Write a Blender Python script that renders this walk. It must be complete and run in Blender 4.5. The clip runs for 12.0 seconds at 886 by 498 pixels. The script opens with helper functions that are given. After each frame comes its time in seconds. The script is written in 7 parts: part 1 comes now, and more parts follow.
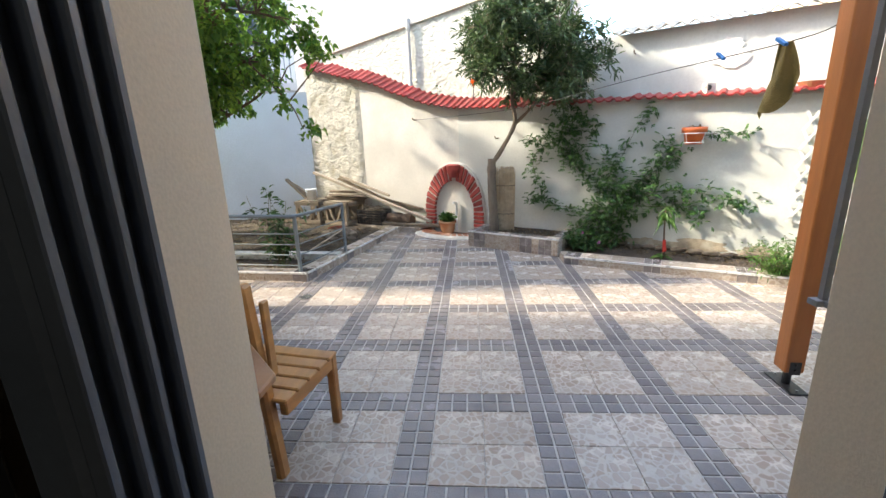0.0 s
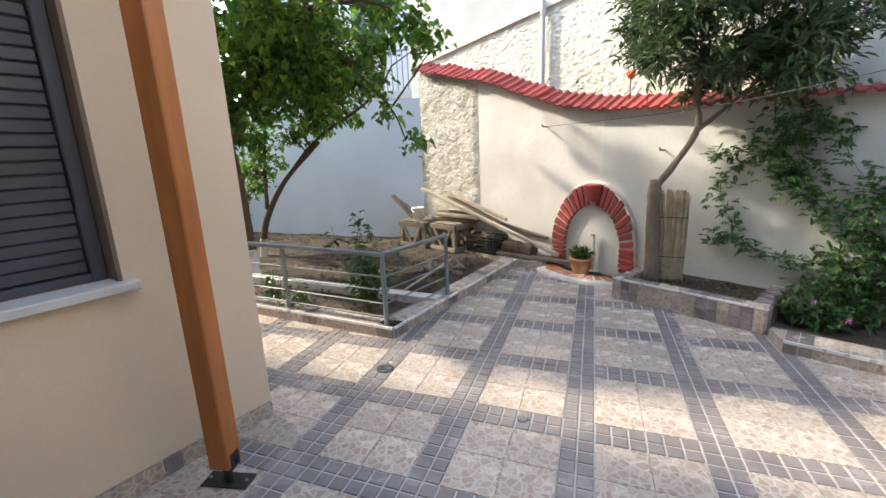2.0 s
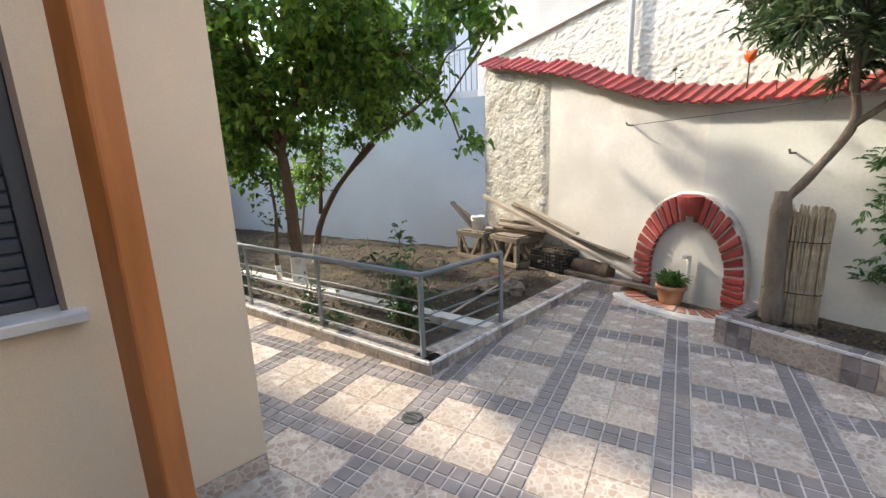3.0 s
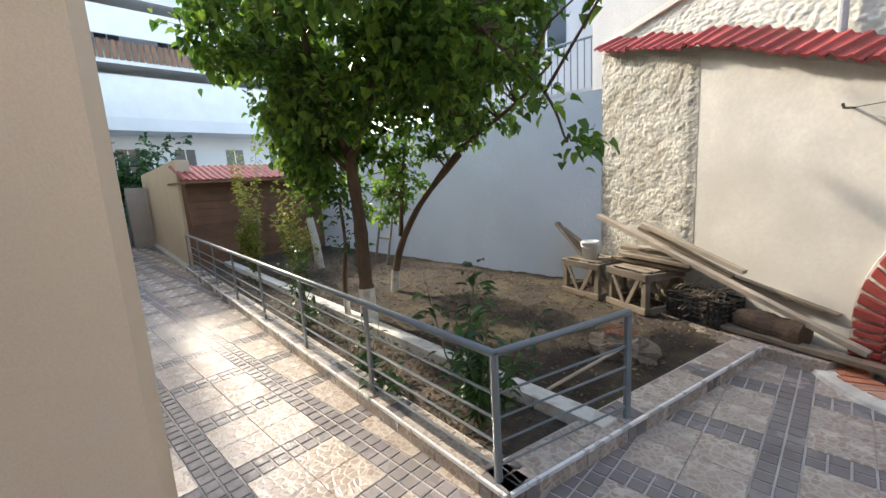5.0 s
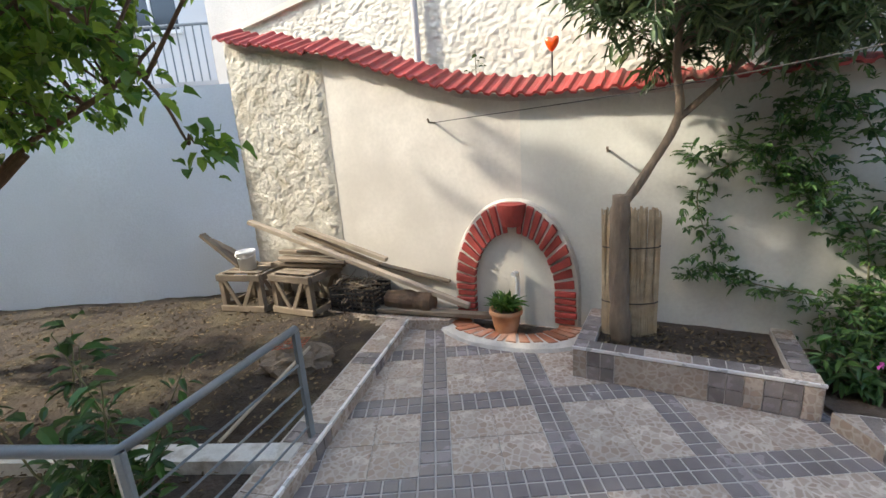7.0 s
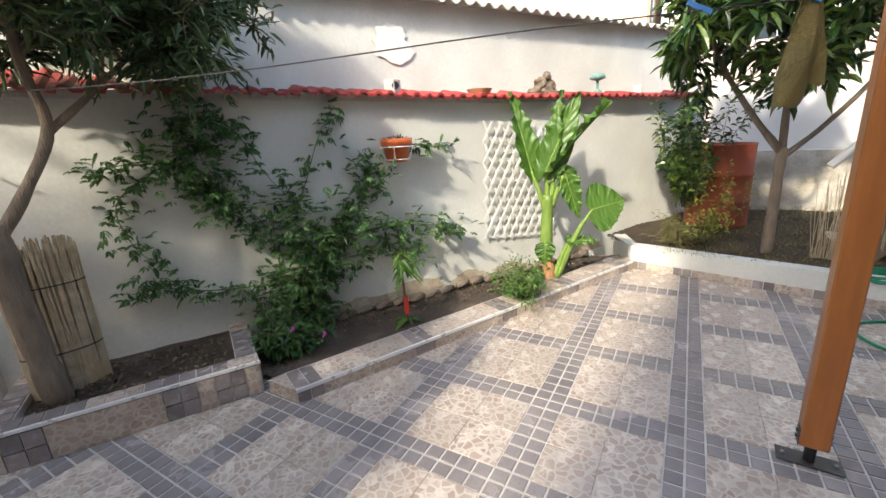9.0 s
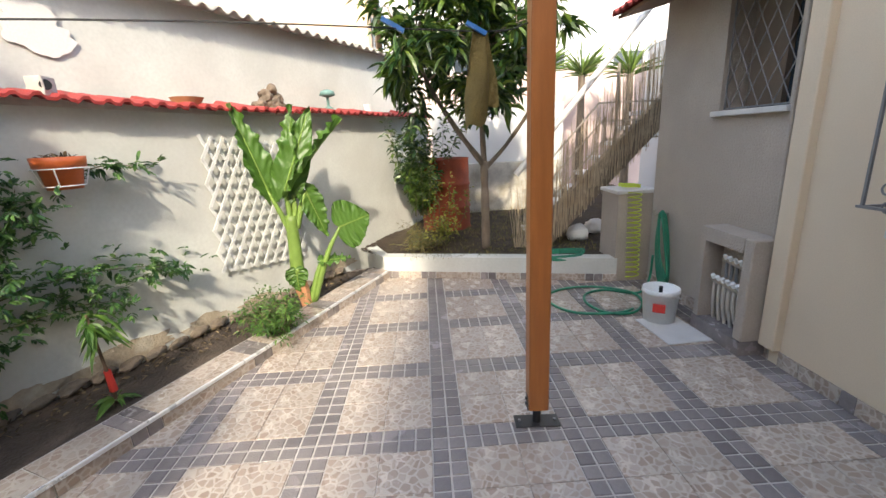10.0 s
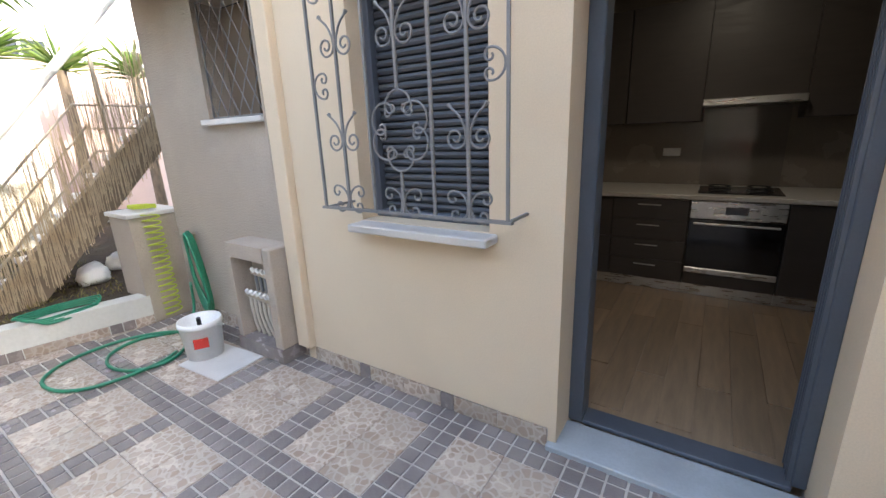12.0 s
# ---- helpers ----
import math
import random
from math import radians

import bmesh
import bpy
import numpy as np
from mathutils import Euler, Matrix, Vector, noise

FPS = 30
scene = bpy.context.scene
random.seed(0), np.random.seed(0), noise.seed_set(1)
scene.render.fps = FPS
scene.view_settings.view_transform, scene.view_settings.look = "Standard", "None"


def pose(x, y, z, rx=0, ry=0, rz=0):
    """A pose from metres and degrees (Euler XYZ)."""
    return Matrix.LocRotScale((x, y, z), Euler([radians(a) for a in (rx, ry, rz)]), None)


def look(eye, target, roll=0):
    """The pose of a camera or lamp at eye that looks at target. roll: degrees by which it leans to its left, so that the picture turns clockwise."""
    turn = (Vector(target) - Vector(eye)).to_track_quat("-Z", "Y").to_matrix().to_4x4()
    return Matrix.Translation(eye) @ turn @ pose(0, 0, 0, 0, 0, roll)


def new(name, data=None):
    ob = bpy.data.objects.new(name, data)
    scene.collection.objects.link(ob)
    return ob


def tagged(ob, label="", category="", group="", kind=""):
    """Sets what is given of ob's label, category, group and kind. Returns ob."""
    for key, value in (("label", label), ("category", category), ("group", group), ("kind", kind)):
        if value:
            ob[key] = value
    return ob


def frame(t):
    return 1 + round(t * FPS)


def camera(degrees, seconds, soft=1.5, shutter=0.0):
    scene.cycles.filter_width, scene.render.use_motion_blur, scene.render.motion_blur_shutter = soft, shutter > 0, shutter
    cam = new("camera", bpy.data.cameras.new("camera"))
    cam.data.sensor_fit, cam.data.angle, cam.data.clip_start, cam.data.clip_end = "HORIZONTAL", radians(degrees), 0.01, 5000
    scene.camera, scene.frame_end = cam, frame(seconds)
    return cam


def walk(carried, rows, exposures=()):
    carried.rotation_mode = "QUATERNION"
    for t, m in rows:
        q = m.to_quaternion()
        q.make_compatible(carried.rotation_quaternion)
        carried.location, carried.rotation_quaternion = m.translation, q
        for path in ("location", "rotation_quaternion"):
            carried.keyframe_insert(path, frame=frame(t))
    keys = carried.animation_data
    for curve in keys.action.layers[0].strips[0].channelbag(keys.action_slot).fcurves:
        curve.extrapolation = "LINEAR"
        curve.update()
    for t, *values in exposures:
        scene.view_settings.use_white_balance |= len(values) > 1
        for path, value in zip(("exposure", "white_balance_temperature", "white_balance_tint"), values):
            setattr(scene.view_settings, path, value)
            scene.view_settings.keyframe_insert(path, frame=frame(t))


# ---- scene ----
cam = camera(93.7, 12.0)
PATH = [
    (0, (0.31, 0.062, 1.464), (0.171, 1.993, 0.959), -2.0),
    (0.5, (0.206, 0.411, 1.475), (0.038, 2.337, 0.957), -2.6),
    (1, (0.129, 0.728, 1.542), (-0.203, 2.634, 1.036), -2.3),
    (1.5, (0.134, 1.063, 1.544), (-0.386, 2.936, 1.072), -1.9),
    (2, (0.033, 1.396, 1.538), (-0.635, 3.226, 1.084), -2.3),
    (2.5, (-0.02, 1.703, 1.519), (-0.843, 3.471, 1.076), -2.2),
    (3, (-0.058, 2.033, 1.513), (-1.032, 3.729, 1.092), -2.0),
    (3.5, (-0.179, 2.355, 1.502), (-1.303, 3.962, 1.112), -1.6),
    (3.7, (-0.217, 2.474, 1.512), (-1.422, 4.025, 1.135), -1.8),
    (5.3, (-0.621, 3.108, 1.499), (-2.005, 4.512, 1.163), -3.5),
    (5.5, (-0.671, 3.161, 1.51), (-1.962, 4.648, 1.163), -4.1),
    (6, (-0.698, 3.232, 1.507), (-1.658, 4.944, 1.12), -4.9),
    (6.5, (-0.638, 3.267, 1.523), (-1.152, 5.152, 1.095), -4.5),
    (6.7, (-0.615, 3.267, 1.535), (-0.919, 5.195, 1.096), -4.3),
    (8.3, (-0.212, 3.118, 1.565), (0.96, 4.646, 1.024), -3.9),
    (8.5, (-0.136, 3.059, 1.579), (1.177, 4.463, 1.026), -3.8),
    (9, (-0.014, 2.964, 1.527), (1.643, 3.949, 0.995), -3.0),
    (9.5, (0.103, 2.909, 1.518), (1.971, 3.388, 0.989), -2.7),
    (10, (0.226, 2.894, 1.511), (2.158, 2.829, 0.999), -2.8),
    (10.5, (0.299, 2.888, 1.504), (2.143, 2.311, 0.989), -2.9),
    (11, (0.342, 2.804, 1.494), (1.986, 1.797, 0.96), -2.9),
    (11.5, (0.362, 2.618, 1.486), (1.737, 1.273, 0.938), -2.7),
    (12, (0.367, 2.348, 1.461), (1.43, 0.74, 0.926), -2.2),
]
walk(cam, [(t, look(eye, target, roll)) for t, eye, target, roll in PATH], exposures=[(0, 2.98, 7000, 6), (0.5, 2.75, 7100, 7), (1, 2.8, 7000, 8), (2.5, 2.8, 7000, 8), (3.5, 2.66, 7000, 8), (5.5, 2.46, 7000, 8), (6.5, 2.62, 7000, 8), (8.5, 2.42, 7000, 8), (9.5, 2.35, 7000, 8), (10.5, 2.3, 7250, 9), (11.2, 2.6, 7250, 9), (12, 3.2, 7250, 9)])

# ---- light ----
world = bpy.data.worlds.new("sky")
scene.world = world
world.use_nodes = True
_n = world.node_tree.nodes
_sky = _n.new("ShaderNodeTexSky")
_sky.sky_type = "NISHITA"
_sky.sun_disc = False
_sky.dust_density = 1.6
SUN_TO = Vector((-1.0, 0.05, 0.70)).normalized()
_sky.sun_elevation = math.asin(SUN_TO.z)
_sky.sun_rotation = math.atan2(SUN_TO.x, SUN_TO.y)
world.node_tree.links.new(_sky.outputs[0], _n["Background"].inputs[0])
_n["Background"].inputs[1].default_value = 0.15
_sun = bpy.data.lights.new("sun", "SUN")
_sun.energy, _sun.angle, _sun.color = 1.3, radians(2.0), (1.0, 0.93, 0.82)
new("sun", _sun).matrix_world = look((0, 0, 30), Vector((0, 0, 30)) - SUN_TO)


# ---- materials ----
def mat(name, base, rough=0.7, scale=8.0, vary=0.25, bump=0.15, fine=90.0, metal=0.0, stain=None, stain_scale=1.3, stain_amount=0.5, rand=0.0, spec=0.5, stretch=None, trans=0.0):
    """A procedural surface: base colour with variation at two scales, an optional stain colour, bump."""
    m = bpy.data.materials.new(name)
    m.use_nodes = True
    nt = m.node_tree
    N, L = nt.nodes, nt.links
    b = N["Principled BSDF"]
    tc = N.new("ShaderNodeTexCoord")
    co = tc.outputs["Object"]
    if stretch:
        mp = N.new("ShaderNodeMapping")
        mp.inputs["Scale"].default_value = stretch
        L.new(co, mp.inputs["Vector"])
        co = mp.outputs[0]
    def nz(s, d):
        n = N.new("ShaderNodeTexNoise")
        n.inputs["Scale"].default_value = s
        n.inputs["Detail"].default_value = d
        L.new(co, n.inputs["Vector"])
        return n.outputs[0]
    def mix(f, a, c, kind="MIX"):
        x = N.new("ShaderNodeMix")
        x.data_type, x.blend_type = "RGBA", kind
        for sock, v in ((x.inputs[0], f), (x.inputs[6], a), (x.inputs[7], c)):
            if isinstance(v, (int, float)):
                sock.default_value = v
            elif isinstance(v, tuple):
                sock.default_value = (*v, 1)
            else:
                L.new(v, sock)
        return x.outputs[2]
    def ramp(v, lo, hi, a=0.0, c=1.0):
        r = N.new("ShaderNodeMapRange")
        r.inputs[1].default_value, r.inputs[2].default_value, r.inputs[3].default_value, r.inputs[4].default_value = lo, hi, a, c
        L.new(v, r.inputs[0])
        return r.outputs[0]
    big, small = nz(scale, 4), nz(fine, 3)
    dark = tuple(c * (1 - vary) for c in base)
    light = tuple(min(1, c * (1 + vary * 0.6)) for c in base)
    col = mix(ramp(big, 0.3, 0.7), dark, light)
    col = mix(ramp(small, 0.35, 0.75, 0.0, 0.35), col, tuple(c * 0.72 for c in base))
    if stain:
        col = mix(ramp(nz(stain_scale, 6), 0.48, 0.66, 0.0, stain_amount), col, stain)
    if rand:
        info = N.new("ShaderNodeObjectInfo")
        hsv = N.new("ShaderNodeHueSaturation")
        L.new(ramp(info.outputs["Random"], 0, 1, 1 - rand, 1 + rand), hsv.inputs["Value"])
        L.new(col, hsv.inputs["Color"])
        col = hsv.outputs[0]
    L.new(col, b.inputs["Base Color"])
    b.inputs["Roughness"].default_value = rough
    L.new(ramp(big, 0.2, 0.8, max(0.02, rough - 0.1), min(1, rough + 0.1)), b.inputs["Roughness"])
    b.inputs["Metallic"].default_value = metal
    b.inputs["Specular IOR Level"].default_value = spec
    if bump:
        h = N.new("ShaderNodeMath")
        h.operation = "ADD"
        L.new(big, h.inputs[0])
        L.new(small, h.inputs[1])
        bp = N.new("ShaderNodeBump")
        bp.inputs["Strength"].default_value = bump
        bp.inputs["Distance"].default_value = 0.02
        L.new(h.outputs[0], bp.inputs["Height"])
        L.new(bp.outputs[0], b.inputs["Normal"])
    if trans:
        tr = N.new("ShaderNodeBsdfTranslucent")
        L.new(col, tr.inputs[0])
        ms = N.new("ShaderNodeMixShader")
        ms.inputs[0].default_value = trans
        L.new(b.outputs[0], ms.inputs[1])
        L.new(tr.outputs[0], ms.inputs[2])
        L.new(ms.outputs[0], N["Material Output"].inputs[0])
    return m


def leaf_mat(name, base, tip, rough=0.45, trans=0.3):
    """Leaves, each a shade of its own."""
    m = bpy.data.materials.new(name)
    m.use_nodes = True
    N, L = m.node_tree.nodes, m.node_tree.links
    b = N["Principled BSDF"]
    g = N.new("ShaderNodeNewGeometry")
    x = N.new("ShaderNodeMix")
    x.data_type = "RGBA"
    x.inputs[6].default_value, x.inputs[7].default_value = (*base, 1), (*tip, 1)
    p = N.new("ShaderNodeMath")
    p.operation, p.inputs[1].default_value = "POWER", 1.8
    L.new(g.outputs["Random Per Island"], p.inputs[0])
    L.new(p.outputs[0], x.inputs[0])
    L.new(x.outputs[2], b.inputs["Base Color"])
    b.inputs["Roughness"].default_value = rough
    t = N.new("ShaderNodeBsdfTranslucent")
    L.new(x.outputs[2], t.inputs[0])
    s = N.new("ShaderNodeMixShader")
    s.inputs[0].default_value = trans
    L.new(b.outputs[0], s.inputs[1])
    L.new(t.outputs[0], s.inputs[2])
    L.new(s.outputs[0], N["Material Output"].inputs[0])
    return m


def pebble_mat():
    """Beige printed tile with brown pebbles and a raised pale web between them."""
    m = mat("pebble_tile", (0.50, 0.43, 0.365), 0.26, 5, 0.16, 0.0, 60, rand=0.09, stain=(0.30, 0.25, 0.21), stain_scale=1.0, stain_amount=0.35)
    N, L = m.node_tree.nodes, m.node_tree.links
    b = N["Principled BSDF"]
    tc, info = N.new("ShaderNodeTexCoord"), N.new("ShaderNodeObjectInfo")
    off = N.new("ShaderNodeVectorMath")
    off.operation = "MULTIPLY_ADD"
    L.new(info.outputs["Random"], off.inputs[0])
    off.inputs[1].default_value = (37, 17, 5)
    L.new(tc.outputs["Object"], off.inputs[2])
    warp = N.new("ShaderNodeTexNoise")
    warp.inputs["Scale"].default_value = 14
    L.new(off.outputs[0], warp.inputs["Vector"])
    ad = N.new("ShaderNodeVectorMath")
    ad.operation = "MULTIPLY_ADD"
    L.new(warp.outputs["Color"], ad.inputs[0])
    ad.inputs[1].default_value = (0.03, 0.03, 0.03)
    L.new(off.outputs[0], ad.inputs[2])
    v = N.new("ShaderNodeTexVoronoi")
    v.feature = "DISTANCE_TO_EDGE"
    v.inputs["Scale"].default_value = 23
    v2 = N.new("ShaderNodeTexVoronoi")
    v2.inputs["Scale"].default_value = 23
    for q in (v, v2):
        L.new(ad.outputs[0], q.inputs["Vector"])
    r = N.new("ShaderNodeMapRange")
    r.inputs[1].default_value, r.inputs[2].default_value = 0.07, 0.15
    L.new(v.outputs[0], r.inputs[0])
    sep = N.new("ShaderNodeSeparateColor")
    L.new(v2.outputs["Color"], sep.inputs[0])
    f = N.new("ShaderNodeMath")
    f.operation = "MULTIPLY"
    L.new(r.outputs[0], f.inputs[0])
    tone = N.new("ShaderNodeMapRange")
    tone.inputs[3].default_value, tone.inputs[4].default_value = 0.35, 0.95
    L.new(sep.outputs[0], tone.inputs[0])
    L.new(tone.outputs[0], f.inputs[1])
    old = b.inputs["Base Color"].links[0].from_socket
    x = N.new("ShaderNodeMix")
    x.data_type = "RGBA"
    L.new(f.outputs[0], x.inputs[0])
    L.new(old, x.inputs[6])
    x.inputs[7].default_value = (0.30, 0.225, 0.18, 1)
    L.new(x.outputs[2], b.inputs["Base Color"])
    bp = N.new("ShaderNodeBump")
    bp.inputs["Strength"].default_value = 0.22
    bp.inputs["Distance"].default_value = 0.01
    L.new(r.outputs[0], bp.inputs["Height"])
    L.new(bp.outputs[0], b.inputs["Normal"])
    return m


M_PEBBLE = pebble_mat()
M_DARK = mat("grey_tile", (0.225, 0.197, 0.193), 0.24, 12, 0.25, 0.25, 120, rand=0.22, stain=(0.27, 0.235, 0.21), stain_scale=2, stain_amount=0.5)
M_DARKSET = mat("grey_tile_set", (0.225, 0.197, 0.193), 0.24, 3, 0.35, 0.25, 120, stain=(0.27, 0.235, 0.21), stain_scale=2, stain_amount=0.5)
M_GROUT = mat("grout", (0.47, 0.43, 0.39), 0.9, 6, 0.2, 0.2)
M_CREAM = mat("cream_plaster", (0.68, 0.56, 0.41), 0.85, 1.6, 0.09, 0.07, 160, stain=(0.55, 0.45, 0.33), stain_scale=0.8, stain_amount=0.25)
M_TAUPE = mat("taupe_plaster", (0.43, 0.37, 0.31), 0.9, 3, 0.1, 0.5, 70, stain=(0.36, 0.31, 0.26), stain_scale=1.0, stain_amount=0.4)
M_WHITEWALL = mat("weathered_white_plaster", (0.66, 0.63, 0.57), 0.9, 2.6, 0.14, 0.07, 30, stain=(0.47, 0.44, 0.39), stain_scale=0.9, stain_amount=0.55)
M_GREYWALL = mat("grey_white_plaster", (0.60, 0.61, 0.57), 0.9, 2.2, 0.13, 0.07, 40, stain=(0.46, 0.45, 0.41), stain_scale=0.7, stain_amount=0.5)
M_BLUE = mat("pale_blue_paint", (0.70, 0.77, 0.86), 0.8, 1.2, 0.08, 0.2, 50, stain=(0.64, 0.70, 0.78), stain_scale=0.9, stain_amount=0.5)
M_STONE = mat("limewashed_rubble", (0.56, 0.53, 0.46), 0.95, 7, 0.3, 0.7, 30, stain=(0.30, 0.255, 0.18), stain_scale=3.2, stain_amount=0.6)
M_ROUGH = mat("roughcast", (0.64, 0.63, 0.56), 0.95, 9, 0.2, 0.4, 30, stain=(0.45, 0.43, 0.36), stain_scale=1.2, stain_amount=0.5)
M_CONC = mat("grey_concrete", (0.46, 0.46, 0.46), 0.9, 1.5, 0.18, 0.3, 50, stain=(0.33, 0.33, 0.33), stain_scale=1.1, stain_amount=0.5)
M_RED = mat("red_painted_tile", (0.33, 0.04, 0.036), 0.55, 10, 0.25, 0.2, 70, rand=0.2, stain=(0.28, 0.05, 0.04), stain_scale=4, stain_amount=0.6)
M_BRICKRED = mat("red_painted_brick", (0.36, 0.05, 0.04), 0.65, 14, 0.25, 0.3, 90, rand=0.2, stain=(0.22, 0.05, 0.04), stain_scale=6, stain_amount=0.5)
M_BRICK = mat("orange_brick", (0.45, 0.17, 0.09), 0.85, 14, 0.3, 0.4, 90, rand=0.25, stain=(0.5, 0.36, 0.27), stain_scale=5, stain_amount=0.6)
M_CEMENT = mat("pale_mortar", (0.58, 0.55, 0.50), 0.95, 8, 0.2, 0.5, 40, stain=(0.42, 0.38, 0.33), stain_scale=3, stain_amount=0.5)
M_SOIL = mat("dry_soil", (0.045, 0.030, 0.019), 0.97, 9, 0.5, 1.0, 60, stain=(0.075, 0.058, 0.028), stain_scale=2.4, stain_amount=0.8)
M_SOILDARK = mat("dark_soil", (0.062, 0.045, 0.033), 0.97, 9, 0.35, 0.9, 45, stain=(0.15, 0.11, 0.08), stain_scale=3, stain_amount=0.7)
M_GREYMET = mat("grey_painted_steel", (0.17, 0.20, 0.22), 0.38, 6, 0.12, 0.04, 90, stain=(0.22, 0.23, 0.23), stain_scale=3, stain_amount=0.4)
M_IRON = mat("silver_grey_ironwork", (0.19, 0.19, 0.195), 0.45, 10, 0.15, 0.05)
M_ALU = mat("aluminium_trim", (0.80, 0.80, 0.80), 0.3, 10, 0.06, 0.03, metal=0.35)
M_ANTH = mat("anthracite_frame", (0.075, 0.09, 0.115), 0.4, 6, 0.1, 0.03)
M_SHUT = mat("dark_grey_shutter", (0.055, 0.06, 0.072), 0.45, 4, 0.15, 0.04, rand=0.1)
M_BROWNFR = mat("brown_reveal", (0.17, 0.125, 0.09), 0.6, 5, 0.1, 0.08)
M_POST = mat("varnished_pine", (0.38, 0.135, 0.037), 0.38, 3, 0.22, 0.08, 50, stretch=(7, 7, 0.8), stain=(0.30, 0.10, 0.03), stain_scale=1.4, stain_amount=0.5)
M_CHAIR = mat("honey_varnished_pine", (0.44, 0.21, 0.065), 0.42, 3, 0.28, 0.08, 50, stretch=(6, 1.2, 6), stain=(0.22, 0.09, 0.03), stain_scale=1.6, stain_amount=0.6)
M_TABLE = mat("brown_varnished_board", (0.30, 0.145, 0.06), 0.45, 3, 0.25, 0.06, 60, stretch=(1.2, 6, 6), stain=(0.18, 0.08, 0.035), stain_scale=1.5, stain_amount=0.6)
M_OLDWOOD = mat("weathered_grey_wood", (0.21, 0.165, 0.12), 0.85, 4, 0.35, 0.3, 50, stain=(0.16, 0.12, 0.085), stain_scale=3, stain_amount=0.6, rand=0.25)
M_PALEWOOD = mat("pale_batten", (0.40, 0.33, 0.25), 0.8, 4, 0.25, 0.2, 60, rand=0.2)
M_BARK = mat("brown_bark", (0.12, 0.075, 0.047), 0.9, 8, 0.35, 0.8, 40, stretch=(3, 3, 0.8))
M_BARKG = mat("grey_bark", (0.20, 0.155, 0.115), 0.9, 8, 0.3, 0.6, 40, stretch=(3, 3, 0.8))
M_LIME = mat("lime_wash", (0.72, 0.70, 0.65), 0.9, 8, 0.2, 0.4, 40, stain=(0.3, 0.25, 0.2), stain_scale=8, stain_amount=0.8)
M_REED = mat("dry_reed", (0.46, 0.37, 0.25), 0.8, 20, 0.3, 0.2, 60, stain=(0.33, 0.24, 0.14), stain_scale=5, stain_amount=0.7)
M_WHITEPL = mat("white_plastic", (0.78, 0.79, 0.78), 0.35, 4, 0.06, 0.02, stain=(0.62, 0.6, 0.56), stain_scale=6, stain_amount=0.3)
M_BLACKPL = mat("black_plastic", (0.018, 0.018, 0.02), 0.4, 8, 0.2, 0.03)
M_TERRA = mat("terracotta", (0.46, 0.22, 0.11), 0.8, 8, 0.2, 0.15, stain=(0.55, 0.40, 0.28), stain_scale=5, stain_amount=0.5)
M_ORANGEPL = mat("orange_plastic", (0.62, 0.13, 0.03), 0.4, 8, 0.15, 0.02)
M_RUST = mat("rust_red_steel", (0.36, 0.075, 0.03), 0.65, 6, 0.3, 0.2, stain=(0.15, 0.04, 0.025), stain_scale=3, stain_amount=0.7)
M_GREENH = mat("green_hose", (0.012, 0.20, 0.11), 0.4, 8, 0.15, 0.03)
M_YELLH = mat("yellow_green_hose", (0.50, 0.60, 0.05), 0.4, 8, 0.1, 0.02)
M_MARBLE = mat("pale_marble", (0.62, 0.61, 0.59), 0.4, 5, 0.12, 0.05, stain=(0.45, 0.45, 0.46), stain_scale=3, stain_amount=0.4)
M_BRASS = mat("dull_pipe_metal", (0.45, 0.40, 0.33), 0.4, 10, 0.25, 0.05, metal=0.6)
M_SCAR = mat("bare_brown_render", (0.40, 0.335, 0.25), 0.95, 14, 0.3, 0.5, 60, stain=(0.52, 0.48, 0.40), stain_scale=6, stain_amount=0.7)
M_PIPE = mat("cream_pipe_sleeve", (0.52, 0.48, 0.42), 0.6, 10, 0.15, 0.05)
M_KITCH = mat("dark_brown_laminate", (0.045, 0.036, 0.031), 0.45, 4, 0.15, 0.03, stretch=(1, 1, 8))
M_STEEL = mat("brushed_steel", (0.60, 0.59, 0.57), 0.3, 6, 0.06, 0.02, metal=0.9, stretch=(1, 8, 8))
M_BLACKGL = mat("black_glass", (0.012, 0.012, 0.014), 0.08, 3, 0.05, 0.0)
M_SPLASH = mat("taupe_splashback", (0.20, 0.165, 0.135), 0.25, 3, 0.08, 0.02)
M_SPLGL = mat("smoked_glass_splashback", (0.16, 0.14, 0.12), 0.12, 3, 0.08, 0.0)
M_LAMIN = mat("oak_laminate_floor", (0.30, 0.205, 0.13), 0.4, 3, 0.25, 0.04, 40, stretch=(8, 1, 1), rand=0.15)
M_STONEGR = mat("worktop_stone", (0.50, 0.47, 0.43), 0.35, 30, 0.15, 0.02)
M_INNER = mat("white_interior_paint", (0.74, 0.72, 0.68), 0.85, 2, 0.04, 0.04)
M_STRAW = mat("olive_towel", (0.17, 0.13, 0.045), 0.95, 8, 0.2, 0.5, 120, trans=0.2)
M_BLDW = mat("white_render", (0.58, 0.585, 0.58), 0.85, 0.8, 0.06, 0.05, stain=(0.6, 0.6, 0.6), stain_scale=0.4, stain_amount=0.4)
M_BLDO = mat("peach_render", (0.70, 0.50, 0.33), 0.85, 0.8, 0.08, 0.05)
M_BLDP = mat("dusty_pink_render", (0.60, 0.46, 0.42), 0.9, 1.2, 0.12, 0.2)
M_WINDOW = mat("dark_window_glass", (0.03, 0.04, 0.05), 0.1, 3, 0.1, 0.0)
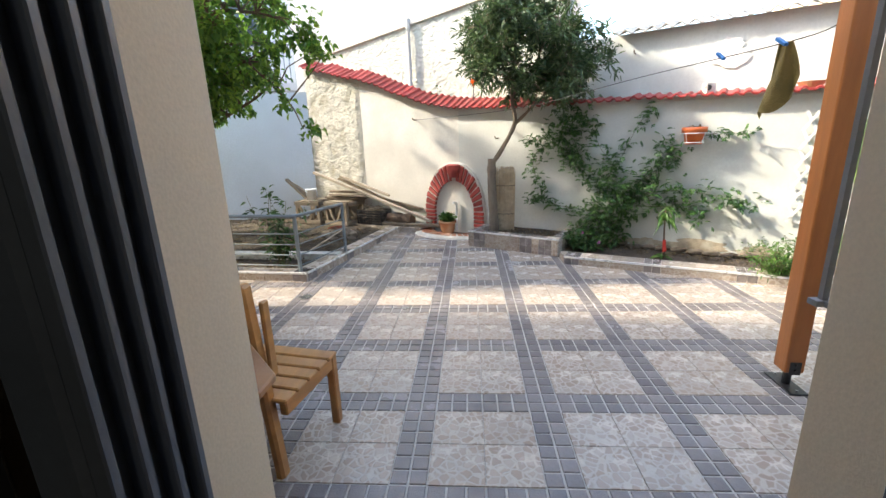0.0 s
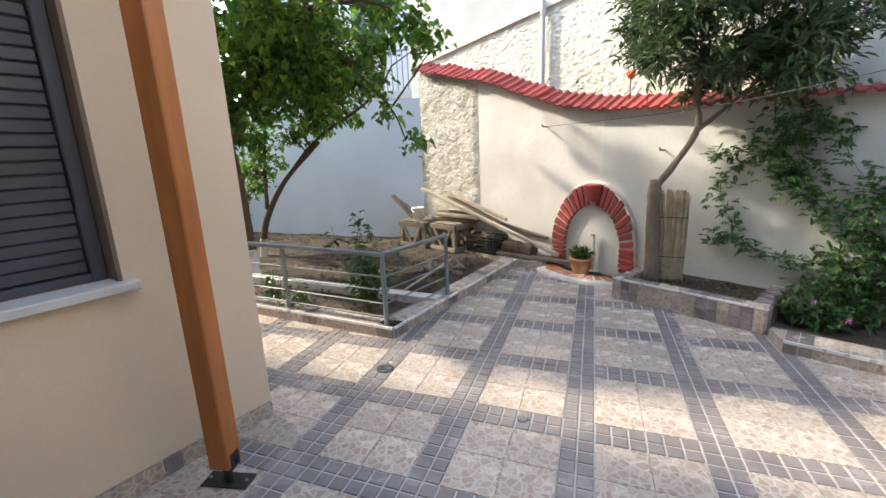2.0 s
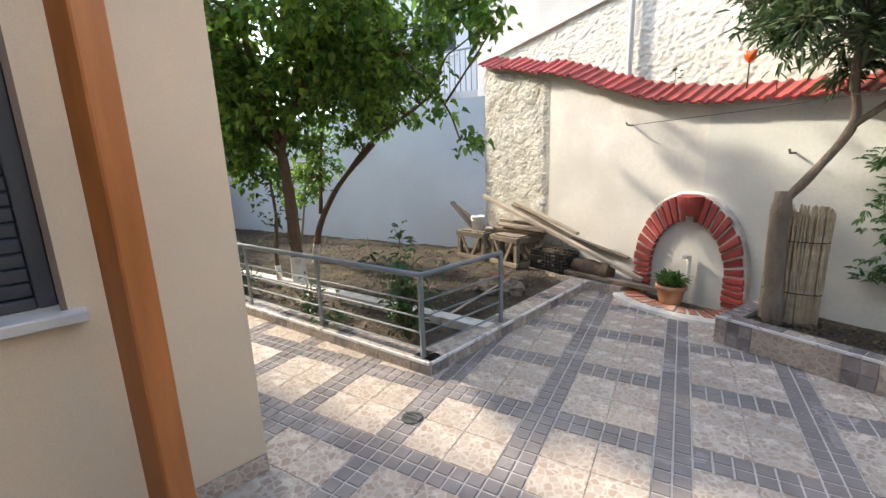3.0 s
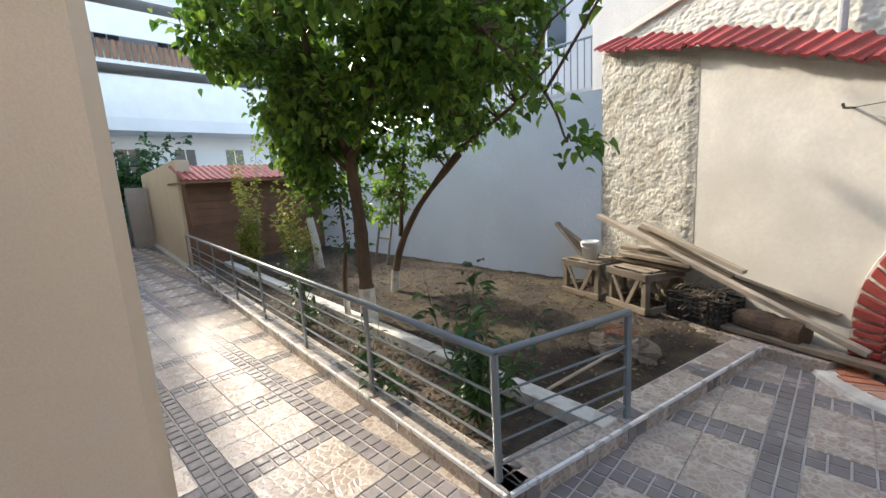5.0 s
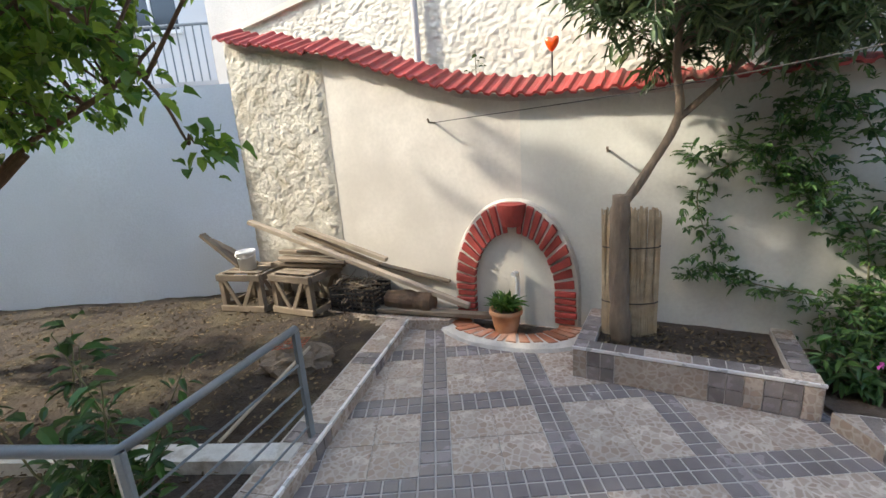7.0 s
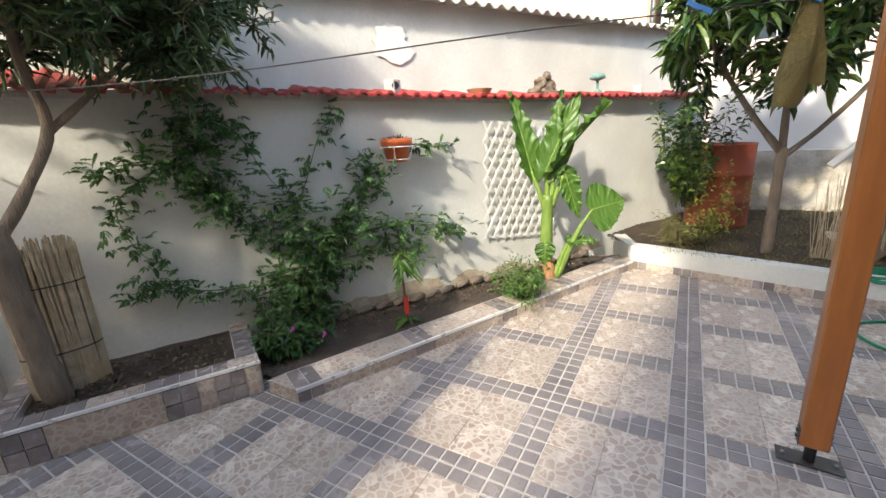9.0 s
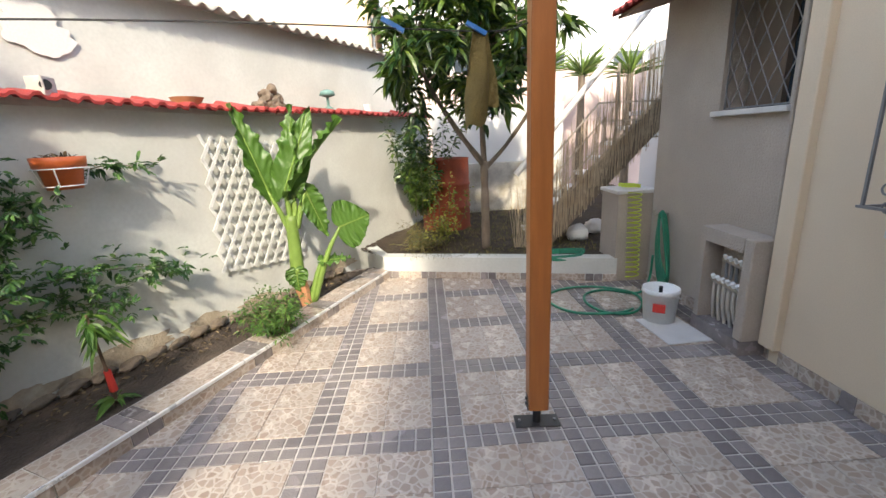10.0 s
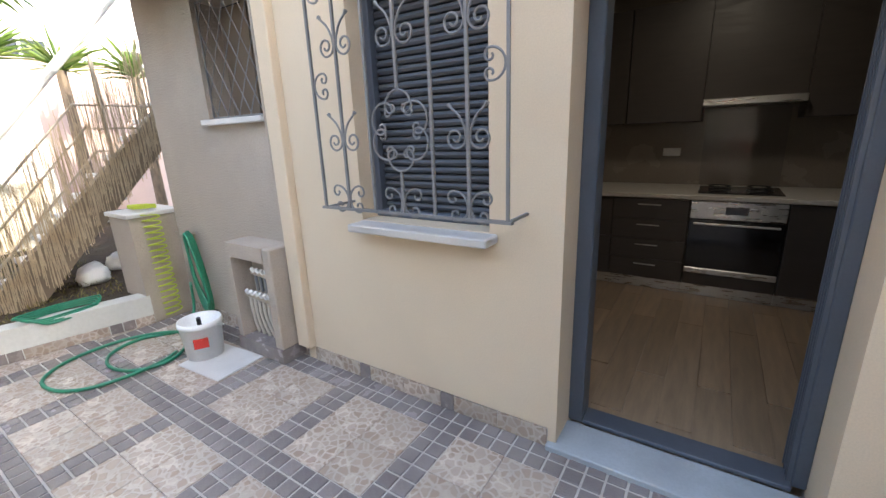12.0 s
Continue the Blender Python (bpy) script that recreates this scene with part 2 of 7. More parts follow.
M_CORR = mat("fibre_cement_sheet", (0.42, 0.40, 0.36), 0.9, 6, 0.3, 0.3, stain=(0.25, 0.23, 0.2), stain_scale=2, stain_amount=0.5)
M_AWN = mat("cream_awning", (0.66, 0.66, 0.64), 0.9, 2, 0.06, 0.05)
M_SLATW = mat("brown_slats", (0.20, 0.10, 0.055), 0.7, 4, 0.25, 0.1, rand=0.2)
M_ORANGEF = mat("glossy_orange_glass", (0.75, 0.09, 0.012), 0.2, 8, 0.2, 0.02)
M_WHITELAT = mat("white_lattice_paint", (0.68, 0.68, 0.66), 0.5, 8, 0.08, 0.03)
M_ROPE = mat("dark_cord", (0.03, 0.03, 0.03), 0.8, 8, 0.1, 0.0)
M_STEM = mat("pale_green_stem", (0.15, 0.24, 0.045), 0.5, 6, 0.3, 0.05)
M_TWIG = mat("green_brown_twig", (0.13, 0.13, 0.06), 0.7, 8, 0.3, 0.1)
M_BLUEPL = mat("blue_peg", (0.02, 0.16, 0.45), 0.4, 8, 0.1, 0.0)
M_GREENPL = mat("faded_green_ornament", (0.14, 0.26, 0.24), 0.7, 8, 0.2, 0.1)
M_REDCL = mat("red_cloth", (0.55, 0.04, 0.03), 0.8, 8, 0.2, 0.1)
M_GREYST = mat("grey_sill_stone", (0.36, 0.40, 0.43), 0.55, 6, 0.15, 0.05)
M_CARD = mat("printed_card", (0.55, 0.57, 0.60), 0.4, 40, 0.4, 0.0)
M_PINK = mat("pink_petal", (0.65, 0.12, 0.50), 0.6, 8, 0.1, 0.0)
L_APR = leaf_mat("apricot_leaf", (0.058, 0.145, 0.024), (0.25, 0.40, 0.055), 0.42, 0.5)
L_OLE = leaf_mat("oleander_leaf", (0.034, 0.072, 0.028), (0.13, 0.19, 0.07), 0.45, 0.22)
L_MAG = leaf_mat("glossy_leaf", (0.018, 0.055, 0.014), (0.13, 0.20, 0.03), 0.3, 0.2)
L_VINE = leaf_mat("vine_leaf", (0.026, 0.085, 0.024), (0.13, 0.25, 0.06), 0.45, 0.3)
L_BUSH = leaf_mat("bush_leaf", (0.045, 0.12, 0.02), (0.15, 0.27, 0.05), 0.5, 0.3)
L_SHRUB = leaf_mat("shrub_leaf", (0.02, 0.06, 0.015), (0.06, 0.15, 0.03), 0.4, 0.25)
L_BIG = leaf_mat("elephant_ear_leaf", (0.045, 0.115, 0.016), (0.09, 0.18, 0.028), 0.42, 0.2)
L_DRY = leaf_mat("yellowing_leaf", (0.16, 0.20, 0.03), (0.42, 0.40, 0.08), 0.5, 0.35)
L_GRASS = leaf_mat("dry_grass", (0.11, 0.11, 0.03), (0.26, 0.21, 0.08), 0.7, 0.3)
L_LITTER = leaf_mat("leaf_litter", (0.05, 0.033, 0.018), (0.24, 0.18, 0.10), 0.9, 0.1)
L_YUCCA = leaf_mat("yucca_leaf", (0.09, 0.16, 0.03), (0.25, 0.33, 0.08), 0.4, 0.2)


# ---- building blocks ----
def thing(name, label="", category="", group="", kind="", at=(0, 0, 0)):
    e = new(name)
    e.location = at
    return tagged(e, label, category, group, kind)


def to_mesh(bm, name, material, smooth=False):
    me = bpy.data.meshes.new(name)
    bm.normal_update()
    bm.to_mesh(me)
    bm.free()
    me.materials.append(material)
    if smooth:
        me.polygons.foreach_set("use_smooth", [True] * len(me.polygons))
    return me


def part(name, bm, material, parent=None, label="", smooth=False):
    """Links a bmesh in world coordinates as one mesh object, under parent where one is given."""
    ob = new(name, to_mesh(bm, name, material, smooth))
    if parent is not None:
        ob.parent = parent
        off = Matrix.Identity(4) if parent.data is not None else parent.matrix_basis
        ob.matrix_parent_inverse = off.inverted()
    if label:
        ob["label"] = label
    return ob


def box(bm, x0, y0, z0, x1, y1, z1, m=None, bevel=0.0):
    r = bmesh.ops.create_cube(bm, size=1.0)["verts"]
    bmesh.ops.scale(bm, vec=(abs(x1 - x0), abs(y1 - y0), abs(z1 - z0)), verts=r)
    bmesh.ops.translate(bm, vec=((x0 + x1) / 2, (y0 + y1) / 2, (z0 + z1) / 2), verts=r)
    if bevel:
        es = list({e for v in r for e in v.link_edges})
        g = bmesh.ops.bevel(bm, geom=es, offset=bevel, segments=1, affect="EDGES")
        r = list({v for v in g["verts"]} | {v for v in r if v.is_valid})
    if m is not None:
        bmesh.ops.transform(bm, matrix=m, verts=r)
    return bm


def B(*a, m=None, bevel=0.0):
    return box(bmesh.new(), *a, m=m, bevel=bevel)


def prism(pts, z0, z1, bm=None):
    bm = bm or bmesh.new()
    lo = [bm.verts.new((x, y, z0)) for x, y in pts]
    hi = [bm.verts.new((x, y, z1)) for x, y in pts]
    n = len(pts)
    bm.faces.new(hi)
    bm.faces.new(lo[::-1])
    for i in range(n):
        bm.faces.new((lo[i], lo[(i + 1) % n], hi[(i + 1) % n], hi[i]))
    bmesh.ops.recalc_face_normals(bm, faces=bm.faces)
    return bm


def tube(pts, r0, r1=None, n=8, bm=None, cap=True, wob=0.0):
    """A round bar along a polyline, tapering from r0 to r1."""
    bm = bm or bmesh.new()
    r1 = r0 if r1 is None else r1
    P = [Vector(p) for p in pts]
    rings, ref = [], None
    for i, p in enumerate(P):
        d = (P[min(i + 1, len(P) - 1)] - P[max(i - 1, 0)]).normalized()
        if ref is None:
            ref = d.orthogonal().normalized()
        ref = (ref - d * ref.dot(d))
        ref = ref.normalized() if ref.length > 1e-5 else d.orthogonal().normalized()
        s = d.cross(ref)
        r = r0 + (r1 - r0) * i / max(1, len(P) - 1)
        if wob:
            r *= 1 + wob * noise.noise(p * 9)
        rings.append([bm.verts.new(p + (ref * math.cos(a) + s * math.sin(a)) * r) for a in (2 * math.pi * k / n for k in range(n))])
    for a, c in zip(rings, rings[1:]):
        for k in range(n):
            bm.faces.new((a[k], a[(k + 1) % n], c[(k + 1) % n], c[k]))
    if cap:
        bm.faces.new(rings[0][::-1])
        bm.faces.new(rings[-1])
    return bm


def smooth_path(pts, k=6):
    """Catmull-Rom through the points."""
    P = [Vector(p) for p in pts]
    P = [P[0] * 2 - P[1]] + P + [P[-1] * 2 - P[-2]]
    out = []
    for i in range(1, len(P) - 2):
        for j in range(k):
            t = j / k
            a, b, c, d = P[i - 1:i + 3]
            out.append(0.5 * (2 * b + (c - a) * t + (2 * a - 5 * b + 4 * c - d) * t * t + (3 * b - a - 3 * c + d) * t ** 3))
    return out + [P[-2]]


def lathe(profile, at, n=20, bm=None):
    """A turned shape from (radius, height) pairs."""
    bm = bm or bmesh.new()
    rings = [[bm.verts.new((at[0] + r * math.cos(2 * math.pi * k / n), at[1] + r * math.sin(2 * math.pi * k / n), at[2] + z)) for k in range(n)] for r, z in profile]
    for a, c in zip(rings, rings[1:]):
        for k in range(n):
            bm.faces.new((a[k], a[(k + 1) % n], c[(k + 1) % n], c[k]))
    bm.faces.new(rings[0][::-1])
    bm.faces.new(rings[-1])
    return bm


def sheet(name, material, u, v, place, parent=None, label="", smooth=True):
    """A relief surface: place(s, t) over a u x v grid, s and t from 0 to 1."""
    V = [tuple(place(i / u, j / v)) for j in range(v + 1) for i in range(u + 1)]
    F = [(j * (u + 1) + i, j * (u + 1) + i + 1, (j + 1) * (u + 1) + i + 1, (j + 1) * (u + 1) + i) for j in range(v) for i in range(u)]
    me = bpy.data.meshes.new(name)
    me.from_pydata(V, [], F)
    me.materials.append(material)
    if smooth:
        me.polygons.foreach_set("use_smooth", [True] * len(F))
    ob = new(name, me)
    if parent is not None:
        ob.parent = parent
    if label:
        ob["label"] = label
    return ob


def leaves(name, material, spots, length, width, parent=None, label="", fold=0.25, droop=0.3, seed=1, smooth=True):
    """Leaves as one mesh. spots: (base, way) pairs; every leaf is a folded blade with a pointed tip."""
    rng = random.Random(seed)
    V, F = [], []
    for base, way in spots:
        base, way = Vector(base), Vector(way)
        l = length * rng.uniform(0.65, 1.2)
        w = width * rng.uniform(0.75, 1.15) * l / length
        d = way.normalized() if way.length > 1e-6 else Vector((1, 0, 0))
        side = d.cross(Vector((rng.gauss(0, 0.45), rng.gauss(0, 0.45), 1)))
        side = side.normalized() if side.length > 1e-4 else d.orthogonal().normalized()
        up = side.cross(d)
        dz = Vector((0, 0, -droop * l))
        n = len(V)
        V += [base, base + d * l * 0.3 + side * w * 0.5 + up * fold * w, base + d * l * 0.68 + side * w * 0.42 + up * fold * w + dz * 0.4, base + d * l + dz,
              base + d * l * 0.68 - side * w * 0.42 + up * fold * w + dz * 0.4, base + d * l * 0.3 - side * w * 0.5 + up * fold * w, base + d * l * 0.5 + dz * 0.2]
        F += [(n, n + 6, n + 2, n + 1), (n + 6, n + 3, n + 2), (n, n + 5, n + 4, n + 6), (n + 6, n + 4, n + 3)]
    me = bpy.data.meshes.new(name)
    me.from_pydata([tuple(v) for v in V], [], F)
    me.materials.append(material)
    ob = new(name, me)
    if parent is not None:
        ob.parent = parent
        ob.matrix_parent_inverse = parent.matrix_basis.inverted()
    if label:
        ob["label"] = label
    return ob


def rot_about(x, y, deg, z=0):
    return Matrix.Translation((x, y, z)) @ Matrix.Rotation(radians(deg), 4, "Z")


# ---- plan ----
KX, KY = -2.68, 8.03
WK, WB, WC = Vector((KX, KY)), Vector((0.10, 6.75)), Vector((6.9, 2.83))
DKB, DBC = (WB - WK).normalized(), (WC - WB).normalized()
NKB, NBC = Vector((DKB.y, -DKB.x)), Vector((DBC.y, -DBC.x))   # towards the patio
LKB, LBC = (WB - WK).length, (WC - WB).length
HW = 0.70                      # house front
HC = Vector((-1.78, 3.17))     # corner of the house wing
CD = Vector((-1.0, 0.105)).normalized()   # along the side passage


def on_wall(s, out=0.0, z=0.0):
    """A point s metres along the boundary wall from its far corner, out metres in front of it."""
    if s < LKB:
        p = WK + DKB * s + NKB * out
    else:
        p = WB + DBC * (s - LKB) + NBC * out
    return Vector((p.x, p.y, z))


TOP = [(0.0, 2.80), (0.36, 2.68), (1.34, 2.45), (2.13, 2.16), (2.6, 1.98), (3.06, 1.90), (4.1, 1.84), (5.2, 1.83), (7.2, 1.79), (9.0, 1.80), (11.5, 1.80)]


def top_at(s):
    for (a, za), (b, zb) in zip(TOP, TOP[1:]):
        if s <= b:
            t = (s - a) / (b - a)
            t = t * t * (3 - 2 * t) * 0.35 + t * 0.65
            return za + (zb - za) * t
    return TOP[-1][1]

# ---- ground and floors ----
def setting(name, bm, material, label="", category="", smooth=False):
    return tagged(part(name, bm, material, None, label, smooth), label, category, kind="structure")


setting("ground", prism([(-900, -900), (900, -900), (900, 900), (-900, 900)], -0.6, -0.09), M_CONC, "bare grey ground reaching to the distance", "ground")
floor = setting("floor", prism([(-19, HW - 0.02), (4.9, HW - 0.02), (5.0, 3.6), (0.6, 6.6), (-1.2, 7.3), (-19, 9.0)], -0.09, -0.006), M_GROUT, "patio floor of pebble and grey tiles with pale joints", "floor")

# garden beds
KERB0 = Vector((-1.52, 4.33))
KERB1 = Vector((-0.92, 6.79))
KFAR = KERB0 + CD * 16.0


def soil(name, pts, z, material, rough=0.03, label="", n=70, rise=None):
    """A bed of uneven earth inside a polygon."""
    xs, ys = [p[0] for p in pts], [p[1] for p in pts]
    def inside(x, y):
        c, k = False, len(pts) - 1
        for i in range(len(pts)):
            if (pts[i][1] > y) != (pts[k][1] > y) and x < (pts[k][0] - pts[i][0]) * (y - pts[i][1]) / (pts[k][1] - pts[i][1]) + pts[i][0]:
                c = not c
            k = i
        return c
    u = n
    v = max(8, int(n * (max(ys) - min(ys)) / (max(xs) - min(xs))))
    V, F, idx = [], [], {}
    for j in range(v):
        for i in range(u):
            cx, cy = min(xs) + (max(xs) - min(xs)) * (i + .5) / u, min(ys) + (max(ys) - min(ys)) * (j + .5) / v
            if not inside(cx, cy):
                continue
            q = []
            for a, b in ((i, j), (i + 1, j), (i + 1, j + 1), (i, j + 1)):
                if (a, b) not in idx:
                    x, y = min(xs) + (max(xs) - min(xs)) * a / u, min(ys) + (max(ys) - min(ys)) * b / v
                    h = noise.noise(Vector((x * 1.5, y * 1.5, 3))) + 0.6 * noise.noise(Vector((x * 7, y * 7, 9)))
                    idx[(a, b)] = len(V)
                    V.append((x, y, z + rough * h + (rise(x, y) if rise else 0)))
                q.append(idx[(a, b)])
            F.append(q)
    me = bpy.data.meshes.new(name)
    me.from_pydata(V, [], F)
    me.materials.append(material)
    me.polygons.foreach_set("use_smooth", [True] * len(F))
    return tagged(new(name, me), label, "soil", kind="structure")


WH0, WH1 = Vector((-9.4, 5.78)), Vector((-1.40, 5.05))
soil("garden_soil", [(-9.6, 5.85), (WH1.x - .05, WH1.y + .05), (-1.1, 6.7), (-1.75, 7.25), (-1.3, 7.6), (-2.7, 8.1), (-9.6, 8.1)], 0.07, M_SOIL, 0.028, "dry brown garden soil with straw", 150)
soil("bed_soil", [(-9.6, 5.2), (-1.62, 4.4), (-1.38, 5.1), (-9.6, 5.9)], 0.035, M_SOILDARK, 0.022, "dark crumbly soil behind the railing", 130)
setting("white_edging", prism([tuple(WH0), tuple(WH1), (WH1.x + 0.03, WH1.y + 0.13), (WH0.x, WH0.y + 0.13)], -0.05, 0.115), M_LIME, "white painted concrete edging between the beds", "edging")

# kerbs round the garden: pebble-tiled tops with a metal nosing
def kerb(name, a, b, inward, width, height, label, trim=True, lift=0.0):
    a, b, inward = Vector(a), Vector(b), Vector(inward)
    ob = setting(name, prism([tuple(a), tuple(b), tuple(b + inward * width), tuple(a + inward * width)], -0.03, height), M_GROUT, label, "kerb")
    d = (b - a).normalized()
    k, s = 0, 0.0
    L = (b - a).length
    while s < L - 0.03:
        wide = (k % 3) != 0
        w = min(0.34 if wide else 0.17, L - s)
        m_ = M_PEBBLE if wide else M_DARK
        rows = 1 if wide else 2
        for r in range(rows):
            for c in range(1 if wide else 2):
                w1 = w if wide else w / 2
                d1 = (width - 0.02) / rows
                p0 = a + d * (s + c * w1) + inward * (0.01 + r * d1)
                q = [p0 + d * 0.003, p0 + d * (w1 - 0.004), p0 + d * (w1 - 0.004) + inward * (d1 - 0.005), p0 + d * 0.003 + inward * (d1 - 0.005)]
                part("tile", prism([tuple(v) for v in q], height - 0.004, height + 0.005), m_, ob)
                if r == 0:
                    out = -inward
                    q = [p0 + d * 0.003 - inward * 0.01, p0 + d * (w1 - 0.004) - inward * 0.01, p0 + d * (w1 - 0.004) + out * 0.018, p0 + d * 0.003 + out * 0.018]
                    part("tile", prism([tuple(v) for v in q], 0.0, height - 0.012), m_, ob)
        s += w
        k += 1
    if trim:
        t = bmesh.new()
        q = [a - inward * 0.014, b - inward * 0.014, b + inward * 0.004, a + inward * 0.004]
        part("metal_nosing", prism([tuple(v) for v in q], height - 0.011, height + 0.009, t), M_ALU, ob)
    return ob


CN = Vector((-CD.y, CD.x))
CN = CN if CN.y > 0 else -CN
KD = (KERB1 - KERB0).normalized()
KN = Vector((-KD.y, KD.x))
kerb("kerb_passage", KERB0, KERB0 + CD * 8.3, CN, 0.17, 0.095, "tiled kerb with a metal nosing along the passage")
kerb("kerb_patio", KERB0 + KD * 0.02, KERB1, KN, 0.20, 0.095, "tiled kerb with a metal nosing beside the patio")
setting("kerb_passage_far", prism([tuple(KERB0 + CD * 8.3), tuple(KERB0 + CD * 16), tuple(KERB0 + CD * 16 + CN * 0.15), tuple(KERB0 + CD * 8.3 + CN * 0.15)], -0.03, 0.06), M_CEMENT, "low cement kerb at the foot of the passage wall", "kerb")
_p = [on_wall(0.95, 0.02), on_wall(2.55, 0.02), Vector((-0.55, 6.72, 0)), Vector((KERB1.x, KERB1.y, 0)), Vector((-1.75, 7.22, 0))]
setting("paved_ledge", prism([(p.x, p.y) for p in _p][::-1], -0.03, 0.09), M_PEBBLE, "tiled ledge at the foot of the garden wall", "ledge")

# ---- boundary wall with its coping ----
def wall_strip(name, s0, s1, out0, out1, zlo, zhi, material, label, n=40, category="wall"):
    bm = bmesh.new()
    rows = []
    for i in range(n + 1):
        s = s0 + (s1 - s0) * i / n
        lo = zlo(s) if callable(zlo) else zlo
        hi = zhi(s) if callable(zhi) else zhi
        f, b = on_wall(s, out0), on_wall(s, out1)
        rows.append([bm.verts.new((f.x, f.y, lo)), bm.verts.new((f.x, f.y, hi)), bm.verts.new((b.x, b.y, hi)), bm.verts.new((b.x, b.y, lo))])
    for a, c in zip(rows, rows[1:]):
        for k in range(4):
            bm.faces.new((a[k], c[k], c[(k + 1) % 4], a[(k + 1) % 4]))
    bm.faces.new(rows[0])
    bm.faces.new(rows[-1][::-1])
    bmesh.ops.recalc_face_normals(bm, faces=bm.faces)
    return setting(name, bm, material, label, category)


wall_strip("wall_garden", 0.0, 3.1, 0.0, -0.28, -0.1, lambda s: top_at(s) + 0.02, M_WHITEWALL, "weathered off-white plastered garden wall", 30)
wall_strip("wall_patio", 3.1, LKB + LBC, 0.0, -0.28, -0.1, lambda s: top_at(s) + 0.02, M_GREYWALL, "grey-white plastered boundary wall with cracks", 50)


def rubble(s, t):
    ss = -0.02 + 1.24 * s
    edge = 1.0 if s < 0.93 else (1 - s) / 0.07
    z = -0.05 + (top_at(max(0, ss)) + 0.03) * t
    p = Vector((ss * 10, z * 13, 0))
    w_ = Vector((noise.noise(p * 0.8), noise.noise(p * 0.8 + Vector((7, 3, 1))), 0)) * 0.45
    d_ = noise.voronoi(p * 0.72 + w_)[0]
    h = 0.007 * min(1.0, 2.2 * (d_[1] - d_[0])) - 0.003 + 0.007 * noise.noise(p * 0.6) + 0.004 * noise.noise(p * 2.1) + 0.007 * noise.noise(p * 4.7)
    return on_wall(max(0.0, ss), (0.016 + max(-0.014, h)) * edge + 0.003, z)


tagged(sheet("wall_rubble", M_STONE, 110, 200, rubble), "lime-washed rubble stone face of the garden wall", "wall", kind="structure")


def roughcast(s, t):
    ss = -0.3 + 4.9 * s
    z0, z1 = top_at(max(0, ss)) - 0.05, 3.02 + 0.13 * ss
    z = z0 + (z1 - z0) * t
    p = Vector((ss * 19, z * 24, 4))
    return on_wall(ss, -0.30 + 0.008 * noise.noise(p) + 0.008 * noise.noise(p * 2.1), z)


tagged(sheet("wall_roughcast", M_ROUGH, 330, 110, roughcast), "rough whitewashed stone wall above the tile coping", "wall", kind="structure")
wall_strip("wall_neighbour_upper", -0.6, 4.7, -0.36, -0.7, 1.9, 6.2, M_CONC, "grey concrete house wall above the garden wall", 20)
wall_strip("wall_ledge", -0.3, 4.7, -0.26, -0.38, lambda s: 3.0 + 0.13 * s, lambda s: 3.06 + 0.13 * s, M_WHITEWALL, "thin whitewashed ledge on the house wall", 20, "ledge")
wall_strip("wall_neighbour_shed", 4.55, LKB + LBC + 0.3, -0.29, -0.5, 1.6, 2.66, M_GREYWALL, "smooth grey-white shed wall behind the coping", 30)
wall_strip("wall_coping_bed", 0.0, LKB + LBC, 0.02, -0.29, lambda s: top_at(s) + 0.0, lambda s: top_at(s) + 0.05, M_CEMENT, "mortar bed under the red tiles", 80, "coping")

coping = thing("tile_coping", "row of red painted roof tiles capping the wall", "roof tiles", kind="structure")


def coping_tile():
    """One ribbed tile, its eaves at -y, 0.235 wide and 0.34 deep, with thickness."""
    prof = [(0, 0), (0.03, 0.028), (0.06, 0.03), (0.085, 0.004), (0.13, 0.004), (0.15, 0.022), (0.175, 0.024), (0.195, 0.004), (0.235, 0.0)]
    bm = bmesh.new()
    rows = []
    for y, z in ((0, 0), (0.02, 0.004), (0.34, 0.0)):
        rows.append(([bm.verts.new((x, y, z + h)) for x, h in prof], [bm.verts.new((x, y, z + h - 0.02)) for x, h in prof]))
    for (a, al), (c, cl) in zip(rows, rows[1:]):
        for i in range(len(prof) - 1):
            bm.faces.new((a[i], a[i + 1], c[i + 1], c[i]))
            bm.faces.new((al[i + 1], al[i], cl[i], cl[i + 1]))
    for a, al in (rows[0], rows[-1]):
        for i in range(len(prof) - 1):
            bm.faces.new((a[i + 1], a[i], al[i], al[i + 1]))
    bmesh.ops.recalc_face_normals(bm, faces=bm.faces)
    return to_mesh(bm, "roof_tile", M_RED)


_tile = coping_tile()
_rng = random.Random(4)
s = 0.0
while s < LKB + LBC - 0.2:
    a, b = on_wall(s, 0.13, top_at(s) + 0.035), on_wall(s + 0.22, 0.13, top_at(s + 0.22) + 0.035)
    xd = (b - a).normalized()
    tilt = 0.50 if s < 3.6 else max(0.16, 0.50 - (s - 3.6) * 0.28)
    nn = NKB if s < LKB else NBC
    yd = Vector((-nn.x, -nn.y, tilt + _rng.uniform(-0.05, 0.05))).normalized()
    yd = (yd - xd * yd.dot(xd)).normalized()
    zd = xd.cross(yd)
    ob = new("roof_tile", _tile)
    ob.parent = coping
    jig = _rng.uniform(-0.012, 0.012)
    ob.matrix_basis = Matrix.Translation(a + yd * jig + Vector((0, 0, _rng.uniform(-0.004, 0.008)))) @ Matrix((xd, yd, zd)).transposed().to_4x4()
    s += 0.222

# blue wall and the shed at the back of the garden
setting("wall_blue", prism([(KX + 0.02, KY), (KX + 0.02, KY + 0.22), (-9.5, KY + 0.3), (-9.5, KY + 0.08)], -0.1, 2.42), M_BLUE, "pale blue painted garden wall", "wall")

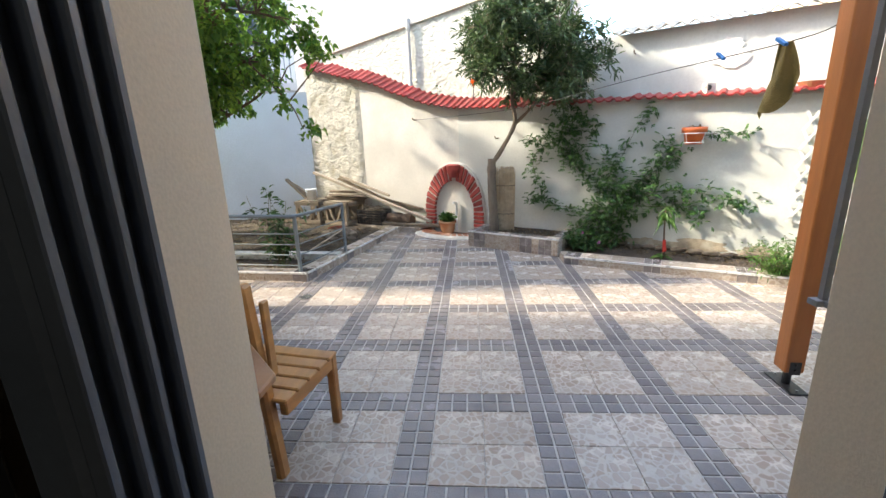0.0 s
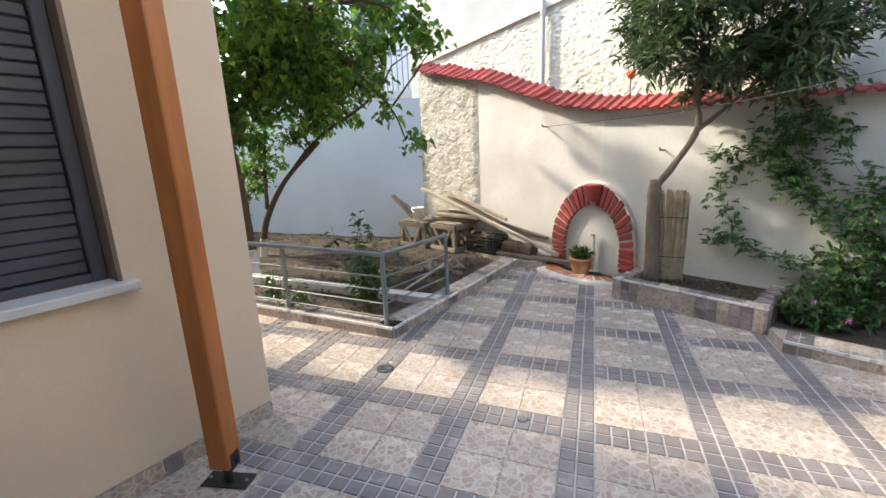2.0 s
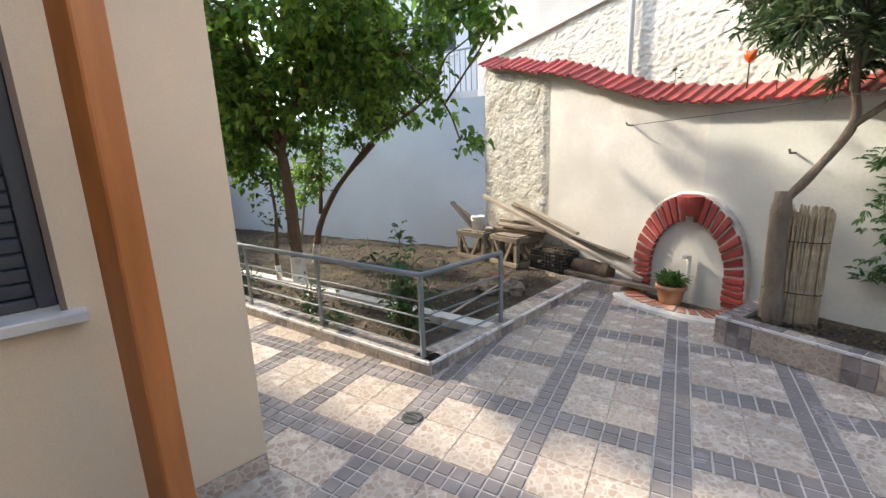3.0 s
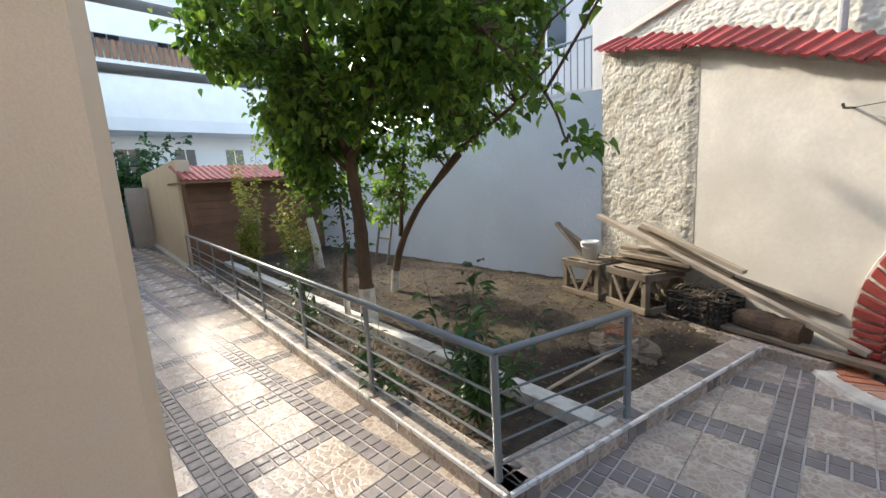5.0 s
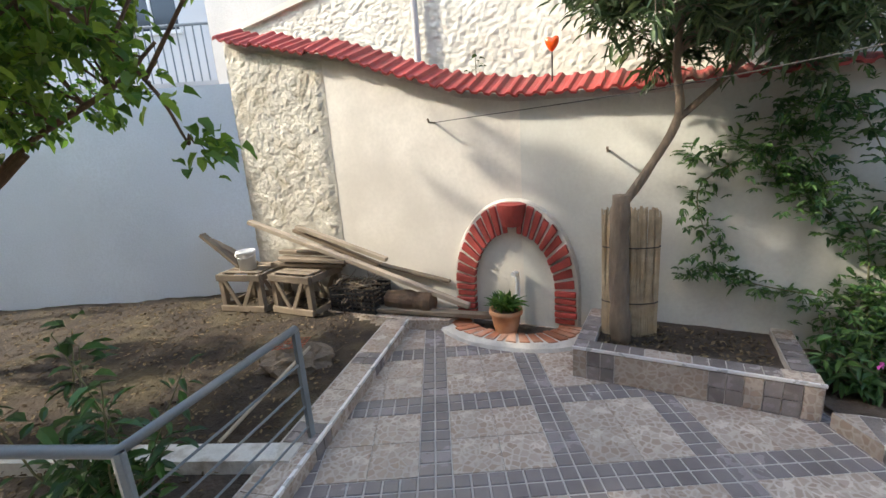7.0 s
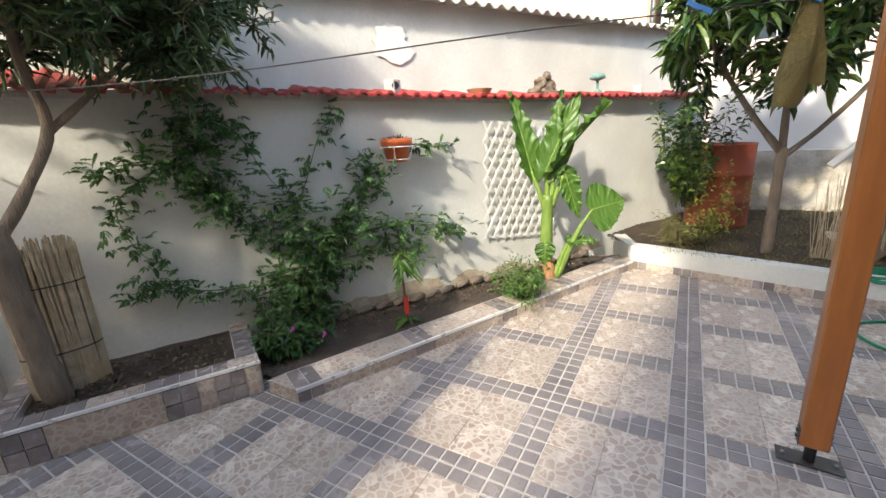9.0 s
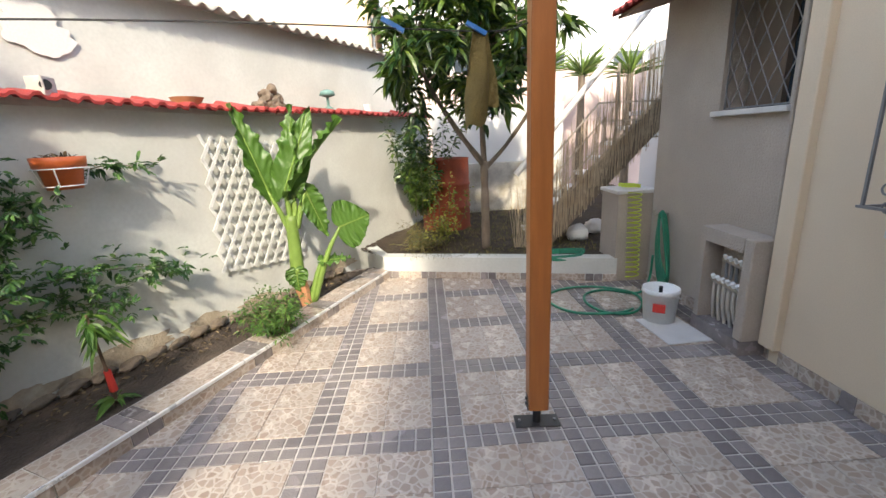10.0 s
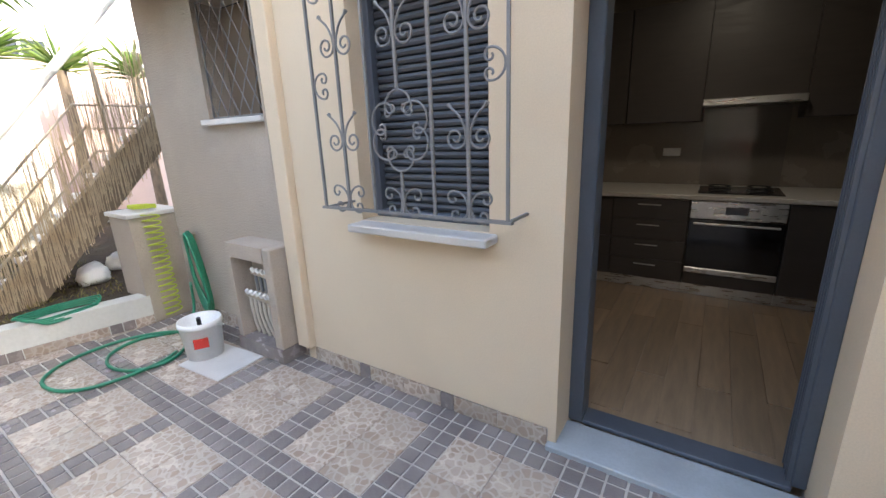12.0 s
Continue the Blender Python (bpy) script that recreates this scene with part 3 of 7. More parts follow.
# ---- the house ----
setting("wall_front_left", B(-2.9, 0.40, -0.1, -0.08, HW, 5.6), M_CREAM, "cream plastered house wall beside the door", "wall")
setting("wall_over_door", B(-0.08, 0.40, 2.12, 0.86, HW, 5.6), M_CREAM, "cream plastered wall above the door", "wall")


def pierced(name, x0, x1, ox0, ox1, oz0, oz1, z1, y0, y1, material, label):
    bm = bmesh.new()
    box(bm, x0, y0, -0.1, ox0, y1, z1)
    box(bm, ox1, y0, -0.1, x1, y1, z1)
    box(bm, ox0, y0, -0.1, ox1, y1, oz0)
    box(bm, ox0, y0, oz1, ox1, y1, z1)
    return setting(name, bm, material, label, "wall")


pierced("wall_front_window", 0.86, 2.60, 1.20, 1.98, 1.02, 2.25, 5.6, 0.40, HW, M_CREAM, "cream plastered house wall with a barred window")
pierced("wall_front_annex", 2.60, 4.20, 2.78, 3.40, 1.61, 2.36, 2.9, 0.40, HW - 0.03, M_TAUPE, "taupe roughcast annex wall with a small window")
setting("wall_annex_end", B(4.20, -4.0, -0.1, 4.0, HW - 0.032, 2.9), M_TAUPE, "taupe roughcast end wall of the annex", "wall")
setting("pilaster", B(2.52, HW - 0.01, 0.1, 2.64, HW + 0.055, 5.5, bevel=0.006), M_CREAM, "cream plastered pilaster", "pilaster")
# house wing with its shuttered window
WD = Vector((-0.265, -0.965)).normalized()
WIN = Vector((WD.y, -WD.x))
WIN = WIN if WIN.x < 0 else -WIN
_wx = Matrix(((WD.x, WIN.x, 0, HC.x), (WD.y, WIN.y, 0, HC.y), (0, 0, 1, 0), (0, 0, 0, 1)))
_bm = bmesh.new()
for a in ((0, 0, -0.1, 0.60, 0.28, 6.4), (2.05, 0, -0.1, 2.62, 0.28, 6.4), (0.60, 0, -0.1, 2.05, 0.28, 1.03), (0.60, 0, 2.35, 2.05, 0.28, 6.4)):
    box(_bm, *a, m=_wx)
bmesh.ops.recalc_face_normals(_bm, faces=_bm.faces)
setting("wall_wing", _bm, M_CREAM, "cream plastered wall of the house wing", "wall")
_e = HC + CD * 16.5
setting("wall_passage", prism([tuple(HC + CD * 0.285), tuple(HC), tuple(_e), tuple(_e - CN * 0.25), tuple(HC + CD * 0.3 - CN * 0.25)][1:], -0.1, 6.4), M_CREAM, "cream plastered house wall along the passage", "wall")
setting("house_roof", prism([tuple(HC), (-2.6, 0.6), (-2.6, -5), (-16, -5), tuple(_e)], 6.4, 6.6), M_CONC, "flat concrete roof of the house", "roof")
setting("house_roof_front", B(-2.7, -5, 5.6, 2.6, HW, 5.8), M_CONC, "flat concrete roof over the kitchen", "roof")

# ---- kitchen seen through the door ----
kfloor = setting("kitchen_floor", B(-2.6, -2.35, -0.09, 2.4, 0.40, 0.018), M_LAMIN, "oak laminate kitchen floor", "floor")
for i in range(30):
    for j in range(2):
        x, y = -2.4 + i * 0.16, -2.3 + j * 1.3 + (0.45 if i % 2 else 0)
        part("plank", B(x + 0.001, max(-2.3, y - 0.45), 0.016, x + 0.159, min(0.39, y + 0.848), 0.026, bevel=0.0015), M_LAMIN, kfloor)
setting("kitchen_wall_back", B(-2.6, -2.5, -0.09, 2.4, -2.35, 2.7), M_SPLASH, "taupe kitchen back wall", "wall")
setting("kitchen_wall_side", B(2.4, -2.5, -0.09, 2.55, 0.4, 2.7), M_INNER, "white kitchen side wall", "wall")
setting("kitchen_wall_far", B(-2.75, -2.5, -0.09, -2.6, 0.4, 2.7), M_INNER, "white kitchen wall", "wall")
setting("kitchen_ceiling", B(-2.75, -2.5, 2.7, 2.55, 0.4, 2.85), M_INNER, "white kitchen ceiling", "ceiling")
CY = -1.62


def base_unit(x0, x1, drawers, label):
    t = thing("base_cabinet", label, "cabinet", "kitchen base cabinets", at=((x0 + x1) / 2, -1.9, 0.02))
    part("body", B(x0, -2.33, 0.13, x1, CY - 0.02, 0.86), M_KITCH, t)
    part("plinth", B(x0, -2.3, 0.027, x1, CY - 0.05, 0.128), M_STEEL, t, "brushed steel plinth")
    h = 0.72 / drawers
    for k in range(drawers):
        d = part("drawer_front", B(x0 + 0.003, CY - 0.02, 0.135 + k * h, x1 - 0.003, CY, 0.135 + (k + 1) * h - 0.004, bevel=0.002), M_KITCH, t)
        part("handle", tube([((x0 + x1) / 2 - 0.09, CY + 0.02, 0.135 + (k + 0.72) * h), ((x0 + x1) / 2 + 0.09, CY + 0.02, 0.135 + (k + 0.72) * h)], 0.005), M_STEEL, d, "thin steel handle")
    return t


base_unit(0.52, 1.12, 4, "dark brown cabinet with four drawers")
base_unit(-0.85, -0.13, 1, "dark brown cabinet under the worktop")
base_unit(1.12, 2.3, 2, "dark brown cabinet with two drawers")
oven = thing("oven", "built-in steel oven with black glass door", "oven", at=(0.2, -1.9, 0.02))
part("body", B(-0.125, -2.3, 0.13, 0.515, CY - 0.02, 0.86), M_KITCH, oven)
part("plinth", B(-0.125, -2.3, 0.027, 0.515, CY - 0.05, 0.128), M_STEEL, oven)
part("lower_drawer", B(-0.12, CY - 0.02, 0.135, 0.51, CY, 0.235, bevel=0.002), M_KITCH, oven)
odoor = part("door", B(-0.12, CY - 0.02, 0.29, 0.51, CY + 0.01, 0.70, bevel=0.003), M_BLACKGL, oven, "black glass oven door")
part("door_trim", B(-0.12, CY - 0.02, 0.24, 0.51, CY + 0.012, 0.287, bevel=0.003), M_STEEL, oven)
part("handle", tube([(-0.09, CY + 0.045, 0.675), (0.48, CY + 0.045, 0.675)], 0.009), M_STEEL, odoor, "steel bar handle")
panel = part("control_panel", B(-0.12, CY - 0.02, 0.71, 0.51, CY + 0.012, 0.855, bevel=0.003), M_STEEL, oven, "brushed steel control panel")
part("display", B(0.12, CY + 0.012, 0.755, 0.27, CY + 0.016, 0.815), M_BLACKGL, panel)
for x in (0.02, 0.37):
    part("knob", tube([(x, CY + 0.012, 0.785), (x, CY + 0.035, 0.785)], 0.022, 0.02, 16), M_STEEL, panel)
wt = thing("worktop", "pale stone kitchen worktop", "worktop", at=(0.5, -1.9, 0.86))
part("slab", B(-0.87, -2.34, 0.862, 2.32, CY + 0.02, 0.90, bevel=0.004), M_STONEGR, wt)
hob = thing("hob", "black glass hob set on the worktop", "hob", at=(0.2, -1.95, 0.9))
part("glass", B(-0.10, -2.2, 0.901, 0.48, -1.72, 0.908, bevel=0.002), M_BLACKGL, hob)
for x, y in ((0.05, -1.85), (0.33, -1.85), (0.05, -2.08), (0.33, -2.08)):
    part("pan_support", tube([(x + 0.08 * math.cos(a * math.pi / 6), y + 0.08 * math.sin(a * math.pi / 6), 0.925) for a in range(13)], 0.006), M_BLACKPL, hob)
for x0, x1 in ((-1.6, -0.15), (0.53, 1.13), (1.135, 2.3)):
    w = thing("wall_cabinet", "dark brown wall cabinet", "cabinet", "kitchen wall cabinets", at=((x0 + x1) / 2, -2.2, 1.5))
    part("body", B(x0, -2.34, 1.48, x1, -2.02, 2.45), M_KITCH, w)
    part("door", B(x0 + 0.003, -2.02, 1.485, x1 - 0.003, -2.0, 2.445, bevel=0.002), M_KITCH, w)
hood = thing("cooker_hood", "slim steel cooker hood under a dark cabinet", "cooker hood", at=(0.2, -2.1, 1.6))
part("cabinet", B(-0.147, -2.34, 1.66, 0.527, -2.02, 2.45), M_KITCH, hood)
part("hood_lip", B(-0.147, -2.34, 1.60, 0.527, -1.9, 1.655, bevel=0.004), M_STEEL, hood, "brushed steel lip")
setting("splashback_panel", B(-0.11, -2.348, 0.905, 0.50, -2.335, 1.58), M_SPLGL, "smoked glass splashback behind the hob", "splashback")
sock = thing("wall_socket", "white double wall socket", "socket", at=(0.75, -2.34, 1.2))
part("plate", B(0.68, -2.348, 1.17, 0.83, -2.338, 1.245, bevel=0.003), M_WHITEPL, sock)
for x in (0.72, 0.79):
    part("insert", tube([(x, -2.338, 1.208), (x, -2.334, 1.208)], 0.022, n=16), M_WHITEPL, sock)

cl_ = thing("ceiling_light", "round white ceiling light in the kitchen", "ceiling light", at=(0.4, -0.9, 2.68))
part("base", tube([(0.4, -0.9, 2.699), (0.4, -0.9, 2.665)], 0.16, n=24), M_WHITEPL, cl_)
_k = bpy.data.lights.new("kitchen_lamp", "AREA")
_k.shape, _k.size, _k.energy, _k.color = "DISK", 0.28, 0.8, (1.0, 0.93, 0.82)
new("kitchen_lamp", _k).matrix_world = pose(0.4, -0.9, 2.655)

# front door frame, sill
door = thing("door_1", "open doorway with a slate-blue aluminium frame", "door", kind="structure", at=(0.36, 0.45, 0))
part("jamb", B(0.79, 0.38, 0.03, 0.862, 0.50, 2.12, bevel=0.006), M_ANTH, door)
fj = part("jamb", B(-0.082, 0.34, 0.03, -0.03, 0.465, 2.12, bevel=0.006), M_ANTH, door)
for y in (0.345, 0.380, 0.415, 0.450):
    part("track", B(-0.03, y, 0.05, -0.012, y + 0.012, 2.05, bevel=0.002), M_ANTH, fj)
part("head", B(-0.03, 0.38, 2.05, 0.79, 0.50, 2.12, bevel=0.006), M_ANTH, door)
part("threshold", B(-0.03, 0.38, 0.028, 0.79, 0.50, 0.05, bevel=0.004), M_ANTH, door)
for z in (0.93, 0.96):
    part("screw_cover", tube([(-0.03, 0.439, z), (-0.02, 0.439, z)], 0.009, n=12), M_ALU, fj)
leaf_ = part("sliding_leaf", B(-0.95, 0.285, 0.03, -0.085, 0.335, 2.10, bevel=0.006), M_BLACKPL, door, "dark sliding leaf pushed open behind the wall")
part("pane", B(-0.88, 0.280, 0.12, -0.17, 0.284, 2.02), M_BLACKGL, leaf_)
setting("door_sill", B(-0.079, 0.502, -0.05, 0.90, 0.735, 0.028, bevel=0.005), M_GREYST, "grey stone door sill", "sill")

# ---- windows ----
def scroll(c, r, turns, start, flip, y, n=26):
    """A wrought-iron spiral in the plane of the grille."""
    out = []
    for i in range(n):
        t = i / (n - 1)
        a = start + flip * turns * 2 * math.pi * t
        q = r * (1 - 0.8 * t)
        out.append((c[0] + q * math.cos(a), y, c[1] + q * math.sin(a)))
    return out


w1 = thing("window_1", "window with a closed dark grey roller shutter and marble sill", "window", kind="structure", at=(1.56, HW, 1.04))
part("frame", B(1.20, 0.50, 1.02, 1.242, 0.58, 2.25, bevel=0.004), M_ANTH, w1)
part("frame", B(1.938, 0.50, 1.02, 1.98, 0.58, 2.25, bevel=0.004), M_ANTH, w1)
part("frame", B(1.242, 0.50, 1.02, 1.938, 0.58, 1.06, bevel=0.004), M_ANTH, w1)
shut = part("shutter_backing", B(1.242, 0.50, 1.06, 1.938, 0.515, 2.25), M_SHUT, w1)
for k in range(30):
    z = 1.062 + k * 0.039
    part("slat", tube([(1.242, 0.522, z + 0.022), (1.938, 0.522, z + 0.022)], 0.0185, n=8), M_SHUT, shut)
part("sill", B(1.16, 0.66, 0.975, 1.985, HW + 0.12, 1.016, bevel=0.006), M_MARBLE, w1, "pale marble sill")
part("sill_stone", B(1.202, 0.50, 0.99, 1.978, 0.66, 1.019), M_MARBLE, w1)

GY = HW + 0.20
grille = thing("window_grille", "silver-grey wrought iron grille with scrolls", "grille", at=(1.5, GY, 1.08))
GX0, GX1, GZ0, GZ1 = 1.02, 2.03, 1.12, 2.42
GP, GM = (GX1 - GX0) / 6, (GX0 + GX1) / 2


def c_curve(mid, way, r, arc, end, spin, n=16):
    """A wrought-iron C: an arc that bulges towards way (degrees) at mid, both ends curling into spirals."""
    arms = []
    for sg in (1, -1):
        x, z, a = mid[0], mid[1], radians(way) + sg * math.pi / 2
        pts = []
        steps = [(r * radians(arc) / 2 / n, 1 / r)] * n
        for i in range(n + 8):
            q = r * 0.46 + (end - r * 0.46) * i / (n + 7)
            steps.append((q * radians(spin) / (n + 8), 1 / q))
        for ds, k in steps:
            a += sg * ds * k / 2
            x, z = x + ds * math.cos(a), z + ds * math.sin(a)
            a += sg * ds * k / 2
            pts.append((x, GY, z))
        arms.append(pts)
    return arms[1][::-1] + [(mid[0], GY, mid[1])] + arms[0]


def c_scroll(mid, way, r, arc=150, end=0.008, spin=330):
    part("scroll", tube(c_curve(mid, way, r, arc, end, spin), 0.005, n=5), M_IRON, grille)


def y_scroll(cx, cz):
    """Two stems that part upwards like a Y, each curling into a spiral below, with hammered tips."""
    for sx in (-1, 1):
        stem = smooth_path([(cx + sx * 0.075, GY, cz + 0.092), (cx + sx * 0.035, GY, cz + 0.055), (cx + sx * 0.009, GY, cz)], 5)[:-1]
        curl = scroll((cx + sx * 0.057, cz - 0.022), 0.048, 1.45, math.pi if sx > 0 else 0, sx, GY)
        sc = part("scroll", tube(stem + curl, 0.005, n=5), M_IRON, grille)
        part("hammered_tip", tube([stem[0], (cx + sx * 0.086, GY, cz + 0.105)], 0.006, 0.010, 6), M_IRON, sc)


for z in (GZ0, GZ1):
    part("rail", B(GX0 - 0.02, GY - 0.012, z - 0.006, GX1 + 0.02, GY + 0.012, z + 0.006), M_IRON, grille)
for k in (0, 1, 2, 4, 5, 6):
    x = GX0 + k * GP
    part("bar", B(x - 0.006, GY - 0.006, GZ0, x + 0.006, GY + 0.006, GZ1), M_IRON, grille)
part("bar", B(GM - 0.006, GY - 0.006, GZ0, GM + 0.006, GY + 0.006, 1.312), M_IRON, grille)
part("bar", B(GM - 0.006, GY - 0.006, 1.642, GM + 0.006, GY + 0.006, GZ1), M_IRON, grille)
for x in (GX0, GX1):
    for z in (GZ0, 2.3):
        part("wall_stay", B(x - 0.006, HW - 0.01, z - 0.006, x + 0.006, GY, z + 0.006), M_IRON, grille)
for cx in (GX0 + GP, GM, GX1 - GP):
    for sx in (-1, 1):
        c_scroll((cx + sx * 0.009, GZ0 + 0.062), 168 if sx > 0 else 12, 0.066, 150)
    y_scroll(cx, 1.88)
for cx in (GX0 + GP, GX1 - GP):
    y_scroll(cx, 1.465)
for z in (1.695, 2.10):
    c_scroll((GX0 + 0.011, z), 180, 0.056, 185)
    c_scroll((GX1 - 0.011, z), 0, 0.056, 185)
for k in range(6):
    a = 90 + 60 * k
    c_scroll((GM + 0.160 * math.cos(radians(a)), 1.477 + 0.168 * math.sin(radians(a))), a, 0.070, 160, 0.006, 330)

w2 = thing("window_2", "small dark window with a diamond wire grille", "window", kind="structure", at=(3.09, HW, 1.6))
part("backing", B(2.78, 0.44, 1.61, 3.40, 0.46, 2.36), M_WINDOW, w2)
part("frame", B(2.78, 0.46, 1.61, 2.82, 0.50, 2.36), M_BROWNFR, w2)
part("frame", B(3.05, 0.46, 1.61, 3.10, 0.50, 2.36), M_BROWNFR, w2)
part("shutter_leaf", B(3.10, 0.46, 1.63, 3.38, 0.485, 2.34), M_BROWNFR, w2)
part("sill", B(2.74, 0.6, 1.575, 3.43, HW + 0.02, 1.612, bevel=0.004), M_MARBLE, w2)
bars = part("grille_frame", tube([(2.80, HW - 0.06, 1.625), (3.385, HW - 0.06, 1.625), (3.385, HW - 0.06, 2.35), (2.80, HW - 0.06, 2.35), (2.80, HW - 0.06, 1.625)], 0.007, n=5), M_IRON, w2)
for k in range(-4, 6):
    x = 2.80 + k * 0.13
    for sgn in (1, -1):
        xa, xb = (x, x + 0.42) if sgn > 0 else (x + 0.42, x)
        za, zb = 1.625, 2.35
        lo, hi = 2.80, 3.385
        def clip(x0, z0, x1, z1):
            P = []
            for t in [i / 60 for i in range(61)]:
                xx, zz = x0 + (x1 - x0) * t, z0 + (z1 - z0) * t
                if lo <= xx <= hi:
                    P.append((xx, HW - 0.06 + 0.004 * sgn, zz))
            return P
        P = clip(xa, za, xb, zb)
        if len(P) > 3:
            part("wire", tube([P[0], P[-1]], 0.0035, n=5), M_IRON, bars)
aw = thing("tiled_canopy", "small red tiled canopy on timber battens", "canopy", at=(3.2, HW, 2.5))
part("board", B(2.66, HW - 0.03, 2.56, 4.22, HW + 0.42, 2.585, m=Matrix.Translation((0, HW, 2.56)) @ Matrix.Rotation(radians(-14), 4, "X") @ Matrix.Translation((0, -HW, -2.56))), M_SLATW, aw)
for k in range(7):
    q = new("roof_tile", _tile)
    q.parent = aw
    q.matrix_parent_inverse = aw.matrix_basis.inverted()
    q.matrix_basis = Matrix.Translation((4.24 - k * 0.225, HW + 0.46, 2.50)) @ Matrix.Rotation(radians(180), 4, "Z") @ Matrix.Rotation(radians(14), 4, "X") @ Matrix.Diagonal((1, 1.4, 1, 1))

# shuttered window of the wing
w3 = thing("window_3", "wide window with a closed anthracite roller shutter in a brown reveal", "window", kind="structure")
def wing(*a, bevel=0.0):
    b_ = B(*a, bevel=bevel)
    bmesh.ops.transform(b_, matrix=_wx, verts=b_.verts)
    bmesh.ops.recalc_face_normals(b_, faces=b_.faces)
    return b_
part("reveal", wing(0.60, 0.0, 1.03, 0.618, 0.26, 2.35), M_BROWNFR, w3, "brown painted reveal")
part("frame", wing(0.618, 0.11, 1.03, 0.675, 0.20, 2.35, bevel=0.005), M_SHUT, w3)
part("frame", wing(0.675, 0.11, 1.03, 2.05, 0.20, 1.07, bevel=0.005), M_SHUT, w3)
sh3 = part("shutter_backing", wing(0.675, 0.17, 1.07, 2.05, 0.19, 2.35), M_SHUT, w3)
for k in range(24):
    z = 1.072 + k * 0.055
    part("slat", wing(0.675, 0.142, z, 2.05, 0.17, z + 0.053, bevel=0.007), M_SHUT, sh3)
part("sill", wing(0.55, -0.06, 0.99, 2.12, 0.10, 1.032, bevel=0.005), M_MARBLE, w3, "pale stone sill")

# skirting tiles along the house
def skirting(name, a, b, out, label, h=0.095):
    a, b, out = Vector(a), Vector(b), Vector(out)
    ob = setting(name, prism([tuple(a), tuple(b), tuple(b + out * 0.004), tuple(a + out * 0.004)], 0.002, h), M_GROUT, label, "skirting")
    d, L, s_, k = (b - a).normalized(), (b - a).length, 0.0, 0
    while s_ < L - 0.02:
        wide = k % 3 != 2
        w = min(0.259 if wide else 0.0863, L - s_)
        p0 = a + d * s_
        q = [p0 + d * 0.003, p0 + d * (w - 0.003), p0 + d * (w - 0.003) + out * 0.012, p0 + d * 0.003 + out * 0.012]
        b_ = prism([tuple(v) for v in q], 0.002, h)
        part("tile", b_, M_PEBBLE if wide else M_DARK, ob)
        s_ += w
        k += 1
skirting("skirting_front", (0.90, HW), (2.52, HW), (0, 1), "tiled skirting along the cream wall")
skirting("skirting_annex", (2.64, HW - 0.03), (4.2, HW - 0.03), (0, 1), "tiled skirting along the taupe wall")
skirting("skirting_wing", HC, HC + WD * 2.5, -WIN, "tiled skirting along the house wing")
skirting("skirting_left", (-2.4, HW), (-0.08, HW), (0, 1), "tiled skirting beside the door")

# ---- posts ----
def timber_post(x, y, turn, zt=3.0):
    t = thing("timber_post", "varnished pine post standing on a black steel shoe", "post", "pergola posts", at=(x, y, 0))
    m = rot_about(x, y, turn)
    part("shaft", box(bmesh.new(), -0.052, -0.052, 0.10, 0.052, 0.052, zt, m=m, bevel=0.006), M_POST, t)
    part("base_plate", box(bmesh.new(), -0.12, -0.05, 0.001, 0.12, 0.05, 0.009, m=m, bevel=0.002), M_BLACKPL, t, "black steel base plate")
    part("spigot", tube([(x, y, 0.009), (x, y, 0.10)], 0.022, n=12), M_BLACKPL, t)
    for sx in (-1, 1):
        part("side_bracket", box(bmesh.new(), sx * 0.0525 - 0.002, -0.03, 0.09, sx * 0.0525 + 0.002, 0.03, 0.17, m=m), M_BLACKPL, t)
        for z in (0.12, 0.15):
            p = m @ Vector((sx * 0.054, 0, z))
            q = m @ Vector((sx * 0.064, 0, z))
            part("bolt", tube([p, q], 0.008, n=6), M_BLACKPL, t)
        part("plate_bolt", tube([m @ Vector((sx * 0.095, 0, 0.009)), m @ Vector((sx * 0.095, 0, 0.018))], 0.008, n=6), M_IRON, t)


timber_post(-1.60, 2.66, 12)
timber_post(2.15, 2.365, 87)
bt = thing("timber_beam", "varnished pine beam carried by the posts", "beam", at=(0.2, 2.5, 3.0))
part("beam", B(-2.0, -0.06, 3.0, 2.15, 0.06, 3.16, m=rot_about(0.25, 2.5, -4.5), bevel=0.006), M_POST, bt)

# ---- railing ----
rail = thing("steel_railing", "grey painted steel railing with thin horizontal bars", "railing", at=(-1.6, 4.4, 0.1))
R0, R1 = Vector((-1.605, 4.385)), Vector((-1.345, 5.25))
RF = R0 + CD * 8.0
ZT = 0.725
part("top_rail", tube([(RF.x, RF.y, ZT + 0.01), (R0.x, R0.y, ZT), (R1.x, R1.y, ZT)], 0.021, n=10), M_GREYMET, rail, smooth=True)
for z in (0.17, 0.29, 0.41, 0.53, 0.63):
    if z < 0.6:
        part("bar", tube([(RF.x, RF.y, z), (R0.x, R0.y, z), (R1.x, R1.y, z)], 0.0075, n=6), M_GREYMET, rail)
for k in range(8):
    p = R0 + CD * (k * 1.14)
    part("post", box(bmesh.new(), -0.02, -0.008, 0.09, 0.02, 0.008, ZT, m=rot_about(p.x, p.y, -6)), M_GREYMET, rail)
part("post", tube([(R0.x, R0.y, 0.09), (R0.x, R0.y, ZT)], 0.02, n=8), M_GREYMET, rail)
part("post", box(bmesh.new(), -0.02, -0.01, 0.09, 0.02, 0.01, ZT, m=rot_about(R1.x, R1.y, 74)), M_GREYMET, rail)

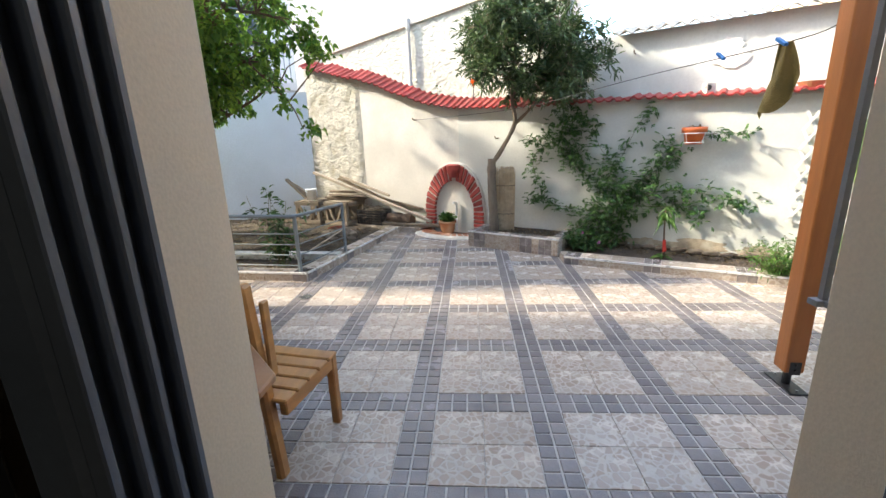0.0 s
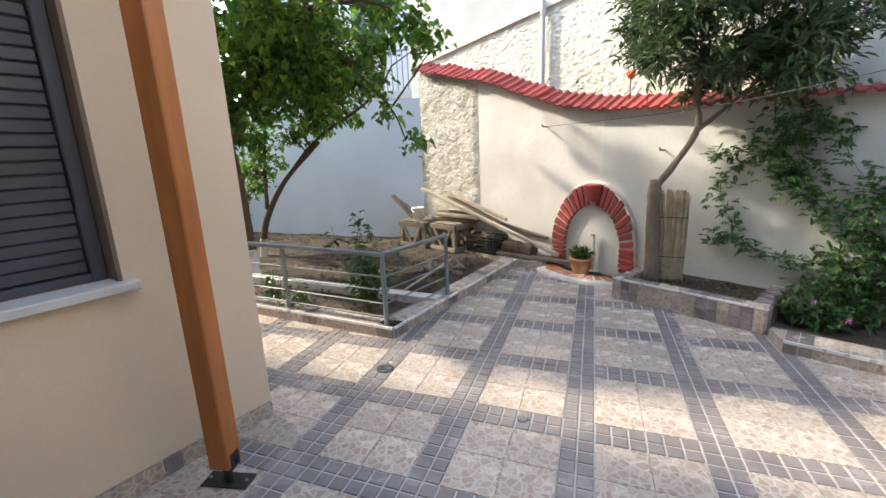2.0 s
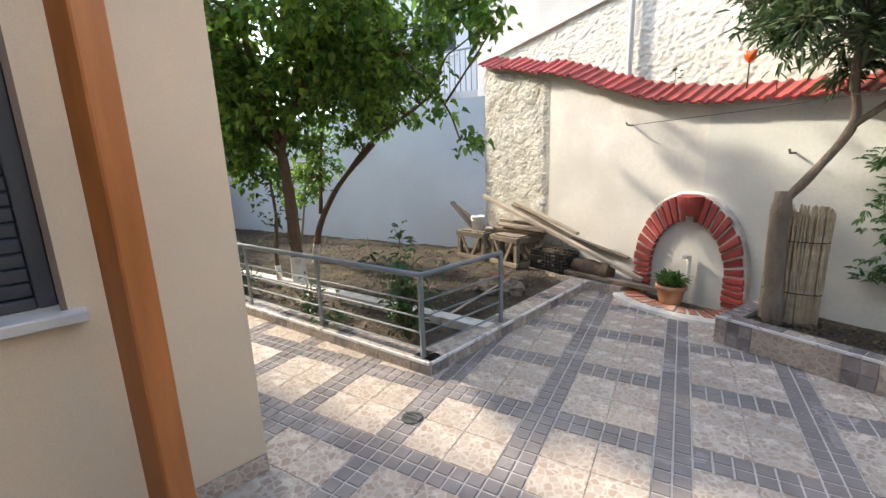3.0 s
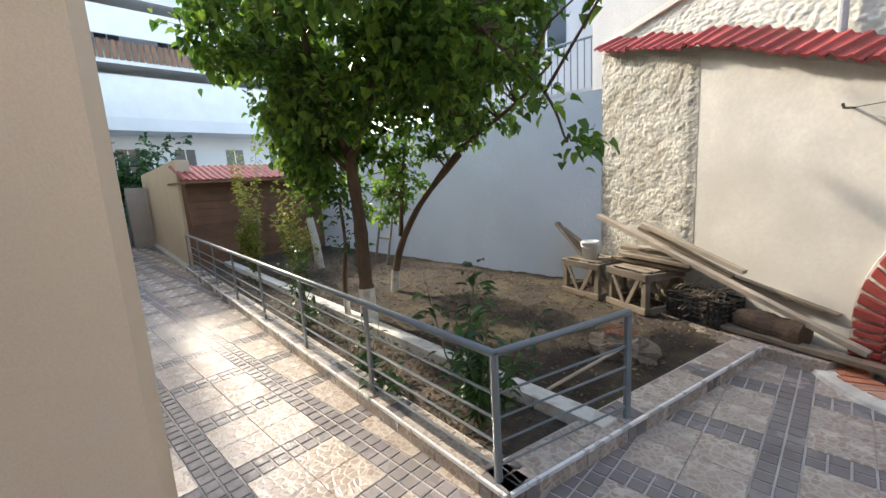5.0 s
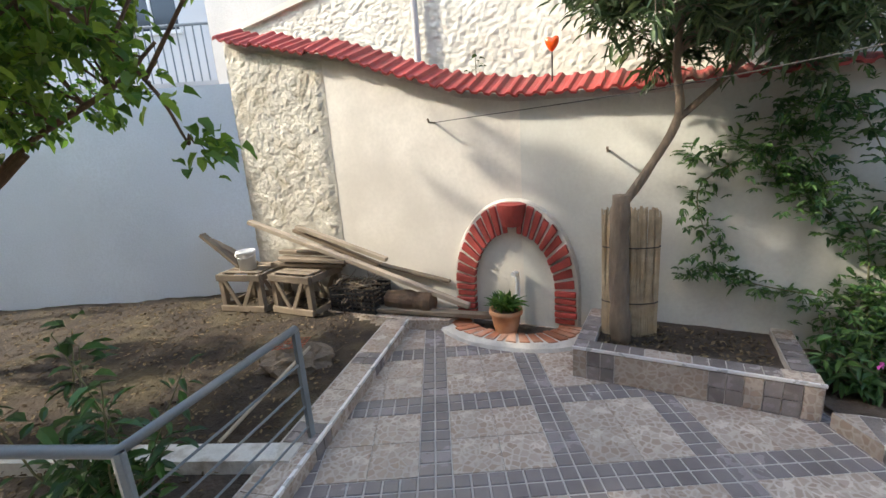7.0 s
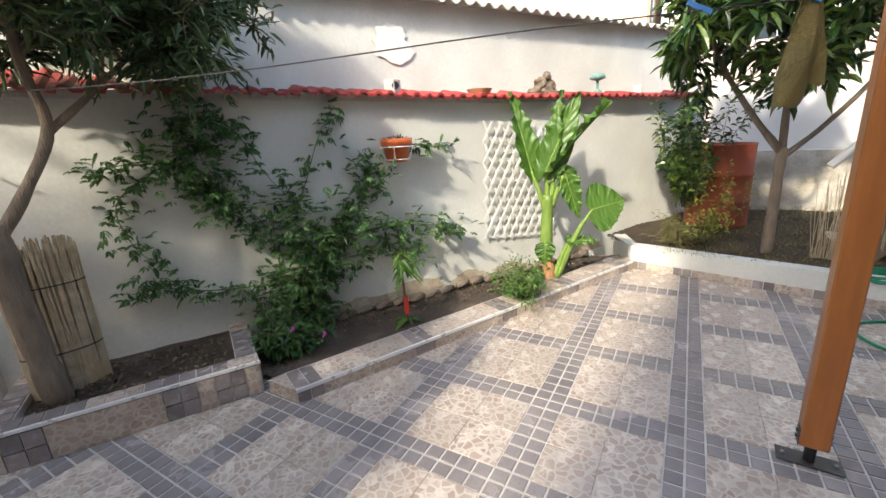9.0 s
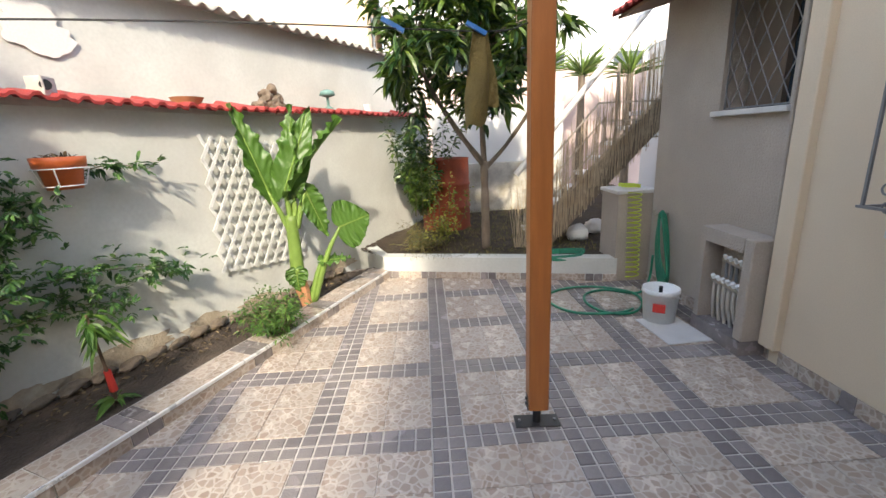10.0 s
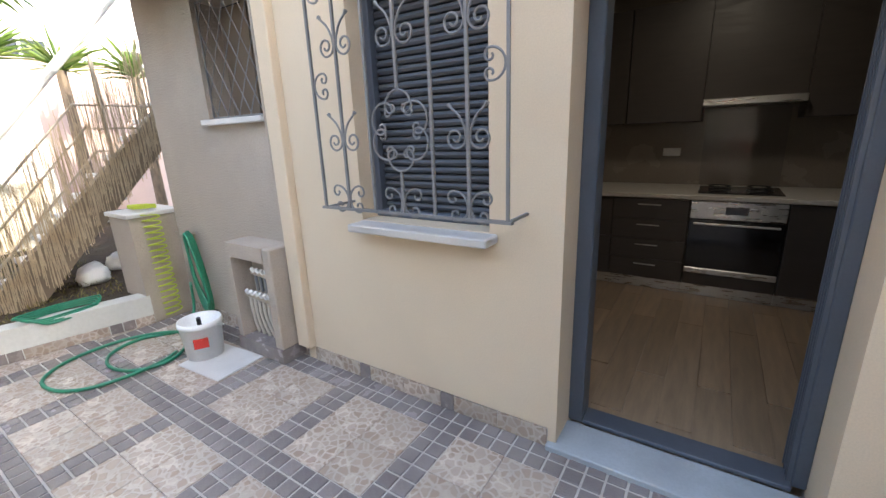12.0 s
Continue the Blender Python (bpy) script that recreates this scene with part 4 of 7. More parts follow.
# ---- brick arch and basin ----
AS, AH = 3.02, 0.10        # place along the wall, height of the springing
arch = thing("brick_arch", "red painted brick arch niche on the garden wall", "arch", at=on_wall(AS, 0, 0.1))


def arch_point(t, rw, rz, z0=0.34):
    """t from -1 (left foot) over 0 (crown) to 1 (right foot)."""
    u = abs(t)
    sg = 1 if t >= 0 else -1
    foot = 0.30
    if u > 1 - foot:
        k = (u - (1 - foot)) / foot
        return sg * rw, z0 - k * (z0 - 0.06)
    a = math.pi / 2 * (1 - u / (1 - foot))
    return sg * rw * math.cos(a) ** 0.92, z0 + rz * math.sin(a) ** 1.05


NB = 31
for k in range(NB):
    t0, t1 = -1 + 2 * k / NB + 0.0085, -1 + 2 * (k + 1) / NB - 0.0085
    if abs((t0 + t1) / 2) < 0.06:
        continue
    bm = bmesh.new()
    jit = _rng.uniform(-0.012, 0.012)
    vs = []
    for out in (0.0, 0.065 + jit):
        for t, rw, rz in ((t0, 0.36, 0.50), (t1, 0.36, 0.50), (t1, 0.53 + jit, 0.745 + jit), (t0, 0.53 + jit, 0.745 + jit)):
            x, z = arch_point(t, rw, rz)
            vs.append(bm.verts.new(on_wall(AS + x, out, z)))
    for f in ((0, 1, 2, 3), (7, 6, 5, 4), (0, 4, 5, 1), (1, 5, 6, 2), (2, 6, 7, 3), (3, 7, 4, 0)):
        bm.faces.new([vs[i] for i in f])
    bmesh.ops.recalc_face_normals(bm, faces=bm.faces)
    bmesh.ops.bevel(bm, geom=list(bm.edges), offset=0.006, segments=1, affect="EDGES")
    part("brick", bm, M_BRICKRED, arch)
bm = bmesh.new()
ringv = []
for i in range(61):
    t = -1 + 2 * i / 60
    ringv.append([bm.verts.new(on_wall(AS + x, o, z)) for (x, z), o in ((arch_point(t, 0.365, 0.505), 0.003), (arch_point(t, 0.365, 0.505), 0.045), (arch_point(t, 0.55, 0.77), 0.045), (arch_point(t, 0.565, 0.79), 0.003))])
for a, c in zip(ringv, ringv[1:]):
    for k in range(3):
        bm.faces.new((a[k], a[k + 1], c[k + 1], c[k]))
bmesh.ops.recalc_face_normals(bm, faces=bm.faces)
part("mortar_bed", bm, M_CEMENT, arch)
bm = lathe([(0.02, -0.10), (0.085, -0.085), (0.12, 0.03), (0.13, 0.10), (0.10, 0.11), (0.085, 0.02)], (0, 0, 0), 18)
bmesh.ops.transform(bm, matrix=Matrix.Translation(on_wall(AS, 0.035, 0.985)), verts=bm.verts)
part("spout_bowl", bm, M_BRICKRED, arch, "half-round red clay bowl at the crown")
part("crown_brick", B(-0.1, -0.09, 1.02, 0.1, 0.0, 1.10, m=Matrix.Translation(on_wall(AS, 0, 0)) @ Matrix.Rotation(math.atan2(DKB.y, DKB.x), 4, "Z"), bevel=0.015), M_BRICKRED, arch)
tap = thing("standpipe", "white plastic water pipe in the niche", "pipe", at=on_wall(AS + 0.03, 0.06, 0.05))
part("pipe", tube([on_wall(AS + 0.03, 0.05, 0.04), on_wall(AS + 0.03, 0.05, 0.50)], 0.02, n=12), M_WHITEPL, tap)
part("elbow", tube([on_wall(AS + 0.03, 0.05, 0.48), on_wall(AS + 0.03, 0.10, 0.50), on_wall(AS + 0.02, 0.15, 0.50)], 0.022, n=12), M_WHITEPL, tap)

basin = thing("brick_basin", "half-round basin rimmed with orange bricks and mortar", "basin", at=on_wall(AS, 0.3, 0))
def rim(s_off, r, z):
    a = math.pi * s_off
    return on_wall(AS - r * 1.18 * math.cos(a), 0.03 + r * 0.86 * math.sin(a), z)
bm = bmesh.new()
rows = []
for i in range(41):
    t = i / 40
    w = 0.012 * noise.noise(Vector((t * 9, 1, 1)))
    rows.append([bm.verts.new(rim(t, r + w, z)) for r, z in ((0.33, -0.02), (0.34, 0.042), (0.54, 0.042), (0.60, 0.025), (0.63, -0.02))])
for a, c in zip(rows, rows[1:]):
    for k in range(4):
        bm.faces.new((a[k], a[k + 1], c[k + 1], c[k]))
bmesh.ops.recalc_face_normals(bm, faces=bm.faces)
part("mortar_rim", bm, M_CEMENT, basin, "rough pale mortar rim")
for k in range(17):
    t0, t1 = k / 17 + 0.008, (k + 1) / 17 - 0.008
    bm = bmesh.new()
    r0, r1 = 0.345 + _rng.uniform(-0.01, 0.01), 0.53 + _rng.uniform(-0.03, 0.01)
    vs = [bm.verts.new(rim(t, r, z)) for z in (0.02, 0.052 + _rng.uniform(-0.004, 0.004)) for t, r in ((t0, r0), (t1, r0), (t1, r1), (t0, r1))]
    for f in ((0, 1, 2, 3), (7, 6, 5, 4), (0, 4, 5, 1), (1, 5, 6, 2), (2, 6, 7, 3), (3, 7, 4, 0)):
        bm.faces.new([vs[i] for i in f])
    bmesh.ops.recalc_face_normals(bm, faces=bm.faces)
    part("brick", bm, M_BRICK, basin)
bm = bmesh.new()
bm.faces.new([bm.verts.new(rim(i / 20, 0.36, 0.008)) for i in range(21)])
part("basin_floor", bm, M_SOILDARK, basin)

pot = thing("flower_pot", "small terracotta pot in the brick basin", "flower pot", at=on_wall(AS + 0.02, 0.27, 0.01))
pc = on_wall(AS - 0.02, 0.27, 0.012)
part("pot", lathe([(0.085, 0), (0.11, 0.10), (0.125, 0.19), (0.14, 0.19), (0.14, 0.225), (0.12, 0.225), (0.11, 0.19)], pc, 24), M_TERRA, pot, smooth=True)
_r = random.Random(8)
part("earth", lathe([(0.11, 0.18), (0.10, 0.20)], pc, 18), M_SOILDARK, pot)
plant = thing("potted_plant", "bushy green strap-leaved plant in the terracotta pot", "plant", at=pc + Vector((0, 0, 0.2)))
leaves("foliage", L_BUSH, [(pc + Vector((_r.gauss(0, .04), _r.gauss(0, .04), 0.19 + _r.random() * .08)), (_r.gauss(0, .6), _r.gauss(0, .6), 0.7)) for _ in range(170)], 0.17, 0.022, plant, fold=0.2, droop=0.25)

# ---- planter beside the arch ----
PA, PB = Vector((0.265, 5.82)), Vector((1.385, 5.185))
PD = (PB - PA).normalized()
PNv = Vector((-PD.y, PD.x))


def tiled_face(ob, a, b, z0, z1, out, rows, seq):
    d, L = (b - a).normalized(), (b - a).length
    s_, k = 0.0, 0
    while s_ < L - 0.02:
        kind, w = seq[k % len(seq)]
        w = min(w, L - s_)
        if kind == "p":
            cells = [(s_, w, z0, z1)]
        else:
            cells = [(s_ + c * w / 2, w / 2, z0 + r * (z1 - z0) / rows, z0 + (r + 1) * (z1 - z0) / rows) for c in range(2) for r in range(rows)]
        for s0, ww, za, zb in cells:
            p0 = a + d * s0
            q = [p0 + d * 0.003 + out * 0.001, p0 + d * (ww - 0.003) + out * 0.001, p0 + d * (ww - 0.003) + out * 0.009, p0 + d * 0.003 + out * 0.009]
            part("tile", prism([tuple(v) for v in q], za + 0.003, zb - 0.003), M_PEBBLE if kind == "p" else M_DARK, ob)
        s_ += w
        k += 1


pl = tagged(part("planter", prism([tuple(PA), tuple(PB), tuple(PB + PNv * 0.12), tuple(PA + PNv * 0.12)], -0.03, 0.215), M_GROUT), "raised planter faced with pebble and grey tiles", "planter", kind="structure")
part("side_wall", prism([tuple(PA + PNv * 0.12), tuple(PA + PD * 0.12 + PNv * 0.12), tuple(PA + PD * 0.12 + PNv * 0.72), tuple(PA + PNv * 0.72)], -0.03, 0.215), M_GROUT, pl)
part("side_wall", prism([tuple(PB - PD * 0.12 + PNv * 0.12), tuple(PB + PNv * 0.12), tuple(PB + PNv * 0.78), tuple(PB - PD * 0.12 + PNv * 0.78)], -0.03, 0.215), M_GROUT, pl)
tiled_face(pl, PA, PB, 0.0, 0.20, -PNv, 2, [("p", 0.09), ("d", 0.17), ("p", 0.515), ("d", 0.17)])
tiled_face(pl, PB, PB + PNv * 0.75, 0.0, 0.20, PD, 2, [("p", 0.3), ("d", 0.17)])
part("metal_nosing", prism([tuple(PA - PNv * 0.012), tuple(PB - PNv * 0.012 + PD * 0.012), tuple(PB + PNv * 0.004 + PD * 0.012), tuple(PA + PNv * 0.004)], 0.205, 0.222), M_ALU, pl)
L_ = (PB - PA).length
for a0, dd, ln, nn_ in ((PA, PD, L_, PNv), (PA + PNv * 0.12, PNv, 0.6, PD), (PB + PNv * 0.12 - PD * 0.12, PNv, 0.64, PD)):
    k = 0
    while k * 0.0863 < ln - 0.05:
        p0 = a0 + dd * (k * 0.0863)
        q = [p0 + dd * 0.004 + nn_ * 0.006, p0 + dd * 0.082 + nn_ * 0.006, p0 + dd * 0.082 + nn_ * 0.114, p0 + dd * 0.004 + nn_ * 0.114]
        part("tile", prism([tuple(v) for v in q], 0.212, 0.222), M_DARK if k % 8 < 5 else M_PEBBLE, pl)
        k += 1
soil("planter_soil", [tuple(PA + PD * 0.1 + PNv * 0.1), tuple(PB - PD * 0.1 + PNv * 0.1), tuple(PB - PD * 0.05 + PNv * 0.85), tuple(PA + PD * 0.05 + PNv * 0.85)], 0.17, M_SOILDARK, 0.02, "dark mulch in the planter", 40)

# ---- low kerb bed along the wall ----
KA, KB = Vector((1.40, 4.88)), Vector((4.82, 3.36))
KDr = (KB - KA).normalized()
KNr = Vector((-KDr.y, KDr.x))
kerb("kerb_bed", KA, KB, KNr, 0.25, 0.085, "tiled kerb with metal nosing in front of the wall bed")
setting("kerb_bed_end", prism([tuple(KA), tuple(KA + KNr * 0.25), (1.40, 5.14)], -0.03, 0.085), M_PEBBLE, "splayed end of the tiled kerb", "kerb")
soil("wall_bed_soil", [tuple(KA + KNr * 0.2), tuple(KB + KNr * 0.2 + KDr * 0.3), tuple(on_wall(LKB + 5.6, 0.0).xy), tuple(on_wall(LKB + 1.5, 0.0).xy)], 0.045, M_SOILDARK, 0.02, "dark soil with leaves at the foot of the wall", 90)

# ---- far bed, low wall and pier ----
LW0, LW1 = Vector((4.80, 3.42)), Vector((4.23, 0.98))
ld = (LW1 - LW0).normalized()
ln_ = Vector((-ld.y, ld.x))
lw = setting("low_wall", prism([tuple(LW0), tuple(LW1), tuple(LW1 + ln_ * 0.15), tuple(LW0 + ln_ * 0.15)], -0.03, 0.245), M_GREYWALL, "low plastered garden wall with a worn top", "wall")
part("end_piece", prism([tuple(LW0), tuple(LW0 + ln_ * 0.15), tuple(LW0 + ln_ * 0.55 - ld * 0.28), tuple(LW0 + ln_ * 0.42 - ld * 0.36)], -0.03, 0.24), M_GREYWALL, lw)
tiled_face(lw, LW0, LW1, 0.0, 0.08, -ln_, 1, [("d", 0.17), ("p", 0.26), ("d", 0.17), ("p", 0.5)])
setting("pier", B(4.24, 0.62, -0.03, 4.62, 1.0, 0.90), M_TAUPE, "taupe roughcast pier at the end of the low wall", "pier")
setting("pier_cap", B(4.22, 0.60, 0.90, 4.64, 1.02, 0.935, bevel=0.005), M_MARBLE, "pale stone pier cap", "cap")
soil("far_bed_soil", [(4.34, 1.0), (4.92, 3.45), (5.3, 3.75), (6.9, 2.85), (9.0, 1.8), (9.0, -1), (4.6, -1)], 0.215, M_SOIL, 0.03, "dry soil and grass of the far garden bed", 90, rise=lambda x, y: 0.05 * max(0, x - 4.8))

# ---- trees ----
def tree(name, label, trunk_mat, trunk, limbs, clusters, leaf, ll, lw_, per, seed, spread, lime=None, droop=0.3, r0=0.08, r1=0.03, leafdir=0.6, group=""):
    """Trunk polyline, limb polylines, and leaf clusters (centre, radius) tied back by twigs."""
    rg = random.Random(seed)
    t = thing(name, label, "tree", group, at=trunk[0])
    part("trunk", tube(smooth_path(trunk), r0, r1, 12, wob=0.25), trunk_mat, t, smooth=True)
    for i, (pts, a, b) in enumerate(limbs):
        part("limb", tube(smooth_path(pts), a, b, 8, wob=0.2), trunk_mat, t, smooth=True)
    ends = [Vector(pt) for pts, a, b in limbs for pt in smooth_path(pts, 3)[2:]]
    tw = bmesh.new()
    spots = []
    for c, rad, n in clusters:
        c = Vector(c)
        base = min(ends, key=lambda e: (e - c).length)
        mid = (base + c) / 2 + Vector((rg.gauss(0, .05), rg.gauss(0, .05), 0.04))
        tube([base, mid, c], 0.012, 0.004, 5, tw)
        k = max(2, int(n / 14))
        for _ in range(k):
            d = Vector((rg.gauss(0, 1), rg.gauss(0, 1), rg.gauss(0, 0.7)))
            d = d.normalized() * rad * rg.uniform(0.35, 1.0)
            e = c + d
            tube([c, (c + e) / 2 + Vector((0, 0, 0.02)), e], 0.004, 0.002, 3, tw, cap=False)
            m_ = max(3, n // k)
            for i in range(m_):
                f = rg.uniform(0.15, 1.05)
                p = c + d * f + Vector((rg.gauss(0, spread), rg.gauss(0, spread), rg.gauss(0, spread)))
                w = d.normalized() * leafdir + Vector((rg.gauss(0, .7), rg.gauss(0, .7), rg.gauss(0, .45)))
                spots.append((p, w))
    part("twig_growth", tw, trunk_mat, t)
    leaves("crown", leaf, spots, ll, lw_, t, droop=droop, seed=seed)
    if lime:
        part("limewash", tube(lime[0], lime[1], lime[2], 12, wob=0.25, cap=False), M_LIME, t, "flaking white lime wash")
    return t


rg = random.Random(21)
def blob(c, rx, ry, rz, n, rad, per, hollow=0.45, low=-1.0):
    out = []
    while len(out) < n:
        v = Vector((rg.uniform(-1, 1), rg.uniform(-1, 1), rg.uniform(low, 1)))
        if hollow < v.length < 1:
            out.append(((c[0] + v.x * rx, c[1] + v.y * ry, c[2] + v.z * rz), rad * rg.uniform(0.7, 1.25), int(per * rg.uniform(0.6, 1.3))))
    return out


TX, TY = -4.08, 5.46
apr = blob((-3.75, 5.55, 3.25), 2.0, 1.45, 1.2, 135, 0.38, 80, 0.3) + blob((-4.5, 5.3, 3.0), 1.3, 0.9, 0.9, 34, 0.34, 65) \
    + [((-2.55, 5.5, 2.55), 0.3, 60), ((-2.2, 5.5, 2.25), 0.26, 50), ((-1.95, 5.5, 1.95), 0.2, 42), ((-1.8, 5.5, 1.68), 0.16, 36), ((-2.9, 5.6, 2.25), 0.25, 45), ((-3.3, 5.3, 2.15), 0.28, 50), ((-3.8, 5.0, 2.1), 0.3, 55), ((-4.9, 5.2, 1.75), 0.3, 60), ((-5.1, 5.4, 1.45), 0.25, 45), ((-4.85, 5.6, 2.1), 0.3, 55),
       ((-1.6, 5.35, 2.75), 0.34, 75), ((-1.35, 5.2, 2.5), 0.28, 60), ((-1.75, 5.45, 2.75), 0.3, 60), ((-1.55, 5.5, 2.6), 0.22, 40), ((-2.4, 5.0, 2.8), 0.3, 60)] + blob((-4.5, 5.75, 2.15), 0.8, 0.55, 0.55, 20, 0.28, 60, 0.1) + blob((-4.75, 5.3, 1.95), 0.75, 0.4, 0.65, 26, 0.27, 75, 0.1) + blob((-3.6, 5.5, 2.45), 1.2, 0.8, 0.5, 34, 0.3, 75, 0.1)
tree("apricot_tree", "leafy green fruit tree with a forked brown trunk in the soil", M_BARK,
     [(TX, TY, 0.05), (TX - 0.02, TY, 0.6), (TX - 0.06, TY + 0.02, 1.2), (TX - 0.12, TY, 1.9)],
     [([(TX - 0.12, TY, 1.85), (TX - 0.3, TY - 0.1, 2.5), (TX - 0.4, TY - 0.1, 3.3)], 0.055, 0.02), ([(TX - 0.1, TY, 1.7), (TX + 0.5, TY, 2.5), (TX + 1.3, TY - 0.1, 3.0), (TX + 1.9, TY - 0.1, 3.0)], 0.05, 0.015),
      ([(TX - 0.1, TY, 1.8), (TX + 0.2, TY - 0.5, 2.6), (TX + 0.6, TY - 0.9, 3.3)], 0.045, 0.015), ([(TX - 0.12, TY, 1.9), (TX + 0.2, TY + 0.5, 2.7), (TX + 0.5, TY + 0.9, 3.5)], 0.04, 0.015),
      ([(TX + 1.3, TY - 0.1, 3.0), (TX + 1.65, TY, 2.5), (TX + 2.1, TY + 0.04, 2.0), (TX + 2.25, TY + 0.04, 1.68)], 0.018, 0.006), ([(TX - 0.1, TY, 1.6), (TX - 0.5, TY - 0.3, 2.1), (TX - 0.8, TY - 0.4, 1.7)], 0.025, 0.01)],
     apr, L_APR, 0.085, 0.075, 60, 3, 0.06, lime=([(TX, TY, 0.04), (TX - 0.01, TY, 0.2), (TX - 0.01, TY, 0.42)], 0.088, 0.08), droop=0.45, r0=0.082, r1=0.055)
# second trunk behind, leaning
tree("leaning_tree", "slim fruit tree leaning over the garden", M_BARK, [(-4.75, 6.35, 0.05), (-4.65, 6.4, 0.6), (-4.3, 6.5, 1.2), (-3.7, 6.6, 1.75)],
     [([(-4.3, 6.5, 1.2), (-3.7, 6.6, 1.8), (-3.0, 6.7, 2.2), (-2.6, 6.7, 2.5)], 0.035, 0.012), ([(-4.6, 6.4, 0.8), (-4.7, 6.6, 1.6), (-4.6, 6.7, 2.4)], 0.03, 0.01)],
     blob((-3.9, 6.6, 2.4), 1.3, 0.6, 0.7, 42, 0.3, 60) + blob((-5.0, 6.5, 1.5), 0.5, 0.4, 0.6, 16, 0.25, 50), L_APR, 0.08, 0.07, 50, 5, 0.06, droop=0.45, r0=0.05, r1=0.03, lime=([(-4.75, 6.35, 0.04), (-4.71, 6.37, 0.35)], 0.055, 0.05))

OX_, OY_ = 0.62, 5.93
ole = blob((0.98, 5.70, 2.60), 0.70, 0.66, 0.72, 84, 0.24, 150, 0.25) + blob((1.55, 5.6, 2.35), 0.45, 0.4, 0.45, 26, 0.2, 80, 0.2) + blob((1.3, 5.55, 2.05), 0.4, 0.3, 0.3, 12, 0.18, 70, 0.1)
tree("oleander_tree", "small evergreen tree with narrow leaves in the planter", M_BARKG,
     [(OX_ + 0.02, OY_, 0.17), (OX_, OY_, 0.5), (OX_ - 0.02, OY_ - 0.02, 0.9), (OX_ - 0.02, OY_ - 0.03, 1.2)],
     [([(OX_ - 0.02, OY_ - 0.03, 1.12), (OX_ + 0.13, OY_ - 0.06, 1.35), (OX_ + 0.28, OY_ - 0.1, 1.66), (OX_ + 0.24, OY_ - 0.12, 2.0), (OX_ + 0.27, OY_ - 0.15, 2.6)], 0.034, 0.02), ([(OX_ + 0.28, OY_ - 0.1, 1.64), (OX_ + 0.45, OY_ - 0.15, 1.8), (OX_ + 0.75, OY_ - 0.25, 2.1)], 0.024, 0.012), ([(OX_ + 0.25, OY_ - 0.12, 2.0), (OX_ + 0.55, OY_ - 0.1, 2.4), (OX_ + 0.7, OY_ - 0.1, 2.9)], 0.018, 0.01), ([(OX_ + 0.25, OY_ - 0.12, 2.1), (OX_ - 0.05, OY_ - 0.2, 2.5), (OX_ - 0.1, OY_ - 0.2, 2.8)], 0.016, 0.01)],
     ole, L_OLE, 0.10, 0.024, 60, 7, 0.035, droop=0.15, r0=0.068, r1=0.058, leafdir=1.0)
bnd = thing("reed_bundle", "bundle of dry reed matting behind the trunk", "reed mat", at=(OX_ + 0.1, OY_ + 0.15, 0.18))
bm = bmesh.new()
for k in range(230):
    a = 2 * math.pi * k / 115
    f = 1.0 if k < 115 else 0.82
    x = OX_ + 0.13 + 0.17 * f * math.cos(a)
    y = OY_ + 0.125 + 0.075 * f * math.sin(a) - 0.25 * (x - OX_ - 0.13)
    tube([(x + _rng.uniform(-.006, .006), y, 0.17), (x + _rng.uniform(-.015, .015), y + 0.02, 1.04 + _rng.uniform(-0.06, 0.05))], 0.0058, 0.0045, 5, bm)
part("reeds", bm, M_REED, bnd)
for z in (0.42, 0.82):
    part("binding", tube([(OX_ + 0.13 + 0.178 * math.cos(a), OY_ + 0.13 + 0.083 * math.sin(a) - 0.045 * math.cos(a), z) for a in (2 * math.pi * k / 24 for k in range(25))], 0.004, n=5), M_ROPE, bnd)

MX, MY = 4.98, 2.22
mg = blob((MX - 0.02, MY + 0.15, 2.55), 0.95, 0.95, 0.85, 95, 0.28, 38, 0.2)
tree("magnolia_tree", "glossy broad-leaved evergreen tree in the far bed", M_BARKG, [(MX, MY, 0.2), (MX, MY, 0.7), (MX + 0.02, MY, 1.25)],
     [([(MX + 0.02, MY, 1.2), (MX - 0.05, MY + 0.3, 1.6), (MX - 0.1, MY + 0.6, 2.1), (MX - 0.1, MY + 0.7, 2.5)], 0.035, 0.015), ([(MX + 0.02, MY, 1.2), (MX + 0.02, MY + 0.02, 1.9), (MX, MY, 2.7)], 0.035, 0.015), ([(MX + 0.02, MY, 1.15), (MX + 0.1, MY - 0.3, 1.45), (MX + 0.1, MY - 0.6, 1.9), (MX, MY - 0.6, 2.3)], 0.03, 0.012)],
     mg, L_MAG, 0.19, 0.062, 40, 9, 0.04, droop=0.35, r0=0.05, r1=0.042, leafdir=0.9)
leaves("young_leaves", L_DRY, [(Vector((MX - 0.1 + rg.gauss(0, .3), MY + 0.3 + rg.gauss(0, .35), 2.75 + rg.gauss(0, .2))), (rg.gauss(0, 1), rg.gauss(0, 1), 0.5)) for _ in range(130)], 0.18, 0.055, bpy.data.objects["magnolia_tree"])


